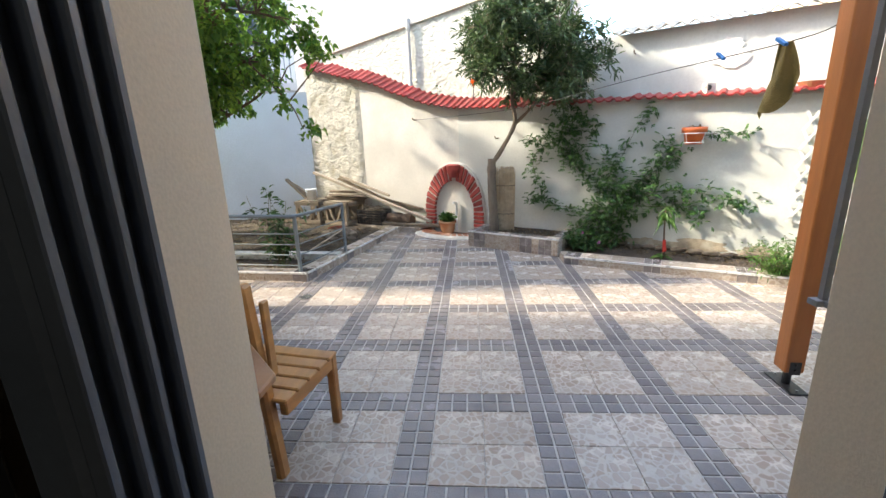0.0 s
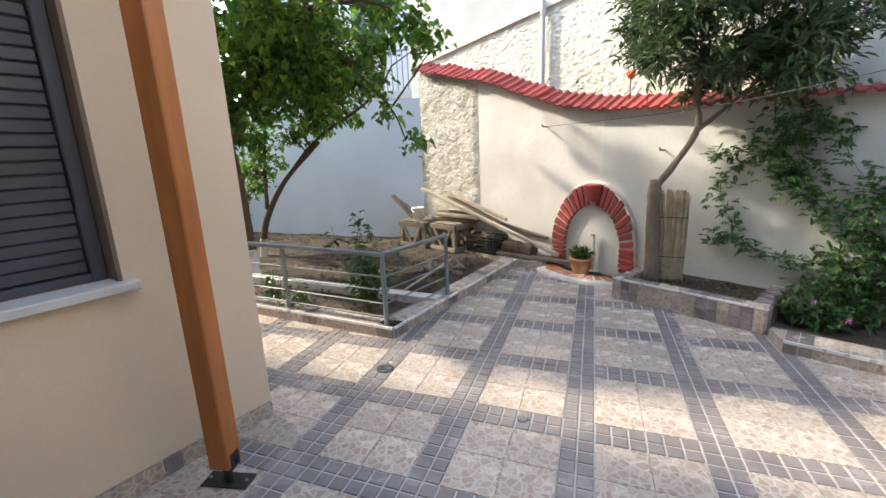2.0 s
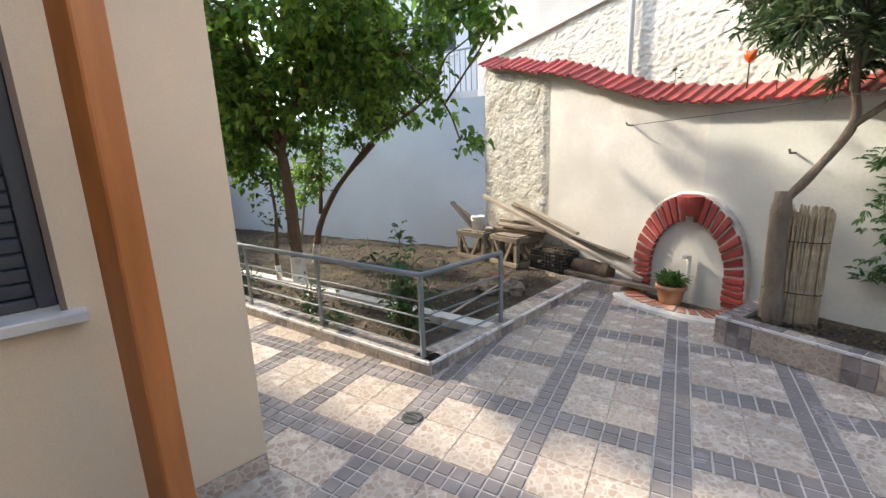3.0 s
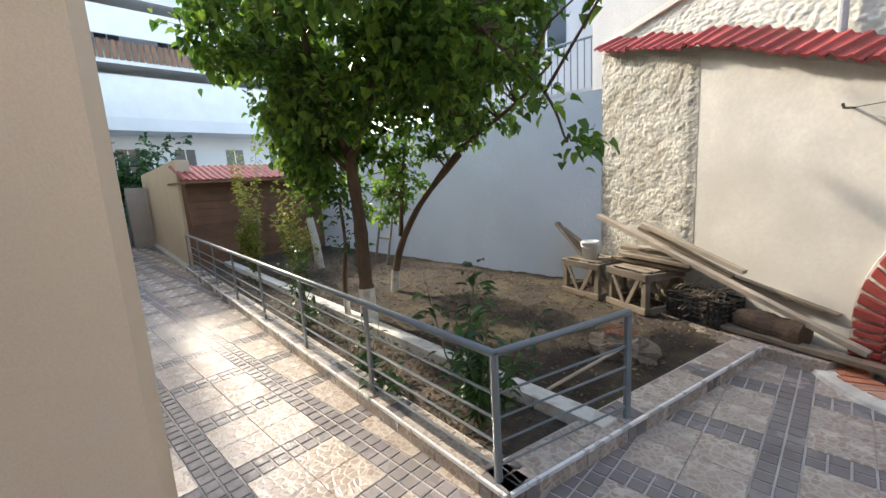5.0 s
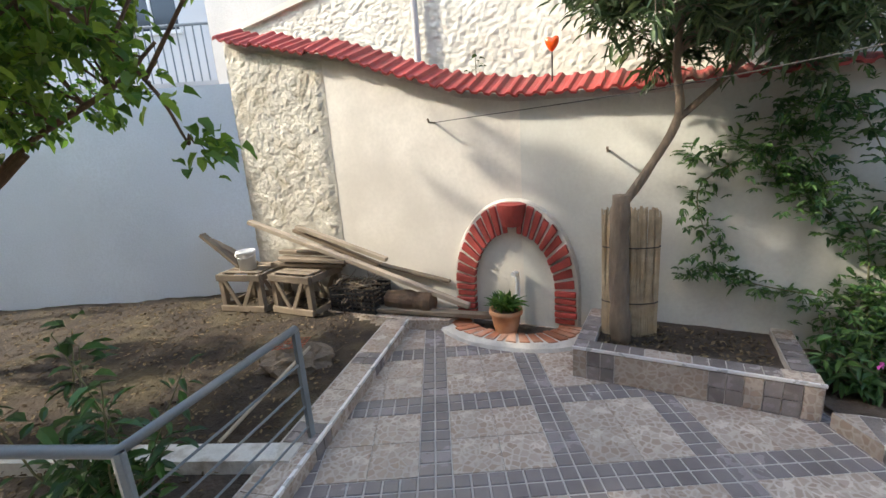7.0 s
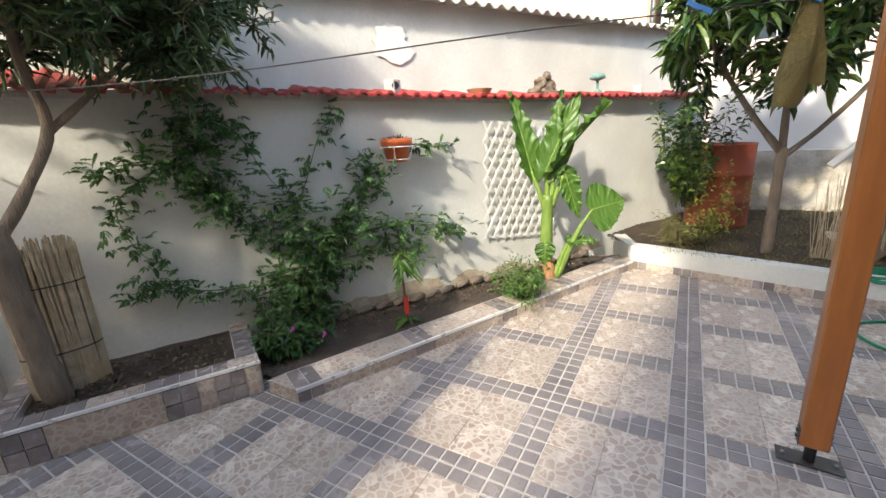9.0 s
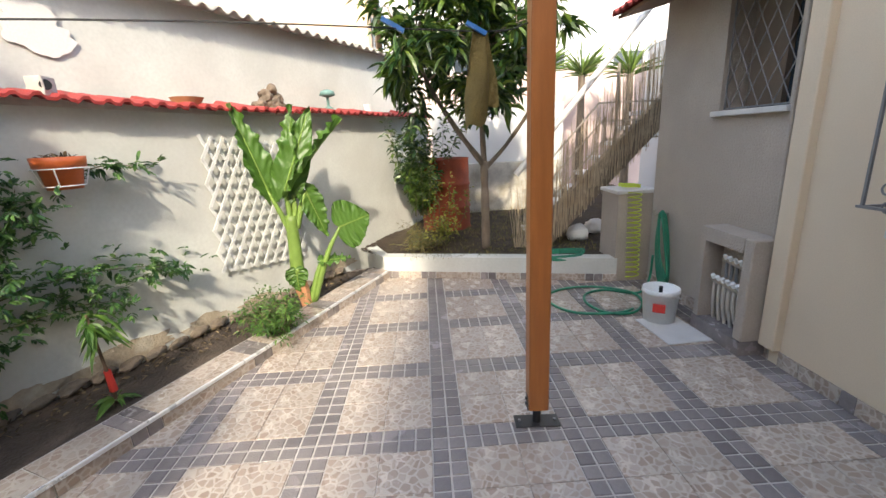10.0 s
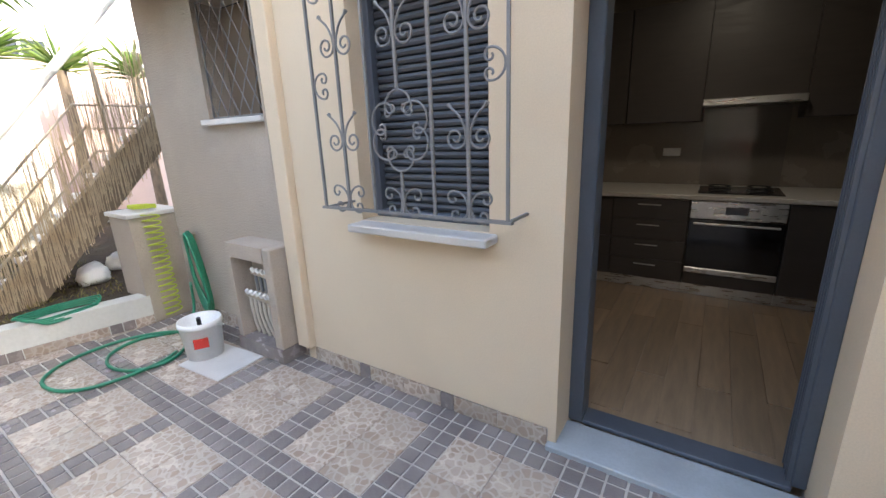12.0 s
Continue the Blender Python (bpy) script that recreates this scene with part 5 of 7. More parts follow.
def bush(name, label, c, rx, ry, rz, n, leaf, ll, lw_, stems, seed, category="bush", droop=0.3, stem_mat=None):
    rr = random.Random(seed)
    t = thing(name, label, category, at=(c[0], c[1], c[2] - rz))
    bm = bmesh.new()
    spots = []
    for k in range(stems):
        d = Vector((rr.gauss(0, .5) * rx, rr.gauss(0, .5) * ry, rr.uniform(0.5, 2.0) * rz))
        b0 = Vector((c[0] + rr.gauss(0, .08) * rx, c[1] + rr.gauss(0, .08) * ry, c[2] - rz))
        mid = b0 + d * 0.5 + Vector((rr.gauss(0, .05), rr.gauss(0, .05), 0.05 * rz))
        tube([b0, mid, b0 + d], 0.006, 0.002, 4, bm, cap=False)
        for i in range(n // stems):
            f = rr.uniform(0.2, 1.05)
            p = (b0 + (mid - b0) * f * 2) if f < 0.5 else mid + (b0 + d - mid) * (f - 0.5) * 2
            w = Vector((rr.gauss(0, 1), rr.gauss(0, 1), rr.gauss(0.2, .5)))
            spots.append((p + w * 0.02, w))
    part("stem_growth", bm, stem_mat or M_TWIG, t)
    leaves("foliage", leaf, spots, ll, lw_, t, droop=droop, seed=seed)
    return t


bush("leafy_shrub", "upright dark green shrub in the bed behind the railing", (-1.95, 4.68, 0.53), 0.28, 0.24, 0.46, 420, L_SHRUB, 0.09, 0.034, 17, 31, "shrub")
bush("low_bush", "low bright green bush on the tiled kerb", (3.32, 4.16, 0.25), 0.36, 0.26, 0.2, 1500, L_BUSH, 0.045, 0.016, 46, 32)
bush("flowering_plant", "low green plant with small pink flowers", (1.78, 5.32, 0.2), 0.3, 0.2, 0.16, 330, L_VINE, 0.085, 0.034, 14, 33, "plant")
for k, (dx, dy, dz) in enumerate(((0.08, -0.22, 0.2), (-0.1, -0.12, 0.3))):
    f = thing("pink_flower", "small pink five-petalled flower", "flower", "pink flowers", at=(1.78 + dx, 5.32 + dy, dz))
    leaves("petals", M_PINK, [((1.78 + dx, 5.32 + dy, dz), (math.cos(a), -0.6, math.sin(a))) for a in (2 * math.pi * i / 5 for i in range(5))], 0.03, 0.025, f, droop=0.0)
for k, (x, y, h_, n) in enumerate(((-6.9, 6.1, 0.85, 1000), (-7.7, 5.7, 1.1, 1500), (-5.3, 5.35, 0.45, 200), (-3.2, 4.75, 0.2, 90), (-4.4, 4.9, 0.25, 120), (-2.7, 4.65, 0.15, 60))):
    bush("rose_bush" if h_ > 0.6 else "weed_plant", "tall straggly rose bush by the shed" if h_ > 0.6 else "small leafy plant in the dark soil", (x, y, 0.05 + h_), 0.42 if h_ > .6 else 0.2, 0.3 if h_ > .6 else 0.15, h_, n, L_DRY if k < 2 else L_SHRUB, 0.07, 0.035, 16, 40 + k, "bush")
bush("climbing_shrub", "dark leafy shrub against the far wall", (5.75, 2.95, 1.25), 0.8, 0.6, 0.72, 2800, L_MAG, 0.085, 0.035, 40, 51)
bush("rose_shrub", "thin rose with sparse reddish leaves", (5.2, 2.75, 0.75), 0.4, 0.35, 0.5, 520, L_DRY, 0.05, 0.025, 16, 52)
bush("dry_weeds", "dry yellow weeds on the far bed", (5.15, 3.0, 0.38), 0.5, 0.3, 0.16, 500, L_GRASS, 0.09, 0.012, 40, 53)

# climbing vine on the wall
vine = thing("climbing_vine", "dark green climber trained over the plastered wall", "climber", at=on_wall(LKB + 2.2, 0.1, 0.05))
rr = random.Random(60)
vb = bmesh.new()
spots = []
def shoot(pts, n, out=0.07, spread=0.05):
    P = smooth_path([on_wall(LKB + s_, out + rr.uniform(-0.02, 0.04), z) for s_, z in pts], 8)
    tube(P, 0.006, 0.002, 4, vb, cap=False)
    for _ in range(int(n * 1.5)):
        i = rr.randrange(len(P) - 1)
        p = P[i].lerp(P[i + 1], rr.random())
        o = Vector((rr.gauss(0, spread), rr.gauss(0, spread), rr.gauss(0, spread)))
        q = p + o
        d = (q.xy - WB).dot(NBC)
        if d < 0.02:
            q += Vector((NBC.x, NBC.y, 0)) * (0.04 - d)
        # a sprig of five leaflets
        w = Vector((NBC.x * rr.uniform(0, .6) + rr.gauss(0, .6), NBC.y * rr.uniform(0, .6) + rr.gauss(0, .6), rr.gauss(-0.1, .5)))
        side = w.cross(Vector((0, 0, 1))) * 0.9
        for a_, f in ((w, 1.0), (w + side, 0.6), (w - side, 0.6), (w * .6 + side, 0.2), (w * .6 - side, 0.2)):
            spots.append((q + w.normalized() * 0.04 * f, a_))
for pts, n, sp in (([(2.25, .05), (2.2, .5), (2.15, .9), (1.95, 1.2), (1.8, 1.5), (1.85, 1.75)], 150, .09), ([(2.35, .05), (2.5, .45), (2.65, .8), (2.9, 1.1), (3.0, 1.35)], 230, .09), ([(2.2, .1), (2.35, .5), (2.3, .9), (2.45, 1.2), (2.6, 1.55), (2.75, 1.78)], 70, .055),
                   ([(2.1, .5), (1.7, .55), (1.45, .62), (1.25, .62)], 60, .05), ([(2.1, .9), (1.7, 1.3), (1.5, 1.45), (1.2, 1.4)], 75, .06), ([(1.55, 1.4), (1.3, 1.2), (1.35, .9), (1.5, .75)], 45, .05), ([(2.7, .75), (3.1, .8), (3.5, .75), (3.8, .68)], 85, .06), ([(2.7, .6), (3.1, .6), (3.4, .55)], 60, .07),
                   ([(1.85, 1.75), (1.7, 1.6), (1.75, 1.3), (1.95, 1.0)], 90, .08), ([(1.9, 1.72), (2.05, 1.6), (2.2, 1.3), (2.4, 1.05)], 60, .07), ([(2.3, .2), (2.15, .4), (2.45, .6)], 130, .13), ([(2.4, .5), (2.5, .8), (2.3, .95)], 110, .13), ([(3.3, 1.42), (3.5, 1.45), (3.75, 1.4)], 22, .04)):
    shoot(pts, n, 0.08 if sp < .1 else 0.14, sp)
part("stem_growth", vb, M_TWIG, vine)
leaves("foliage", L_VINE, spots, 0.052, 0.021, vine, droop=0.2, seed=61)

# elephant ear
EX, EY = 3.91, 4.09
ear = thing("elephant_ear_plant", "large green elephant-ear plant with upright ribbed leaves", "plant", at=(EX, EY, 0.06))
part("trunk", tube(smooth_path([(EX + 0.01, EY - 0.03, 0.05), (EX, EY, 0.25), (EX, EY + 0.02, 0.47)]), 0.06, 0.055, 10, wob=0.3), M_TERRA, ear, "scarred brown stem base")
part("thick_stem", tube(smooth_path([(EX, EY + 0.02, 0.42), (EX, EY + 0.015, 0.62), (EX, EY + 0.01, 0.92)]), 0.062, 0.05, 12), M_STEM, ear, "thick pale green stem", smooth=True)


def big_leaf(stem, axis, up, length, width, curl, label=""):
    """A stalk and a heart-shaped blade with raised ribs and a wavy edge."""
    st = part("stalk", tube(smooth_path(stem), 0.034, 0.014, 8), M_STEM, ear, "thick pale green stalk", smooth=True)
    tip0 = Vector(stem[-1])
    ax, up = Vector(axis).normalized(), Vector(up)
    up = (up - ax * up.dot(ax)).normalized()
    sd = ax.cross(up)
    U, V_ = 54, 14
    def place(s_, t):
        x = t * 2 - 1
        L0 = -0.16 * length * (1 if abs(x) > 0.12 else 0.2) * (1 - abs(abs(x) - 0.5))
        along = L0 + (length - L0) * s_
        prof = math.sin(math.pi * min(1, (s_ * 0.93 + 0.07)) ** 0.62) ** 0.8
        rib = 0.009 * math.sin(s_ * 52 - abs(x) * 12) * abs(x) ** 0.5
        wav = (0.022 * math.sin(s_ * 27 + (3 if x > 0 else 0)) + 0.012 * math.sin(s_ * 61)) * abs(x) ** 3
        p = tip0 + ax * along + sd * (x * width * prof * 0.5) + up * (abs(x) * width * 0.16 * curl + rib + wav - 0.10 * length * s_ * s_)
        return p
    bl = sheet("leaf_blade", L_BIG, V_, U, lambda a_, b_: place(b_, a_))
    bl.parent = ear
    bl.matrix_parent_inverse = ear.matrix_basis.inverted()
    part("midrib", tube([tip0 + ax * length * k / 8 - up * (0.10 * length * (k / 8) ** 2) for k in range(9)], 0.011, 0.003, 5), M_STEM, ear)


big_leaf([(EX, EY + 0.02, 0.75), (EX - 0.02, EY + 0.09, 0.95), (EX - 0.04, EY + 0.16, 1.14)], (-0.05, 0.17, 0.75), (-0.55, -0.80, 0.1), 0.76, 0.26, 1.2)
big_leaf([(EX, EY + 0.01, 0.80), (EX, EY + 0.02, 1.0), (EX, EY + 0.03, 1.14)], (0.10, -0.28, 0.72), (-0.93, -0.28, 0.2), 0.76, 0.30, 0.35)
big_leaf([(EX + 0.01, EY, 0.80), (EX + 0.02, EY - 0.03, 1.0), (EX + 0.02, EY - 0.02, 1.15)], (0.14, -0.42, 0.62), (-0.35, 0.80, 0.5), 0.76, 0.34, 1.0)
big_leaf([(EX + 0.03, EY, 0.80), (EX + 0.06, EY + 0.01, 1.05), (EX + 0.08, EY, 1.25)], (0.05, -0.08, 0.9), (-0.85, 0.4, 0.1), 0.62, 0.22, 1.0)
big_leaf([(EX + 0.02, EY - 0.02, 0.80), (EX + 0.05, EY - 0.10, 1.05), (EX + 0.06, EY - 0.13, 1.12)], (0.05, -0.15, -0.45), (-0.8, -0.5, 0.1), 0.46, 0.22, 0.5)
big_leaf([(EX + 0.04, EY - 0.08, 0.08), (EX + 0.08, EY - 0.26, 0.55), (EX + 0.13, EY - 0.38, 0.77)], (0.09, -0.26, 0.08), (-0.93, -0.33, 0.1), 0.30, 0.47, 0.12)
big_leaf([(EX + 0.03, EY - 0.06, 0.08), (EX + 0.05, EY - 0.14, 0.35), (EX + 0.07, EY - 0.19, 0.47)], (0.09, -0.27, 0.01), (-0.4, -0.1, 0.9), 0.27, 0.15, 0.3)
big_leaf([(EX + 0.01, EY + 0.01, 0.30), (EX - 0.05, EY, 0.42), (EX - 0.07, EY + 0.01, 0.44)], (-0.03, -0.03, -0.9), (-0.93, -0.3, 0.1), 0.21, 0.20, 0.25)

# lattice on the wall
lat = thing("wall_lattice", "white wooden diamond lattice leaning on the wall", "trellis", at=on_wall(LKB + 4.6, 0.05, 0.5))
_up = Vector((0, 0, 1))
for sg in (1, -1):
    for k in range(-6, 11):
        P = []
        for i in range(49):
            u, v = i / 48, 0
            x = k * 0.105 + (u * 0.62 if sg > 0 else 0.62 * (1 - u))
            z = u * 1.13
            if -0.01 <= x <= 0.98:
                P.append((x, z))
        if len(P) > 8:
            (x0, z0), (x1, z1) = P[0], P[-1]
            sh = lambda x, z: on_wall(LKB + 4.13 + x + 0.02 * z, 0.035 + 0.008 * sg, 0.50 + z + (0.0) - 0.10 * x)
            a, b = sh(x0, z0), sh(x1, z1)
            d = (b - a).normalized()
            nrm = Vector((NBC.x, NBC.y, 0))
            w = d.cross(nrm)
            bm = bmesh.new()
            vs = [bm.verts.new(p + w * sx * 0.013 + nrm * o) for o in (-0.0035, 0.0035) for p, sx in ((a, -1), (b, -1), (b, 1), (a, 1))]
            for f in ((0, 1, 2, 3), (7, 6, 5, 4), (0, 4, 5, 1), (1, 5, 6, 2), (2, 6, 7, 3), (3, 7, 4, 0)):
                bm.faces.new([vs[i] for i in f])
            bmesh.ops.recalc_face_normals(bm, faces=bm.faces)
            part("slat", bm, M_WHITELAT, lat)

# hanging pot
hp = on_wall(LKB + 3.2, 0.15, 1.33)
hpot = thing("hanging_pot", "orange plastic flower pot hung on the wall", "flower pot", at=hp)
part("pot", lathe([(0.085, 0), (0.105, 0.12), (0.125, 0.125), (0.13, 0.185), (0.118, 0.185), (0.10, 0.13)], hp, 24), M_ORANGEPL, hpot, smooth=True)
part("earth", lathe([(0.11, 0.15), (0.09, 0.175)], hp, 16), M_TERRA, hpot)
part("hanger_ring", tube([hp + Vector((0.132 * math.cos(a), 0.132 * math.sin(a), 0.12)) for a in (2 * math.pi * k / 24 for k in range(25))], 0.004, n=5), M_WHITEPL, hpot, "white wire hanger")
part("hanger_ring", tube([hp + Vector((0.10 * math.cos(a), 0.10 * math.sin(a), 0.02)) for a in (2 * math.pi * k / 24 for k in range(25))], 0.004, n=5), M_WHITEPL, hpot)
for a in (0.3, 2.0, 3.6, 5.2):
    part("hanger_wire", tube([hp + Vector((0.132 * math.cos(a), 0.132 * math.sin(a), 0.12)), hp + Vector((0.10 * math.cos(a), 0.10 * math.sin(a), 0.02))], 0.004, n=5), M_WHITEPL, hpot)
leaves("dry_stems", L_LITTER, [(hp + Vector((rg.gauss(0, .04), rg.gauss(0, .04), .17)), (rg.gauss(0, .5), rg.gauss(0, .5), 1)) for _ in range(30)], 0.06, 0.015, hpot)

# ---- garden clutter ----
def crate(cx, cy, turn, w=0.46, d=0.42, h=0.40):
    t = thing("wooden_crate", "weathered slatted wooden crate with diagonal braces", "crate", "wooden crates", at=(cx, cy, 0.07))
    m = rot_about(cx, cy, turn, 0.075)
    def bar(*a):
        part("slat", box(bmesh.new(), *a, m=m, bevel=0.004), M_OLDWOOD, t)
    for sx in (-1, 1):
        for sy in (-1, 1):
            bar(sx * w / 2 - 0.03, sy * d / 2 - 0.03, 0, sx * w / 2 + 0.03, sy * d / 2 + 0.03, h)
    for sy in (-1, 1):
        y = sy * (d / 2 + 0.035)
        bar(-w / 2 - 0.04, y - 0.012, 0, w / 2 + 0.04, y + 0.012, 0.065)
        bar(-w / 2 - 0.04, y - 0.012, h - 0.07, w / 2 + 0.04, y + 0.012, h)
        for sx in (-1, 1):
            q = m @ Matrix.Translation((sx * 0.10, y, h / 2)) @ Matrix.Rotation(radians(sx * 28), 4, "Y")
            part("brace", box(bmesh.new(), -0.022, -0.010, -0.17, 0.022, 0.010, 0.17, m=q, bevel=0.003), M_OLDWOOD, t)
    for sx in (-1, 1):
        x = sx * (w / 2 + 0.036)
        bar(x - 0.010, -d / 2, 0, x + 0.010, d / 2, 0.065)
        bar(x - 0.010, -d / 2, h - 0.07, x + 0.010, d / 2, h)
    for k in range(4):
        y = -d / 2 + 0.05 + k * (d - 0.1) / 3
        bar(-w / 2, y - 0.04, h, w / 2, y + 0.04, h + 0.014)


wa = math.degrees(math.atan2(DKB.y, DKB.x))
crate(-2.60, 7.62, wa + 8)
crate(-1.98, 7.42, wa - 2)
planks = [((-2.35, 7.55, 0.53), (-1.55, 7.28, 0.52), .045, .018, 0), ((-2.3, 7.65, 0.56), (-1.45, 7.3, 0.55), .05, .02, 0), ((-2.25, 7.5, 0.585), (-1.5, 7.22, 0.575), .045, .018, 0),
          ((-2.55, 7.6, 0.98), (-0.35, 6.82, 0.17), .035, .022, 1), ((-2.05, 7.55, 0.90), (-1.1, 7.15, 0.58), .03, .02, 1), ((-2.1, 7.6, 0.86), (-1.2, 7.28, 0.50), .03, .02, 0),
          ((-1.2, 7.33, 0.50), (-0.5, 7.02, 0.36), .05, .012, 0), ((-1.35, 7.08, 0.13), (0.0, 6.62, 0.12), .045, .02, 0), ((-3.15, 7.75, 0.86), (-2.75, 7.65, 0.50), .04, .02, 0), ((-3.1, 7.8, 0.78), (-2.6, 7.7, 0.50), .045, .02, 0), ((-2.3, 7.7, 0.62), (-1.6, 7.4, 0.62), .05, .02, 0)]
for a, b, w, h, pale in planks:
    a, b = Vector(a), Vector(b)
    t = thing("loose_plank", "pale wooden batten lying across the pile" if pale else "weathered grey plank on the wood pile", "plank", "wood pile planks", at=(a + b) / 2)
    d = (b - a).normalized()
    sd = d.cross(Vector((0, 0, 1))).normalized()
    up = sd.cross(d)
    part("board", box(bmesh.new(), -(b - a).length / 2, -w, -h, (b - a).length / 2, w, h, m=Matrix.Translation((a + b) / 2) @ Matrix((d, sd, up)).transposed().to_4x4(), bevel=0.004), M_PALEWOOD if pale else M_OLDWOOD, t)


def bucket(x, y, z, r, h, label, group=""):
    t = thing("plastic_bucket", label, "bucket", group, at=(x, y, z))
    part("body", lathe([(r * .86, 0), (r, h * .86), (r * 1.05, h * .87), (r * 1.05, h * .93), (r * 1.02, h), (r * .95, h), (r * .82, 0.02)], (x, y, z), 28), M_WHITEPL, t, smooth=True)
    part("bail", tube([(x + r * 1.06 * math.cos(a), y + r * 1.06 * math.sin(a), z + h * 0.9 - 0.25 * h * math.sin((a - 3.3) * 1.0)) for a in (3.3 + math.pi * k / 16 for k in range(17))], 0.004, n=5), M_WHITEPL, t)
    return t


bucket(-2.62, 7.55, 0.49, 0.095, 0.20, "white plastic bucket standing on a wooden crate")
bk = thing("plastic_crate", "black plastic crate filled with dry twigs", "crate", at=(-1.40, 7.22, 0.09))
m = rot_about(-1.40, 7.22, wa, 0.092)
part("base", box(bmesh.new(), -0.25, -0.15, 0, 0.25, 0.15, 0.012, m=m), M_BLACKPL, bk)
for k in range(6):
    z = 0.01 + k * 0.042
    for sy in (-1, 1):
        part("rib", box(bmesh.new(), -0.26, sy * 0.15 - 0.006, z, 0.26, sy * 0.15 + 0.006, z + 0.022, m=m), M_BLACKPL, bk)
    for sx in (-1, 1):
        part("rib", box(bmesh.new(), sx * 0.255 - 0.006, -0.15, z, sx * 0.255 + 0.006, 0.15, z + 0.022, m=m), M_BLACKPL, bk)
for k in range(11):
    for sy in (-1, 1):
        x = -0.25 + k * 0.05
        part("upright", box(bmesh.new(), x - 0.006, sy * 0.15 - 0.009, 0, x + 0.006, sy * 0.15 + 0.009, 0.245, m=m), M_BLACKPL, bk)
tw = thing("dry_twigs", "heap of dry grey twigs in the plastic crate", "twigs", at=(-1.40, 7.22, 0.15), kind="stuff")
bm = bmesh.new()
rr = random.Random(70)
for _ in range(90):
    c = m @ Vector((rr.uniform(-.2, .2), rr.uniform(-.12, .12), rr.uniform(0.08, .30)))
    d = Vector((rr.gauss(0, 1), rr.gauss(0, 1), rr.gauss(0, .35))).normalized() * rr.uniform(.08, .2)
    tube([c - d, c + Vector((0, 0, .02)), c + d], 0.005, 0.003, 4, bm)
part("twig_heap", bm, M_OLDWOOD, tw)
lg = thing("log", "thick dark barked log lying on the ledge", "log", at=(-0.95, 7.02, 0.1))
part("bark", tube([Vector((-1.12, 7.10, 0.20)) + (Vector((-0.68, 6.93, 0.19)) - Vector((-1.12, 7.10, 0.20))) * (k / 8) for k in range(9)], 0.10, 0.095, 16, wob=0.5), M_BARK, lg)

st = thing("tree_stump", "pale gnarled stump with a metal grid on top", "stump", at=(-1.72, 6.1, 0.07))
bm = bmesh.new()
rr = random.Random(71)
bmesh.ops.create_icosphere(bm, subdivisions=4, radius=1.0)
for v in bm.verts:
    n_ = noise.noise(v.co * 2.2) * 0.35 + noise.noise(v.co * 6) * 0.15
    v.co = Vector((-1.72 + v.co.x * 0.26 * (1 + n_), 6.12 + v.co.y * 0.17 * (1 + n_), 0.10 + v.co.z * 0.13 * (1 + n_)))
part("wood", bm, M_BARKG, st)
for k in range(6):
    part("grid_wire", tube([(-1.84 + k * 0.04, 6.04, 0.245), (-1.84 + k * 0.04 + 0.03, 6.22, 0.25)], 0.003, n=4), M_RUST, st)
for k in range(5):
    part("grid_wire", tube([(-1.85, 6.05 + k * 0.04, 0.247), (-1.61, 6.05 + k * 0.04, 0.252)], 0.003, n=4), M_RUST, st)
pl_ = thing("white_stick", "pale stick leaning on the stump", "stick", at=(-1.9, 5.5, 0.1))
part("stick", tube([(-1.85, 5.25, 0.10), (-1.55, 6.0, 0.27)], 0.011, n=8), M_PALEWOOD, pl_)

# leaf litter, weeds and pebbles on the soil
rr = random.Random(72)
lit = [((x, y, 0.075 + 0.02 * rr.random()), (rr.gauss(0, 1), rr.gauss(0, 1), 0.1)) for x, y in ((rr.uniform(-8, -1.3), rr.uniform(5.3, 7.9)) for _ in range(5200)) if (Vector((x, y)) - WH1).dot(Vector((0.09, 0.99))) > 0.1 + 0.09 * 0 and (Vector((x, y)) - WK).dot(NKB) > 0.1 and (Vector((x, y)) - KERB0).dot(KN) > 0.25]
t = leaves("leaf_litter", L_LITTER, lit, 0.04, 0.018, droop=0.0, seed=73)
tagged(t, "dry straw and dead leaves scattered on the soil", "leaf litter", kind="stuff")
bl_ = []
for _ in range(1500):
    f = rr.random()
    p = KERB0 + CD * (0.3 + 6 * f) + CN * rr.uniform(0.2, 0.75)
    bl_.append(((p.x, p.y, 0.045 + 0.02 * rr.random()), (rr.gauss(0, 1), rr.gauss(0, 1), 0.3)))
tagged(leaves("bed_litter", L_LITTER, bl_, 0.04, 0.02, droop=0.0, seed=74), "dead leaves and clods on the dark bed", "leaf litter", kind="stuff")
wl = []
for _ in range(700):
    p = on_wall(LKB + rr.uniform(1.6, 5.4), rr.uniform(0.04, 0.35), 0.06)
    wl.append((p, (rr.gauss(0, 1), rr.gauss(0, 1), 0.3)))
for _ in range(500):
    p = PA + PD * rr.uniform(0.15, 1.12) + PNv * rr.uniform(0.14, 0.6)
    wl.append(((p.x, p.y, 0.18), (rr.gauss(0, 1), rr.gauss(0, 1), 0.3)))
tagged(leaves("mulch", L_LITTER, wl, 0.04, 0.016, droop=0.0, seed=75), "bark mulch and dead leaves along the wall", "mulch", kind="stuff")
gr = [((x, y, 0.23 + 0.05 * max(0, x - 4.8)), (rr.gauss(0, .5), rr.gauss(0, .5), 0.8)) for x, y in ((rr.uniform(4.6, 7.0), rr.uniform(0.9, 3.1)) for _ in range(2600))]
tagged(leaves("grass", L_GRASS, gr, 0.06, 0.008, droop=0.2, seed=76), "dry yellow-green grass on the far bed", "grass", kind="stuff")

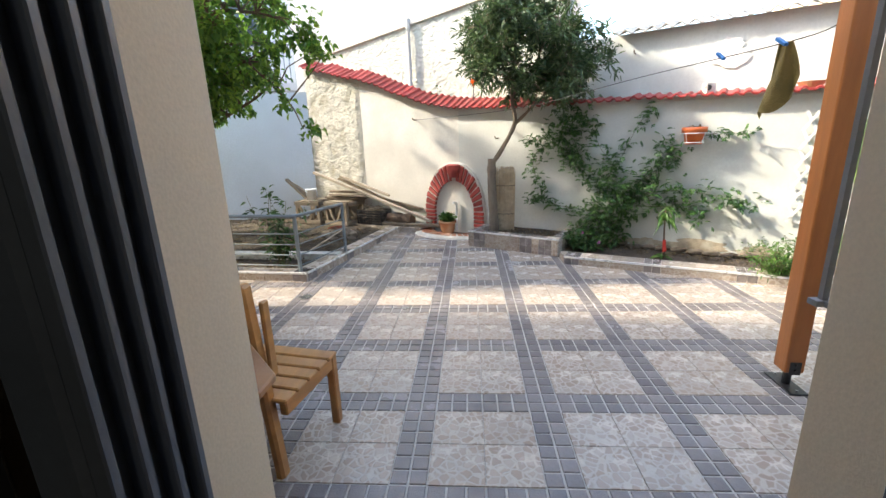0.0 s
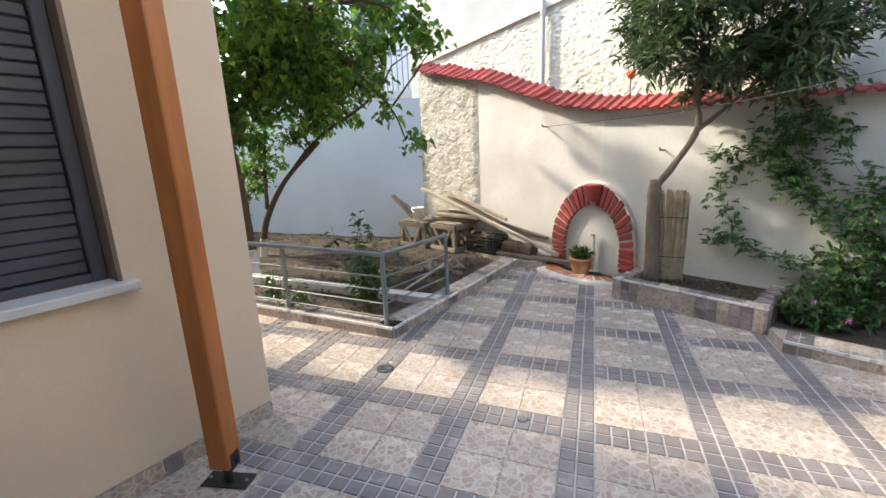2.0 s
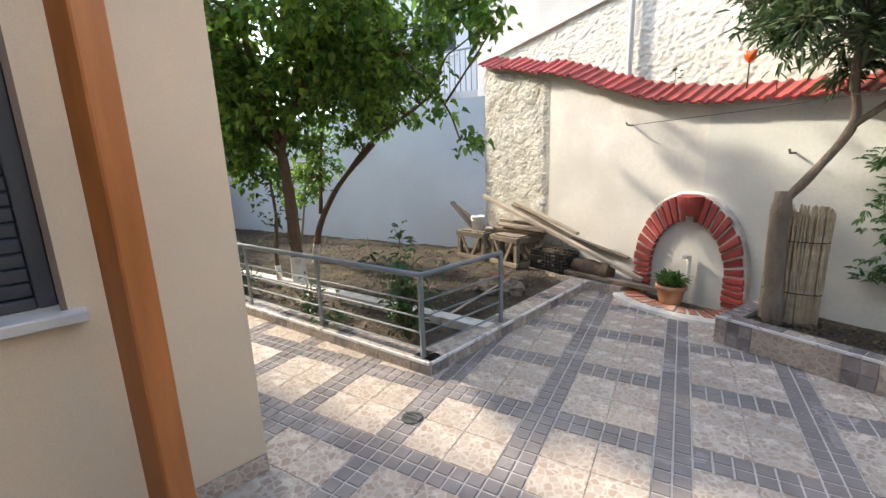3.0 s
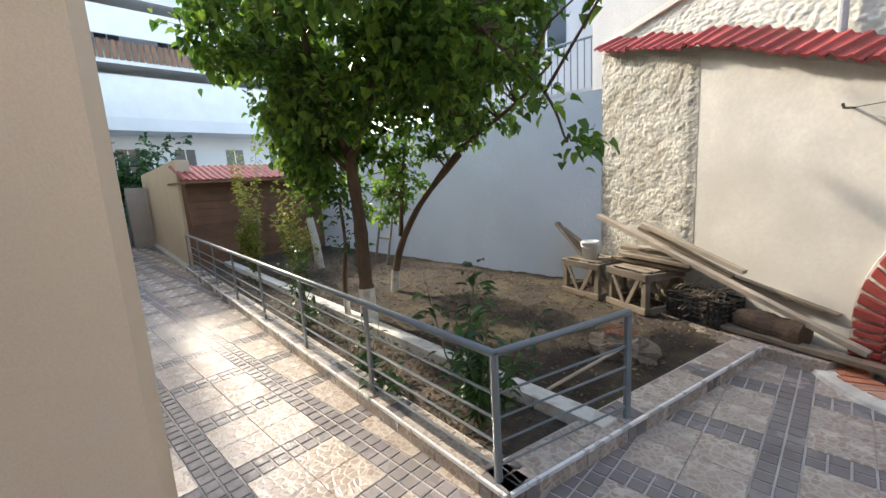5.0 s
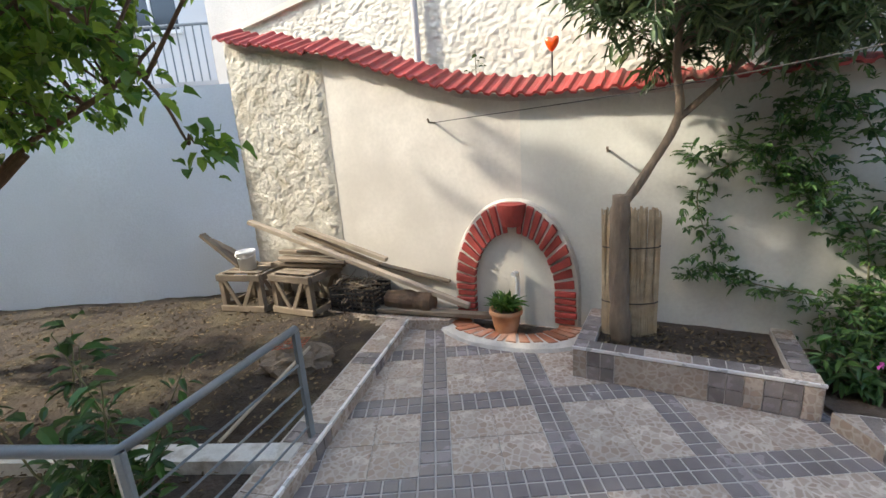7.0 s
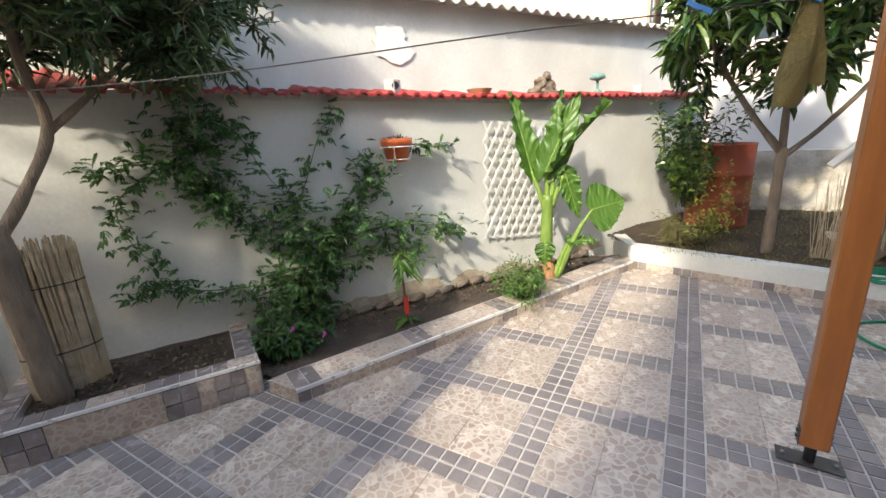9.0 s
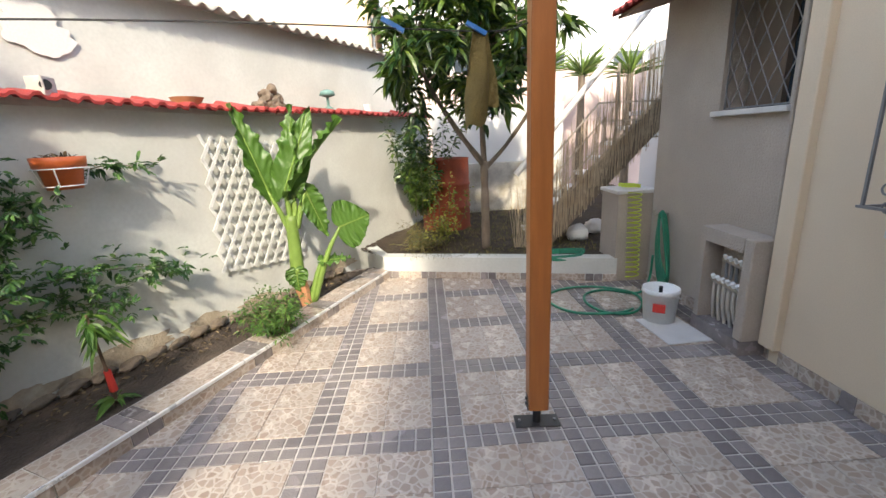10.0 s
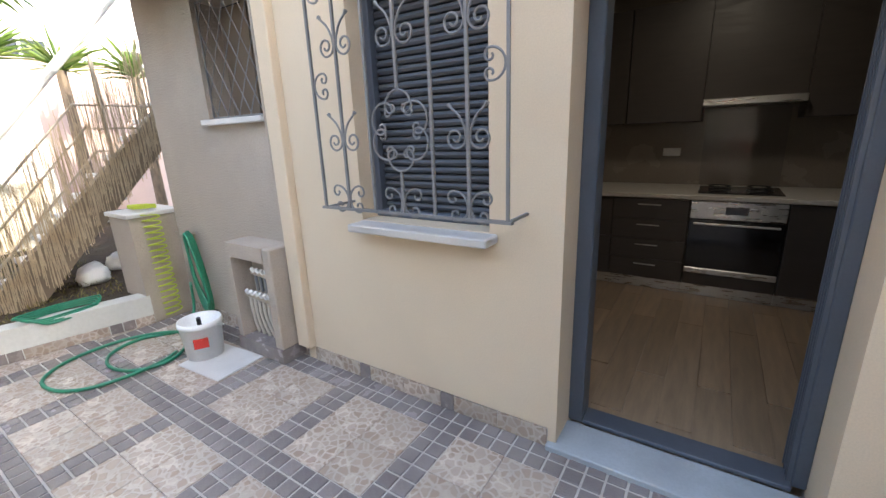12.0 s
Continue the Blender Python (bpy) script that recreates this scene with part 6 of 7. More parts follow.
# stones of the broken wall foot
for k in range(26):
    s_ = LKB + 1.3 + k * 0.17
    c = on_wall(s_, 0.03, 0.07 + rr.uniform(0, .03))
    bm = bmesh.new()
    bmesh.ops.create_icosphere(bm, subdivisions=2, radius=1)
    for v in bm.verts:
        n_ = 1 + 0.35 * noise.noise(v.co * 2 + Vector((k * 3, 0, 0)))
        v.co = c + Vector((v.co.x * 0.11 * n_, v.co.y * 0.05 * n_, v.co.z * 0.032 * n_))
    tagged(part("stone", bm, M_BARKG), "rough stone exposed at the foot of the wall", "stone", "wall foot stones")

# ---- table and chair ----
ch = thing("pine_chair", "honey-varnished pine garden chair with slatted seat", "chair", at=(-0.8, 1.8, 0))
cm = rot_about(-0.72, 1.84, -11)
def cbar(name, *a, m=None, bev=0.006):
    part(name, box(bmesh.new(), *a, m=(cm @ m if m is not None else cm), bevel=bev), M_CHAIR, ch)
for sx in (-1, 1):
    cbar("leg", sx * 0.25 - 0.022, 0.17, 0.0, sx * 0.25 + 0.022, 0.215, 0.40)
    cbar("back_post", sx * 0.19 - 0.024, -0.03, -0.48, sx * 0.19 + 0.024, 0.03, 0.48, m=Matrix.Translation((0, -0.24, 0.47)) @ Matrix.Rotation(radians(4), 4, "X"), bev=0.012)
    cbar("side_rail", sx * 0.25 - 0.02, -0.22, 0.33, sx * 0.25 + 0.02, 0.17, 0.40)
    cbar("side_board", sx * 0.225 - 0.010, -0.235, 0.52, sx * 0.225 + 0.010, -0.19, 0.86)
for k in range(5):
    y = -0.20 + k * 0.09
    cbar("seat_slat", -0.285, y - 0.04, 0.40, 0.285, y + 0.04, 0.422)
for z in (0.72, 0.84):
    cbar("back_slat", -0.166, -0.232, z - 0.045, 0.166, -0.205, z + 0.045)
cbar("front_rail", -0.25, 0.18, 0.33, 0.25, 0.21, 0.395)
tb = thing("small_table", "brown varnished wooden table with clipped corners", "table", at=(-0.75, 1.25, 0))
tm = rot_about(-0.84, 1.27, 0)
tp = [(-0.52, -0.27), (0.40, -0.27), (0.50, -0.14), (0.50, -0.03), (0.24, 0.25), (-0.50, 0.29)]
bm = prism(tp, 0.715, 0.745)
bmesh.ops.bevel(bm, geom=list(bm.edges), offset=0.006, segments=1, affect="EDGES")
bmesh.ops.transform(bm, matrix=tm, verts=bm.verts)
part("tabletop", bm, M_TABLE, tb)
for x in (-0.45, 0.30):
    for y in (-0.22, 0.10):
        part("leg", box(bmesh.new(), x - 0.025, y - 0.025, 0, x + 0.025, y + 0.025, 0.715, m=tm, bevel=0.004), M_CHAIR, tb)
part("apron", box(bmesh.new(), -0.45, 0.10, 0.63, 0.30, 0.125, 0.71, m=tm), M_CHAIR, tb)
cd_ = thing("playing_cards", "pack of printed cards lying on the table", "card pack", at=(-0.55, 1.27, 0.75))
part("pack", box(bmesh.new(), -0.05, -0.035, 0.7455, 0.05, 0.035, 0.768, m=rot_about(-0.56, 1.27, 40), bevel=0.002), M_CARD, cd_)
br = thing("orange_brush", "orange bristled brush lying on the table", "brush", at=(-0.95, 1.05, 0.76))
part("head", tube([(-1.27, 1.42, 0.765), (-1.12, 1.52, 0.768)], 0.018, 0.014, 10), M_ORANGEPL, br)
part("handle", tube([(-1.27, 1.42, 0.765), (-1.33, 1.37, 0.763)], 0.01, n=8), M_TABLE, br)

# floor drain
for x, y in ((-1.36, 3.86), (-0.30, 3.55)):
    dr = thing("floor_drain", "round slotted metal floor drain", "drain", "floor drains", at=(x, y, 0))
    r_ = 0.06 if x < -1 else 0.03
    part("rim", lathe([(r_ * 1.1, 0.0005), (r_ * 1.05, 0.004), (r_, 0.004)], (x, y, 0), 20), M_BLACKPL, dr)
    for k in range(-3, 4):
        h = math.sqrt(max(0.0001, r_ ** 2 - (k * r_ / 4) ** 2))
        part("bar", B(x + k * r_ / 4 - r_ * .06, y - h, 0.003, x + k * r_ / 4 + r_ * .06, y + h, 0.006), M_STEEL, dr)

# ---- annex corner: meter niche, bucket, hoses ----
nich = setting("niche_surround", B(2.66, HW - 0.03, 0.10, 2.74, HW + 0.16, 0.80, bevel=0.008), M_TAUPE, "taupe plastered surround of the pipe niche", "niche")
part("side", B(3.11, HW - 0.03, 0.10, 3.16, HW + 0.16, 0.80), M_TAUPE, nich)
part("top", B(2.74, HW - 0.03, 0.70, 3.11, HW + 0.16, 0.80), M_TAUPE, nich)
part("back", B(2.74, HW - 0.03, 0.10, 3.11, HW + 0.01, 0.70), M_TAUPE, nich)
part("foot", B(2.66, HW - 0.03, 0.0, 3.16, HW + 0.17, 0.10), M_DARK, nich)
mf = thing("pipe_manifold", "row of dull metal pipes and valves in the niche", "pipes", at=(2.92, HW + 0.1, 0.1))
part("manifold", tube([(2.77, HW + 0.10, 0.40), (3.07, HW + 0.10, 0.42)], 0.021, n=10), M_BRASS, mf)
part("manifold", tube([(2.80, HW + 0.08, 0.57), (3.00, HW + 0.08, 0.585)], 0.019, n=10), M_BRASS, mf)
for k in range(6):
    x = 2.79 + k * 0.05
    part("pipe", tube(smooth_path([(x, HW + 0.10, 0.41), (x + 0.004, HW + 0.095, 0.27), (x + 0.012 * (k - 2.5), HW + 0.06, 0.10)], 4), 0.0125, n=8), M_PIPE, mf, "cream insulated pipe")
    part("valve", tube([(x, HW + 0.10, 0.42), (x, HW + 0.125, 0.455)], 0.018, 0.015, n=10), M_WHITEPL, mf, "white valve cap")
for k in range(4):
    x = 2.82 + k * 0.05
    part("pipe", tube([(x, HW + 0.08, 0.575), (x, HW + 0.075, 0.45)], 0.010, n=8), M_IRON, mf)
    part("valve", tube([(x, HW + 0.08, 0.585), (x, HW + 0.105, 0.62)], 0.016, 0.013, n=10), M_WHITEPL, mf, "white valve cap")
part("elbow", tube(smooth_path([(2.80, HW + 0.08, 0.575), (2.785, HW + 0.07, 0.63), (2.785, HW + 0.02, 0.66)], 4), 0.011, n=8), M_BRASS, mf)
dp = thing("wall_conduit", "thin taupe conduit running down the wall", "pipe", at=(2.70, HW, 0.8))
part("conduit", tube([(2.68, HW + 0.015, 0.80), (2.70, HW + 0.012, 1.5), (2.70, HW + 0.012, 2.7)], 0.012, n=8), M_TAUPE, dp)
bkt = bucket(3.28, 1.06, 0.012, 0.135, 0.27, "white plastic bucket with a red label on a marble slab")
part("label", B(-0.045, 0.118, 0.10, 0.045, 0.1345, 0.17, m=Matrix.Translation((3.28, 1.06, 0.012)) @ Matrix.Rotation(radians(58), 4, "Z"), bevel=0.003), M_REDCL, bkt, "red printed label")
part("stick", tube([(3.28, 1.06, 0.08), (3.25, 1.08, 0.30)], 0.015, n=8), M_BLACKPL, bkt)
ms = thing("marble_slab", "grey marble slab lying on the floor tiles", "slab", at=(3.09, 1.06, 0))
part("slab", box(bmesh.new(), -0.22, -0.17, 0.001, 0.22, 0.17, 0.011, m=rot_about(3.09, 1.06, 4), bevel=0.003), M_MARBLE, ms)
hs = thing("garden_hose", "green garden hose looped on the floor and hung on the wall", "hose", at=(3.7, 1.3, 0))
part("floor_loop", tube(smooth_path([(3.93, 0.78, 0.35), (3.93, 0.80, 0.10), (3.84, 0.95, 0.015), (3.97, 1.20, 0.013), (3.90, 1.42, 0.013), (3.68, 1.50, 0.013), (3.46, 1.42, 0.013), (3.40, 1.22, 0.02), (3.56, 1.05, 0.034), (3.80, 1.02, 0.036), (4.02, 1.2, 0.02), (4.09, 1.42, 0.013), (4.04, 1.65, 0.013), (3.89, 1.80, 0.013), (3.67, 1.80, 0.013), (3.50, 1.68, 0.013), (3.42, 1.50, 0.022), (3.44, 1.28, 0.013), (3.50, 1.16, 0.013)], 6), 0.0115, n=8), M_GREENH, hs, smooth=True)
for k in range(5):
    dx = 0.05 * k
    y0 = 0.722 + 0.014 * k
    part("hung_loop", tube(smooth_path([(3.93 - dx * 0.3, y0, 0.77), (3.98 - dx * 0.5, y0, 0.70), (3.99 - dx * 0.8, y0, 0.40), (3.90 - dx * 0.9, y0, 0.10 + 0.03 * k), (3.76 - dx * 0.4, y0, 0.14 + 0.025 * k), (3.78 - dx * 0.25, y0, 0.42), (3.86 - dx * 0.2, y0, 0.70), (3.93 - dx * 0.3, y0, 0.77)], 6), 0.0115, n=8), M_GREENH, hs, smooth=True)
part("hook", tube([(3.92, HW - 0.04, 0.745), (3.92, 0.80, 0.745), (3.92, 0.81, 0.79)], 0.008, n=6), M_BRASS, hs)
h2 = thing("green_hose_coil", "coil of thin green hose on the low wall", "hose", at=(4.4, 1.45, 0.25))
for k in range(4):
    part("coil", tube(smooth_path([(4.42 + 0.07 * math.cos(a) + 0.01 * k, 1.50 + (0.20 + 0.02 * k) * math.sin(a), 0.262 + 0.012 * k - 0.04 * (math.cos(a) < -0.5)) for a in (2 * math.pi * i / 12 for i in range(13))], 3), 0.008, n=6), M_GREENH, h2, smooth=True)
sp = thing("spiral_hose", "yellow-green spiral hose hanging down the pier", "hose", at=(4.2, 0.9, 0.5))
part("spiral", tube([(4.19 + 0.035 * math.cos(a) - 0.05 * (1 - k / 300), 0.86 + 0.065 * math.sin(a), 0.06 + 0.86 * k / 300) for k, a in ((k, k * 0.36) for k in range(301))], 0.006, n=5), M_YELLH, sp, smooth=True)
part("bundle", tube([(4.36 + 0.09 * math.cos(a), 0.84 + 0.07 * math.sin(a * 1.05), 0.955 + 0.03 * (k % 20) / 20) for k, a in ((k, k * 0.5) for k in range(90))], 0.006, n=5), M_YELLH, sp, smooth=True)

# ---- staircase with reed screen ----
SX = 4.92
stair = thing("outdoor_stair", "concrete outdoor stair with a reed screened handrail", "stairs", kind="structure", at=(SX, 1.2, 0.2))
slope = 1.02
def sz(y, off=0.0):
    return 0.24 + (1.62 - y) * slope + off
bm = bmesh.new()
vs = [bm.verts.new((x, y, z)) for x in (SX, SX + 0.10) for y, z in ((1.72, 0.15), (1.55, 0.15), (-1.1, sz(-1.1, -0.1)), (-1.1, sz(-1.1, 0.20)), (1.72, 0.38))]
for f in ((0, 1, 2, 3, 4), (9, 8, 7, 6, 5), (0, 5, 6, 1), (1, 6, 7, 2), (2, 7, 8, 3), (3, 8, 9, 4), (4, 9, 5, 0)):
    bm.faces.new([vs[i] for i in f])
bmesh.ops.recalc_face_normals(bm, faces=bm.faces)
part("stringer", bm, M_OLDWOOD, stair, "stained concrete stringer")
for k in range(14):
    y = 1.60 - k * 0.178
    z = 0.30 + k * 0.18
    part("step", B(SX + 0.10, y - 0.20, z - 0.05, SX + 0.95, y, z, bevel=0.006), M_MARBLE, stair)
part("top_rail", tube([(SX + 0.02, 1.87, 1.08), (SX + 0.02, -1.0, 4.44)], 0.035, n=12), M_WHITELAT, stair, "cream round handrail")
for o in (0.38, 0.60, 0.82):
    part("bar", tube([(SX + 0.02, 1.72, sz(1.72) + o), (SX + 0.02, 0.95 - 0.2 * (0.82 - o), sz(0.95 - 0.2 * (0.82 - o)) + o * 1.08), (SX + 0.02, -0.3, sz(0.95 - 0.2 * (0.82 - o)) + o * 1.08)], 0.011, n=6), M_BRASS, stair)
for y in (1.70, 0.75, -0.2):
    part("post", tube([(SX + 0.02, y, sz(y) - 0.05), (SX + 0.02, y, sz(y) + 1.08)], 0.018, n=8), M_BRASS, stair)
reeds = bmesh.new()
rr = random.Random(80)
for k in range(400):
    y = 1.90 - k * 0.0068
    z0 = sz(y) + rr.uniform(-0.20, 0.10)
    z1 = min(sz(y) + rr.uniform(0.60, 0.98), 1.08 + (1.87 - y) * 1.17 - 0.06)
    tube([(SX - 0.012 + rr.uniform(-.014, .010), y, max(0.22, z0)), (SX - 0.012 + rr.uniform(-.014, .010), y + rr.uniform(-.06, .06), z1)], 0.0038, 0.0026, 4, reeds, cap=False)
tagged(part("reed_screen", reeds, M_REED, stair), "thin dry reeds tied to the handrail", kind="stuff")
setting("landing_wall", B(5.0, -1.6, 0.0, 8.5, -1.4, 3.0), M_BLDW, "white wall beside the stair", "wall")

# oil drum
dm = thing("oil_drum", "rust-red steel drum among the shrubs", "drum", at=(6.1, 2.62, 0.28))
part("drum", lathe([(0.33, 0), (0.345, 0.01), (0.335, 0.03), (0.335, 0.29), (0.35, 0.31), (0.335, 0.33), (0.335, 0.60), (0.35, 0.62), (0.335, 0.64), (0.335, 0.95), (0.345, 0.97), (0.32, 0.97), (0.31, 0.93)], (6.1, 2.62, 0.28), 32), M_RUST, dm, smooth=True)

# ---- clothesline and towel ----
cl = thing("clothesline", "thin dark clothesline across the patio", "clothesline", at=(2, 2.6, 2))
part("cord", tube(smooth_path([on_wall(2.35, 0.03, 1.80), (0.85, 5.3, 1.80), (1.62, 3.5, 1.88), (2.05, 2.62, 1.92), (2.16, 2.42, 1.97)], 5), 0.003, n=5), M_ROPE, cl)
tw = thing("olive_towel", "crumpled olive cloth pegged on the line", "cloth", at=(2.03, 2.64, 1.9))
def cloth(s_, t_):
    a = s_ * 2 - 1
    wdt = 0.035 + 0.05 * min(1, t_ * 1.6)
    z = 1.92 - 0.27 * t_ - 0.13 * t_ * (1 - s_) + 0.02 * math.sin(11 * s_) * t_
    return (2.03 + 0.03 * math.sin(7 * s_ + 3 * t_) * (0.3 + t_) + a * wdt * 0.42, 2.64 - a * wdt * 0.9 + 0.012 * math.sin(9 * s_), z)
o = sheet("fabric", M_STRAW, 20, 24, cloth)
o.parent = tw
o.matrix_parent_inverse = tw.matrix_basis.inverted()
for p in ((2.02, 2.66, 1.925), (1.88, 2.98, 1.915)):
    pg = thing("clothes_peg", "blue plastic clothes peg on the line", "peg", "clothes pegs", at=p)
    for sx in (-1, 1):
        part("jaw", box(bmesh.new(), -0.004, -0.045, -0.008, 0.004, 0.045, 0.008, m=Matrix.Translation(p) @ Matrix.Rotation(radians(30), 4, "X") @ Matrix.Translation((sx * 0.006, 0, 0))), M_BLUEPL, pg)

# ---- ornaments on the coping ----
def on_cop(s_, out=-0.06):
    return on_wall(s_, out, top_at(s_) + 0.12)
p = on_cop(3.35, -0.05)
ht = thing("heart_ornament", "orange heart ornament on a wire stem", "ornament", at=p)
part("stem", tube([p, p + Vector((0, 0, 0.24))], 0.006, n=6), M_ROPE, ht)
bm = bmesh.new()
bmesh.ops.create_uvsphere(bm, u_segments=20, v_segments=12, radius=1)
for v in bm.verts:
    x, y, z = v.co
    v.co = p + Vector((0, 0, 0.29)) + Vector((DKB.x * x * 0.052, DKB.y * x * 0.052, 0.05 * z + 0.035 * abs(x) - 0.02)) + Vector((NKB.x, NKB.y, 0)) * y * 0.03
part("heart", bm, M_ORANGEF, ht, smooth=True)
for s_, nm, lb in ((5.8, "meter_box", "small white box with a round hole"),):
    q = on_cop(LKB + 3.28, -0.02)
    t = thing("vent_block", "small white block on the coping, its round hole drawn as a black disc", "block", at=q)
    part("block", box(bmesh.new(), -0.05, -0.05, -0.06, 0.05, 0.05, 0.05, m=Matrix.Translation(q), bevel=0.006), M_CEMENT, t)
    # nothing is cut out: a black disc paints the dark inside of the hole
    part("hole", tube([q + Vector((NBC.x, NBC.y, 0)) * 0.045, q + Vector((NBC.x, NBC.y, 0)) * 0.062], 0.03, n=14), M_BLACKPL, t)
q = on_cop(LKB + 4.15, -0.02)
t = thing("clay_dish", "shallow terracotta dish on the coping", "dish", at=q)
part("dish", lathe([(0.08, -0.06), (0.12, 0.0), (0.115, 0.0), (0.07, -0.04)], q, 20), M_TERRA, t)
q = on_cop(LKB + 4.95, -0.04)
t = thing("rock_pile", "small pile of pitted pale stones on the coping", "rocks", at=q)
for k, (dx, dz, r_) in enumerate(((-.1, -.04, .07), (.02, -.03, .08), (.12, -.05, .06), (-.03, .06, .06), (.05, .13, .045), (.1, .04, .05))):
    bm = bmesh.new()
    bmesh.ops.create_icosphere(bm, subdivisions=3, radius=r_)
    for v in bm.verts:
        v.co = v.co * (1 + 0.5 * noise.noise(v.co * 22 + Vector((k, 0, 0)))) + q + Vector((DBC.x * dx, DBC.y * dx, dz))
    part("stone", bm, M_BARKG, t)
q = on_cop(LKB + 5.75, -0.04)
t = thing("mushroom_ornament", "faded green mushroom ornament on the coping", "ornament", at=q)
part("foot", lathe([(0.06, -0.07), (0.05, -0.02), (0.015, 0.0), (0.015, 0.10)], q, 14), M_GREENPL, t)
part("cap", lathe([(0.02, 0.09), (0.085, 0.11), (0.075, 0.15), (0.02, 0.17)], q, 18), M_GREENPL, t, smooth=True)
q = on_cop(LKB + 6.45, -0.04)
t = thing("white_cup", "white plastic cup on the coping", "cup", at=q)
part("cup", lathe([(0.035, -0.06), (0.05, 0.05), (0.045, 0.05), (0.03, -0.05)], q, 16), M_WHITEPL, t)
p = on_wall(2.75, 0.0, top_at(2.75) + 0.15)
t = thing("coping_seedling", "thin seedling growing out of the coping", "plant", at=p)
part("stem", tube([p, p + Vector((0.0, 0, 0.22))], 0.004, n=4), M_TWIG, t)
leaves("foliage", L_SHRUB, [(p + Vector((rr.gauss(0, .03), rr.gauss(0, .03), 0.05 + 0.18 * rr.random())), (rr.gauss(0, 1), rr.gauss(0, 1), .2)) for _ in range(12)], 0.05, 0.03, t)
# pegs in the wall, plaster patch, drain pipe
for s_, z in ((3.78, 1.47), (2.35, 1.80), (LKB + 2.45, 2.42)):
    p = on_wall(s_, 0.0 if z < 2 else -0.3, z)
    n_ = Vector((NBC.x, NBC.y, 0))
    t = thing("wall_peg", "rusty iron peg sticking out of the wall", "peg", "wall pegs", at=p)
    part("pin", tube([p - n_ * 0.02, p + n_ * 0.10, p + n_ * 0.12 + Vector((0, 0, .03))], 0.009, n=6), M_BARKG, t)
pp = thing("drain_pipe", "grey plastic downpipe on the rough wall", "pipe", at=on_wall(2.12, -0.25, 2.3))
part("pipe", tube([on_wall(2.12, -0.24, top_at(2.12) + 0.12), on_wall(2.12, -0.24, 3.36)], 0.03, n=10), M_CONC, pp)
part("socket", tube([on_wall(2.12, -0.24, 3.2), on_wall(2.12, -0.24, 3.36)], 0.038, n=10), M_CONC, pp)


def wall_patch(name, s_, out, z, rs, rz, thick, seed, material, label):
    """A flat irregular patch on the boundary wall."""
    bm = bmesh.new()
    rim_ = []
    for k in range(44):
        a = 2 * math.pi * k / 44
        r_ = 1 + 0.55 * noise.noise(Vector((math.cos(a) * 1.2, math.sin(a) * 1.2, seed))) + 0.28 * noise.noise(Vector((math.cos(a) * 4, math.sin(a) * 4, seed - 3)))
        rim_.append(bm.verts.new(on_wall(s_ + rs * r_ * math.cos(a), out, z + rz * r_ * math.sin(a))))
    bm.faces.new(rim_)
    e = bmesh.ops.extrude_face_region(bm, geom=list(bm.faces))
    bmesh.ops.translate(bm, vec=(NBC.x * thick, NBC.y * thick, 0), verts=[v for v in e["geom"] if isinstance(v, bmesh.types.BMVert)])
    bmesh.ops.recalc_face_normals(bm, faces=bm.faces)
    return setting(name, bm, material, label, "patch")


wall_patch("plaster_patch", LKB + 3.42, -0.283, 2.30, 0.19, 0.15, 0.008, 5.0, M_INNER, "white patch of fresh plaster on the shed wall")
for k, (s_, z, rs, rz) in enumerate(((2.75, 0.13, 0.24, 0.06), (3.35, 0.14, 0.30, 0.07), (3.95, 0.13, 0.22, 0.06), (4.45, 0.12, 0.25, 0.05), (5.55, 0.14, 0.28, 0.06))):
    wall_patch("plaster_scar", LKB + s_, -0.002, z, rs, rz, 0.006, 11.0 + k * 3.7, M_SCAR, "brown bare render where the plaster has peeled")
# corrugated roof edge on the shed wall
def corr(a_, b_):
    s_ = LKB + 2.2 + 5.9 * a_
    p = on_wall(s_, -0.14 - 0.9 * b_, 2.66 + 0.022 * math.sin(s_ * 2 * math.pi / 0.145) + 0.22 * b_)
    return p
o = sheet("corrugated_roof", M_CORR, 330, 6, corr)
sol = o.modifiers.new("thickness", "SOLIDIFY")
sol.thickness = 0.012
tagged(o, "grey corrugated fibre-cement roof edge", "roof", kind="structure")

# small potted stick plant with a red tie
p = Vector((2.52, 4.84, 0.06))
t = thing("sapling", "thin sapling with drooping leaves and a red tie", "plant", at=p)
part("stem", tube(smooth_path([p, p + Vector((-0.02, 0, 0.3)), p + Vector((-0.02, 0.02, 0.58))]), 0.012, 0.007, 6), M_BARK, t)
part("tie", tube([p + Vector((0, 0, 0.08)), p + Vector((-0.01, 0, 0.22))], 0.022, 0.018, 8), M_REDCL, t, "red cloth tie")
leaves("foliage", L_BUSH, [(p + Vector((-0.02 + rr.gauss(0, .02), rr.gauss(0, .02), 0.42 + 0.2 * rr.random())), (rr.gauss(0, .6), rr.gauss(0, .6), -0.4)) for _ in range(26)] + [(p + Vector((0, 0, .02)), (rr.gauss(0, 1), rr.gauss(0, 1), .3)) for _ in range(10)], 0.15, 0.04, t, droop=0.5)

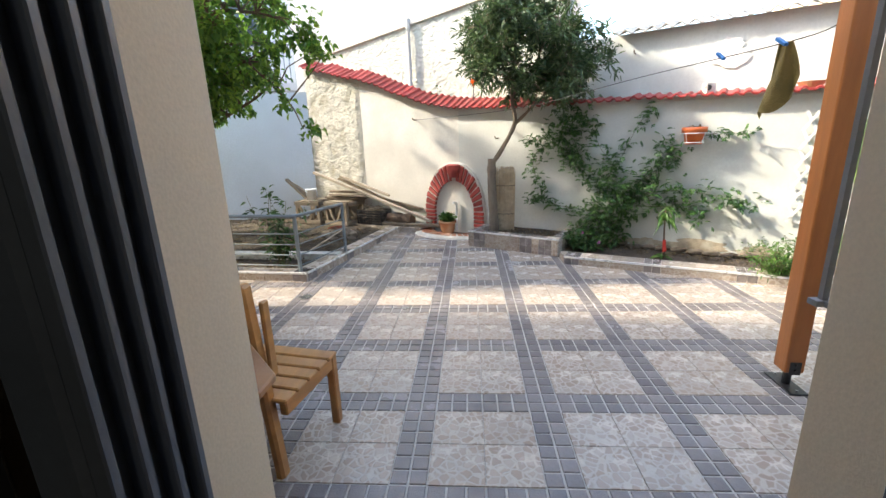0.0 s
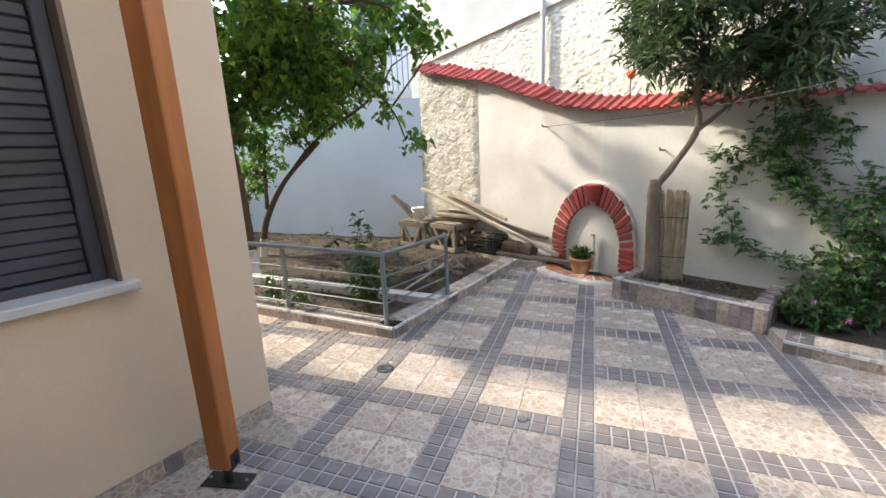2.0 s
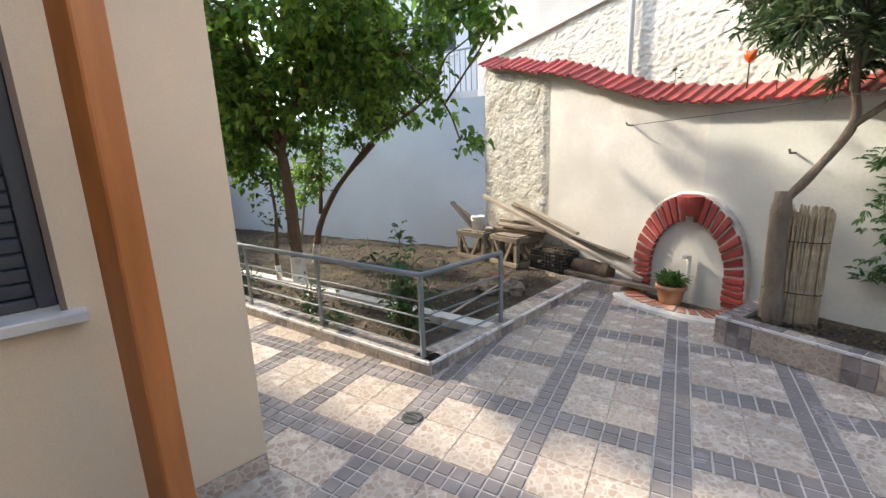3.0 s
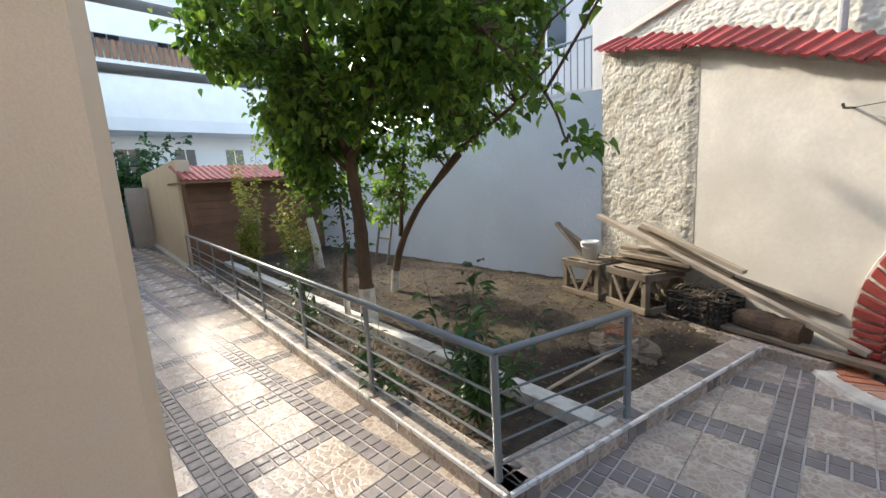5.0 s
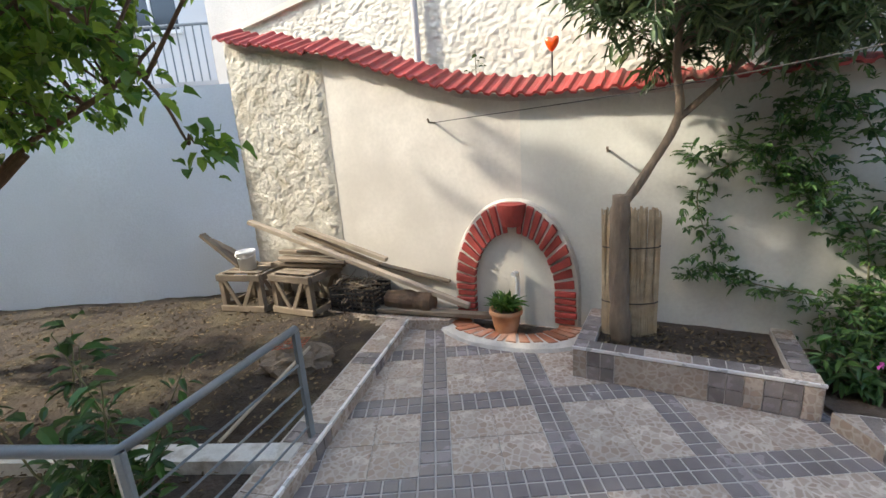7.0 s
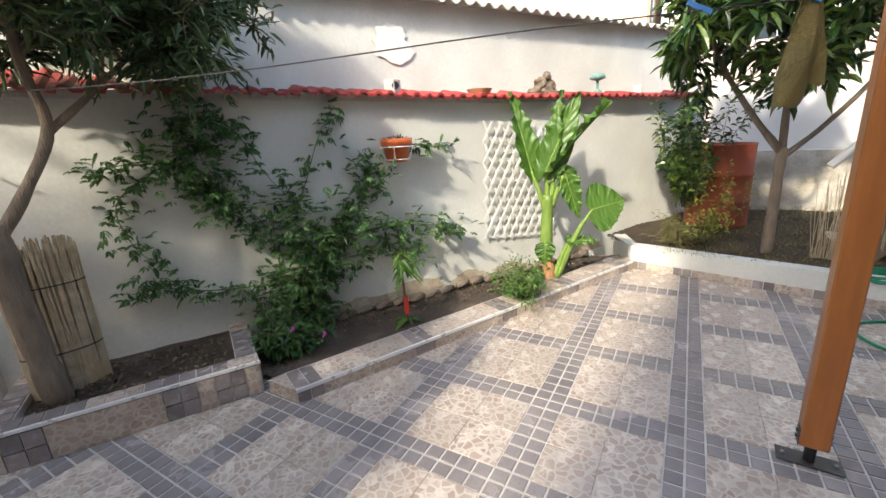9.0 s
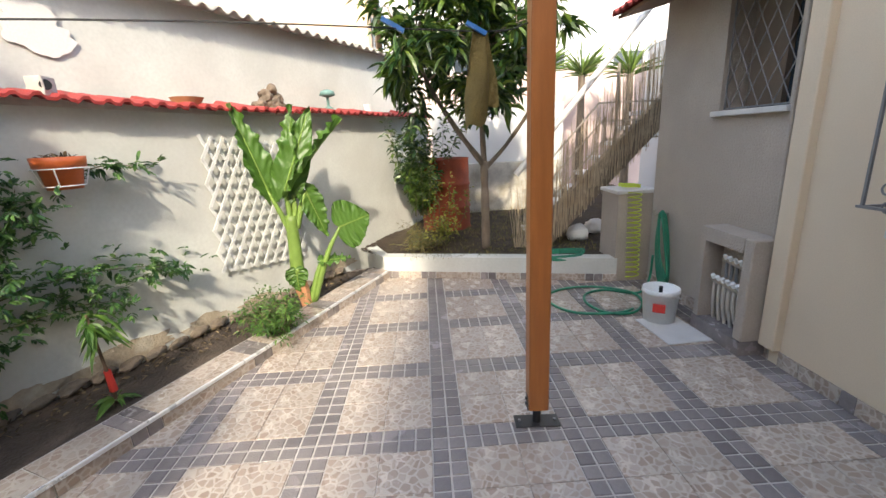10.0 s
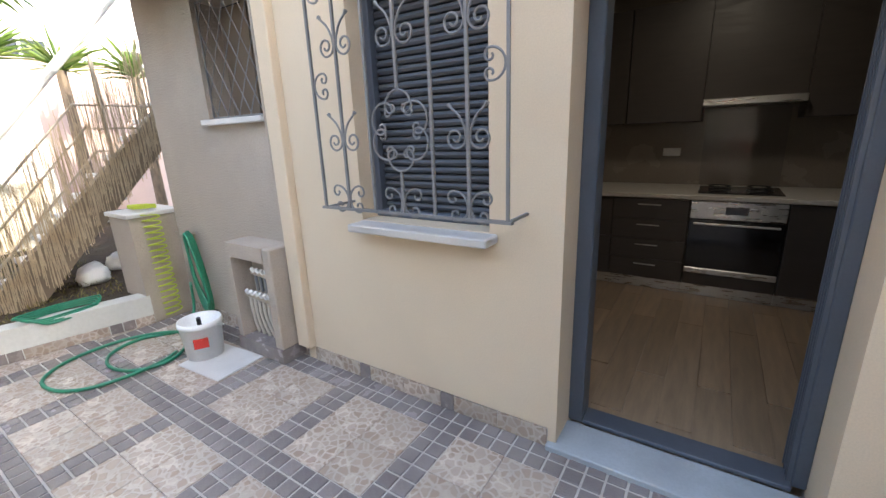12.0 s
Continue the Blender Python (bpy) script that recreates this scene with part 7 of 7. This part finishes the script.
# ---- far end of the passage ----
setting("shed_wall", prism([(-9.6, 5.36), (-9.6, 8.3), (-9.9, 8.3), (-9.9, 5.36)], -0.1, 1.75), M_SLATW, "dark timber shed wall", "wall")
sw = bpy.data.objects["shed_wall"]
for k in range(12):
    part("plank", B(-9.6, 5.36, 0.02 + k * 0.145, -9.58, 8.05, 0.155 + k * 0.145, bevel=0.003), M_SLATW, sw)
shr = thing("shed_roof", "sloping roof of weathered clay tiles on the shed", "roof", kind="structure")
for i in range(13):
    for j in range(3):
        q = new("roof_tile", _tile)
        q.parent = shr
        q.matrix_basis = Matrix.Translation((-9.35 - j * 0.30, 5.3 + i * 0.235, 1.74 + j * 0.10)) @ Matrix.Rotation(radians(90), 4, "Z") @ Matrix.Rotation(radians(18), 4, "X")
part("boards", prism([(-9.3, 5.3), (-9.3, 8.3), (-10.6, 8.3), (-10.6, 5.3)], 1.68, 1.72), M_SLATW, shr)
setting("wall_passage_right", prism([tuple(KERB0 + CD * 8.4 + CN * 0.1), tuple(KERB0 + CD * 15.5 + CN * 0.1), tuple(KERB0 + CD * 15.5 + CN * 0.35), tuple(KERB0 + CD * 8.4 + CN * 0.35)], -0.1, 2.15), M_CREAM, "cream plastered wall along the passage", "wall")
gp = KERB0 + CD * 14.0
setting("gate_pillar", prism([tuple(gp + CN * 0.05), tuple(gp + CN * 0.05 + CD * 0.4), tuple(gp - CN * 0.45 + CD * 0.4), tuple(gp - CN * 0.45)], -0.1, 1.75), M_TAUPE, "taupe plastered gate pillar", "pillar")
gt = thing("metal_gate", "grey metal garden gate with a barred upper half", "gate", at=(gp.x, gp.y - 1, 0))
g0, g1 = gp - CN * 0.47 + CD * 0.2, gp - CN * 1.55 + CD * 0.2
part("panel", prism([tuple(g0), tuple(g1), tuple(g1 + CD * 0.03), tuple(g0 + CD * 0.03)], 0.05, 0.55), M_GREYMET, gt)
for k in range(6):
    z = 0.60 + k * 0.14
    part("bar", tube([(g0.x, g0.y, z), (g1.x, g1.y, z)], 0.012, n=6), M_GREYMET, gt)
for q_ in (g0, (g0 + g1) / 2, g1):
    part("stile", tube([(q_.x, q_.y, 0.03), (q_.x, q_.y, 1.40)], 0.02, n=8), M_GREYMET, gt)


def block(name, label, x0, y0, x1, y1, z1, material, faces, storeys=3, z0=0.0, win=(0.9, 1.2)):
    """A house with a parapet and rows of windows on the faces named."""
    t = thing(name, label, "building", at=((x0 + x1) / 2, (y0 + y1) / 2, 0))
    part("wall", B(x0, y0, -0.1, x1, y1, z1), material, t)
    part("roof", B(x0 - 0.1, y0 - 0.1, z1, x1 + 0.1, y1 + 0.1, z1 + 0.2), M_CONC, t)
    for f in faces:
        L = (y1 - y0) if f in "ew" else (x1 - x0)
        for s_ in range(storeys):
            for k in range(int(L / 2.4)):
                c = 1.2 + k * 2.4
                z = z0 + 1.0 + s_ * 3.0
                if z + win[1] > z1:
                    continue
                def put(a, b, za, zb, o0, o1):
                    if f == "e":
                        return B(x1 + o0, y0 + a, za, x1 + o1, y0 + b, zb)
                    if f == "w":
                        return B(x0 - o1, y0 + a, za, x0 - o0, y0 + b, zb)
                    return B(x0 + a, y0 - o1, za, x0 + b, y0 - o0, zb)
                w = part("window", put(c - win[0] / 2, c + win[0] / 2, z, z + win[1], -0.02, 0.01), M_WINDOW, t)
                part("frame", put(c - win[0] / 2 - 0.05, c + win[0] / 2 + 0.05, z - 0.06, z, 0.0, 0.06), M_WHITELAT, w)
                part("frame", put(c - 0.025, c + 0.025, z, z + win[1], 0.011, 0.03), M_WHITELAT, w)
    return t


# the unseen upper part is added height that keeps sun off the far soil
fb = block("apartment_building", "white apartment house with long balconies across the street", -31, -6, -25, 19, 12.2, M_BLDW, "e", 3, 1.5)
for s_ in range(3):
    z = 4.35 + s_ * 2.75
    b_ = part("balcony", B(-25, -6, z, -23.2, 19, z + 0.16), M_BLDW, fb)
    part("awning", B(-23.3, -6, z + (1.15 if s_ else 0.35), -23.24, 19, z + 2.3), M_AWN, fb, "cream canvas awning")
    if s_ == 1:
        for k in range(90):
            part("slat", B(-23.28, -5 + k * 0.24, z + 0.16, -23.24, -4.84 + k * 0.24, z + 0.95), M_SLATW, b_)
    else:
        part("parapet", B(-23.3, -6, z + 0.16, -23.2, 19, z + 0.55), M_BLDW, b_)
hg = bush("street_hedge", "dark green trees beyond the gate", (-21.5, 6.2, 2.0), 1.6, 2.8, 1.9, 4200, L_SHRUB, 0.3, 0.16, 60, 91, "tree")
cm_ = thing("parked_scooter", "dark scooter parked beyond the gate", "scooter", at=(-19.5, 5.6, 0))
part("body", B(-20.3, 5.3, 0.35, -19.0, 5.7, 0.8, bevel=0.12), M_ANTH, cm_)
for x in (-20.2, -19.1):
    part("wheel", tube([(x, 5.42, 0.25), (x, 5.56, 0.25)], 0.25, n=20), M_BLACKPL, cm_)
part("seat", B(-20.2, 5.33, 0.8, -19.5, 5.67, 0.92, bevel=0.04), M_BLACKPL, cm_)

nb = block("neighbour_house", "white neighbouring house behind the blue wall", -9, 11.5, -3.4, 17, 7.0, M_BLDW, "s", 2)
b_ = part("balcony", B(-6.5, 10.4, 2.75, -3.0, 11.5, 2.92), M_CONC, nb)
for k in range(26):
    part("baluster", tube([(-6.4 + k * 0.13, 10.45, 2.92), (-6.4 + k * 0.13, 10.45, 3.75)], 0.012, n=5), M_GREYMET, b_)
part("handrail", tube([(-6.45, 10.45, 3.76), (-3.0, 10.45, 3.76)], 0.022, n=8), M_GREYMET, b_)
setting("far_garden_fence", B(-9.5, 8.32, -0.1, -2.4, 8.42, 2.3), M_CONC, "grey wall behind the blue wall", "wall")

block("peach_house", "peach rendered house behind the shed roof", 11.6, 4.1, 16, 18, 8.0, M_BLDO, "s", 2, 2.6)
block("white_house", "white house with small barred windows beyond the stair", 13.5, -7, 19, 3.9, 9.0, M_BLDW, "w", 3, 1.6)
setting("pink_wall", B(9.0, -4, -0.1, 9.25, 3.8, 2.75), M_BLDP, "dusty pink garden wall", "wall")
setting("white_back_wall", B(7.2, 0.6, -0.1, 7.4, 2.75, 2.0), M_BLDW, "white garden wall behind the tree", "wall")
setting("rubble_base_wall", B(7.0, 0.7, 0.2, 7.2, 2.3, 1.1), M_STONE, "grey rubble base of the garden wall", "wall")
for k, (x, y) in enumerate(((7.6, 0.9), (7.8, 0.1), (7.9, -0.8))):
    yu = thing("yucca", "spiky yucca with sword-shaped leaves", "plant", "yuccas", at=(x, y, 1.9))
    part("trunk", tube([(x, y, 0.2), (x, y, 2.45)], 0.08, 0.06, 10, wob=0.3), M_BARKG, yu)
    leaves("foliage", L_YUCCA, [((x, y, 2.4 + 0.12 * rr.random()), (rr.gauss(0, .8), rr.gauss(0, .8), rr.uniform(.2, 1.4))) for _ in range(70)], 0.62, 0.05, yu, droop=0.12)
for k, (x0, y0, x1, y1) in enumerate(((5.35, 0.62, 5.6, 0.8), (5.1, 0.9, 5.25, 1.2))):
    t = thing("rubbish_sack", "pale sack dumped under the stair", "sack", "sacks", at=(x0, y0, 0.25))
    bm = bmesh.new()
    bmesh.ops.create_icosphere(bm, subdivisions=3, radius=1)
    for v in bm.verts:
        n_ = 1 + 0.3 * noise.noise(v.co * 2.5 + Vector((k * 5, 0, 0)))
        v.co = Vector(((x0 + x1) / 2 + v.co.x * 0.13 * n_, (y0 + y1) / 2 + v.co.y * 0.13 * n_, 0.30 + v.co.z * 0.11 * n_))
    part("sack", bm, M_WHITEPL, t, smooth=True)
ld_ = thing("wooden_ladder", "pale wooden ladder leaning on the blue wall", "ladder", at=(-6.3, 7.6, 0))
for o_ in (0, 0.34):
    part("rail", tube([(-6.5 + o_, 7.35, 0.07), (-6.75 + o_, 7.95, 1.75)], 0.02, n=6), M_OLDWOOD, ld_)
for k in range(6):
    f = (k + 0.7) / 6.5
    part("rung", tube([(-6.5 - 0.25 * f, 7.35 + 0.6 * f, 0.07 + 1.68 * f), (-6.16 - 0.25 * f, 7.35 + 0.6 * f, 0.07 + 1.68 * f)], 0.013, n=6), M_OLDWOOD, ld_)
tk = thing("whitewashed_trunk", "dead tree trunk painted with lime wash", "trunk", at=(-7.1, 6.6, 0.07))
part("trunk", tube([(-7.1, 6.6, 0.05), (-7.15, 6.6, 0.5), (-7.28, 6.6, 0.95)], 0.09, 0.065, 10, wob=0.4), M_LIME, tk)

ys = thing("young_sapling", "thin lime-washed sapling behind the railing", "tree", at=(-4.34, 5.36, 0.05))
part("trunk", tube(smooth_path([(-4.34, 5.36, 0.04), (-4.36, 5.37, 0.45), (-4.32, 5.40, 0.9), (-4.38, 5.42, 1.35)]), 0.03, 0.014, 8, wob=0.3), M_BARK, ys, smooth=True)
part("limewash", tube([(-4.34, 5.36, 0.05), (-4.352, 5.366, 0.3)], 0.034, 0.032, 8, wob=0.2, cap=False), M_LIME, ys, "flaking white lime wash")
leaves("foliage", L_SHRUB, [((-4.35 + rr.gauss(0, .12), 5.4 + rr.gauss(0, .1), rr.uniform(0.6, 1.5)), (rr.gauss(0, 1), rr.gauss(0, 1), rr.gauss(0, .4))) for _ in range(90)], 0.08, 0.05, ys, droop=0.4)

# ---- patio tiles ----
PER, OX, OY, Q = 0.69, 0.096, 0.178, 0.69 / 8


def on_floor(x, y):
    """Whether a spot lies on the tiled patio or in the passage."""
    if y < HW - 0.05 or x > 4.95:
        return False
    w = (Vector((x, y)) - KERB0)
    if w.dot(CN) > 0.06 and w.dot(KN) > 0.06:
        return False
    h = Vector((x, y)) - HC
    if x < -1.7 and h.dot(CN) < -0.1 and (h.dot(WIN) > 0.05):
        return False
    if (Vector((x, y)) - WB).dot(NBC) < 0.05 or (Vector((x, y)) - WK).dot(NKB) < 0.05:
        return False
    return x > -17


def slab(w, d, h=0.012, b=0.003):
    """A tile with a small chamfer, its top at z = 0."""
    bm = bmesh.new()
    box(bm, 0, 0, -h, w, d, 0)
    top = [e for e in bm.edges if all(v.co.z > -1e-6 for v in e.verts)]
    bmesh.ops.bevel(bm, geom=top, offset=b, segments=1, affect="EDGES")
    return bm


_half = to_mesh(slab(PER * 3 / 8 - 0.003, PER * 3 / 8 - 0.003, 0.012, 0.0015), "tile", M_PEBBLE)
_sq = to_mesh(slab(Q - 0.011, Q - 0.011), "small_tile", M_DARK)
rest, near = [], 0
for i in range(-26, 8):
    for j in range(0, 11):
        for a in range(8):
            for b in range(8):
                if a < 6 and b < 6 and (a % 3 or b % 3):
                    continue
                x, y = OX + i * PER + a * Q, OY + j * PER + b * Q
                big = a < 6 and b < 6
                w = PER * 3 / 16 if big else Q / 2
                if not (on_floor(x + w, y + w) or (big and any(on_floor(x + c, y + e) for c in (0.02, 0.24) for e in (0.02, 0.24)))):
                    continue
                if big:
                    ob = new("tile", _half)
                    ob.parent = floor
                    ob.location = (x + 0.0015, y + 0.0015, 0)
                elif 0.6 < x < 2.6 and 1.2 < y < 3.0 and near < 300:
                    near += 1
                    ob = new("small_tile", _sq)
                    ob.parent = floor
                    ob.location = (x + 0.0055, y + 0.0055, 0)
                else:
                    rest.append((x + 0.0055, y + 0.0055))
_w, _c = Q - 0.011, 0.003
_V, _F = [], []
for x, y in rest:
    n = len(_V)
    _V += [(x, y, -0.012), (x + _w, y, -0.012), (x + _w, y + _w, -0.012), (x, y + _w, -0.012), (x, y, -_c), (x + _w, y, -_c), (x + _w, y + _w, -_c), (x, y + _w, -_c),
           (x + _c, y + _c, 0), (x + _w - _c, y + _c, 0), (x + _w - _c, y + _w - _c, 0), (x + _c, y + _w - _c, 0)]
    _F += [(n + 8, n + 9, n + 10, n + 11)] + [(n + k, n + (k + 1) % 4, n + 4 + (k + 1) % 4, n + 4 + k) for k in range(4)] + [(n + 4 + k, n + 4 + (k + 1) % 4, n + 8 + (k + 1) % 4, n + 8 + k) for k in range(4)]
_me = bpy.data.meshes.new("small_tiles")
_me.from_pydata(_V, [], _F)
_me.materials.append(M_DARKSET)
_ob = new("small_tiles", _me)
_ob.parent = floor
tagged(_ob, "small square grey tiles laid in strips", kind="stuff")
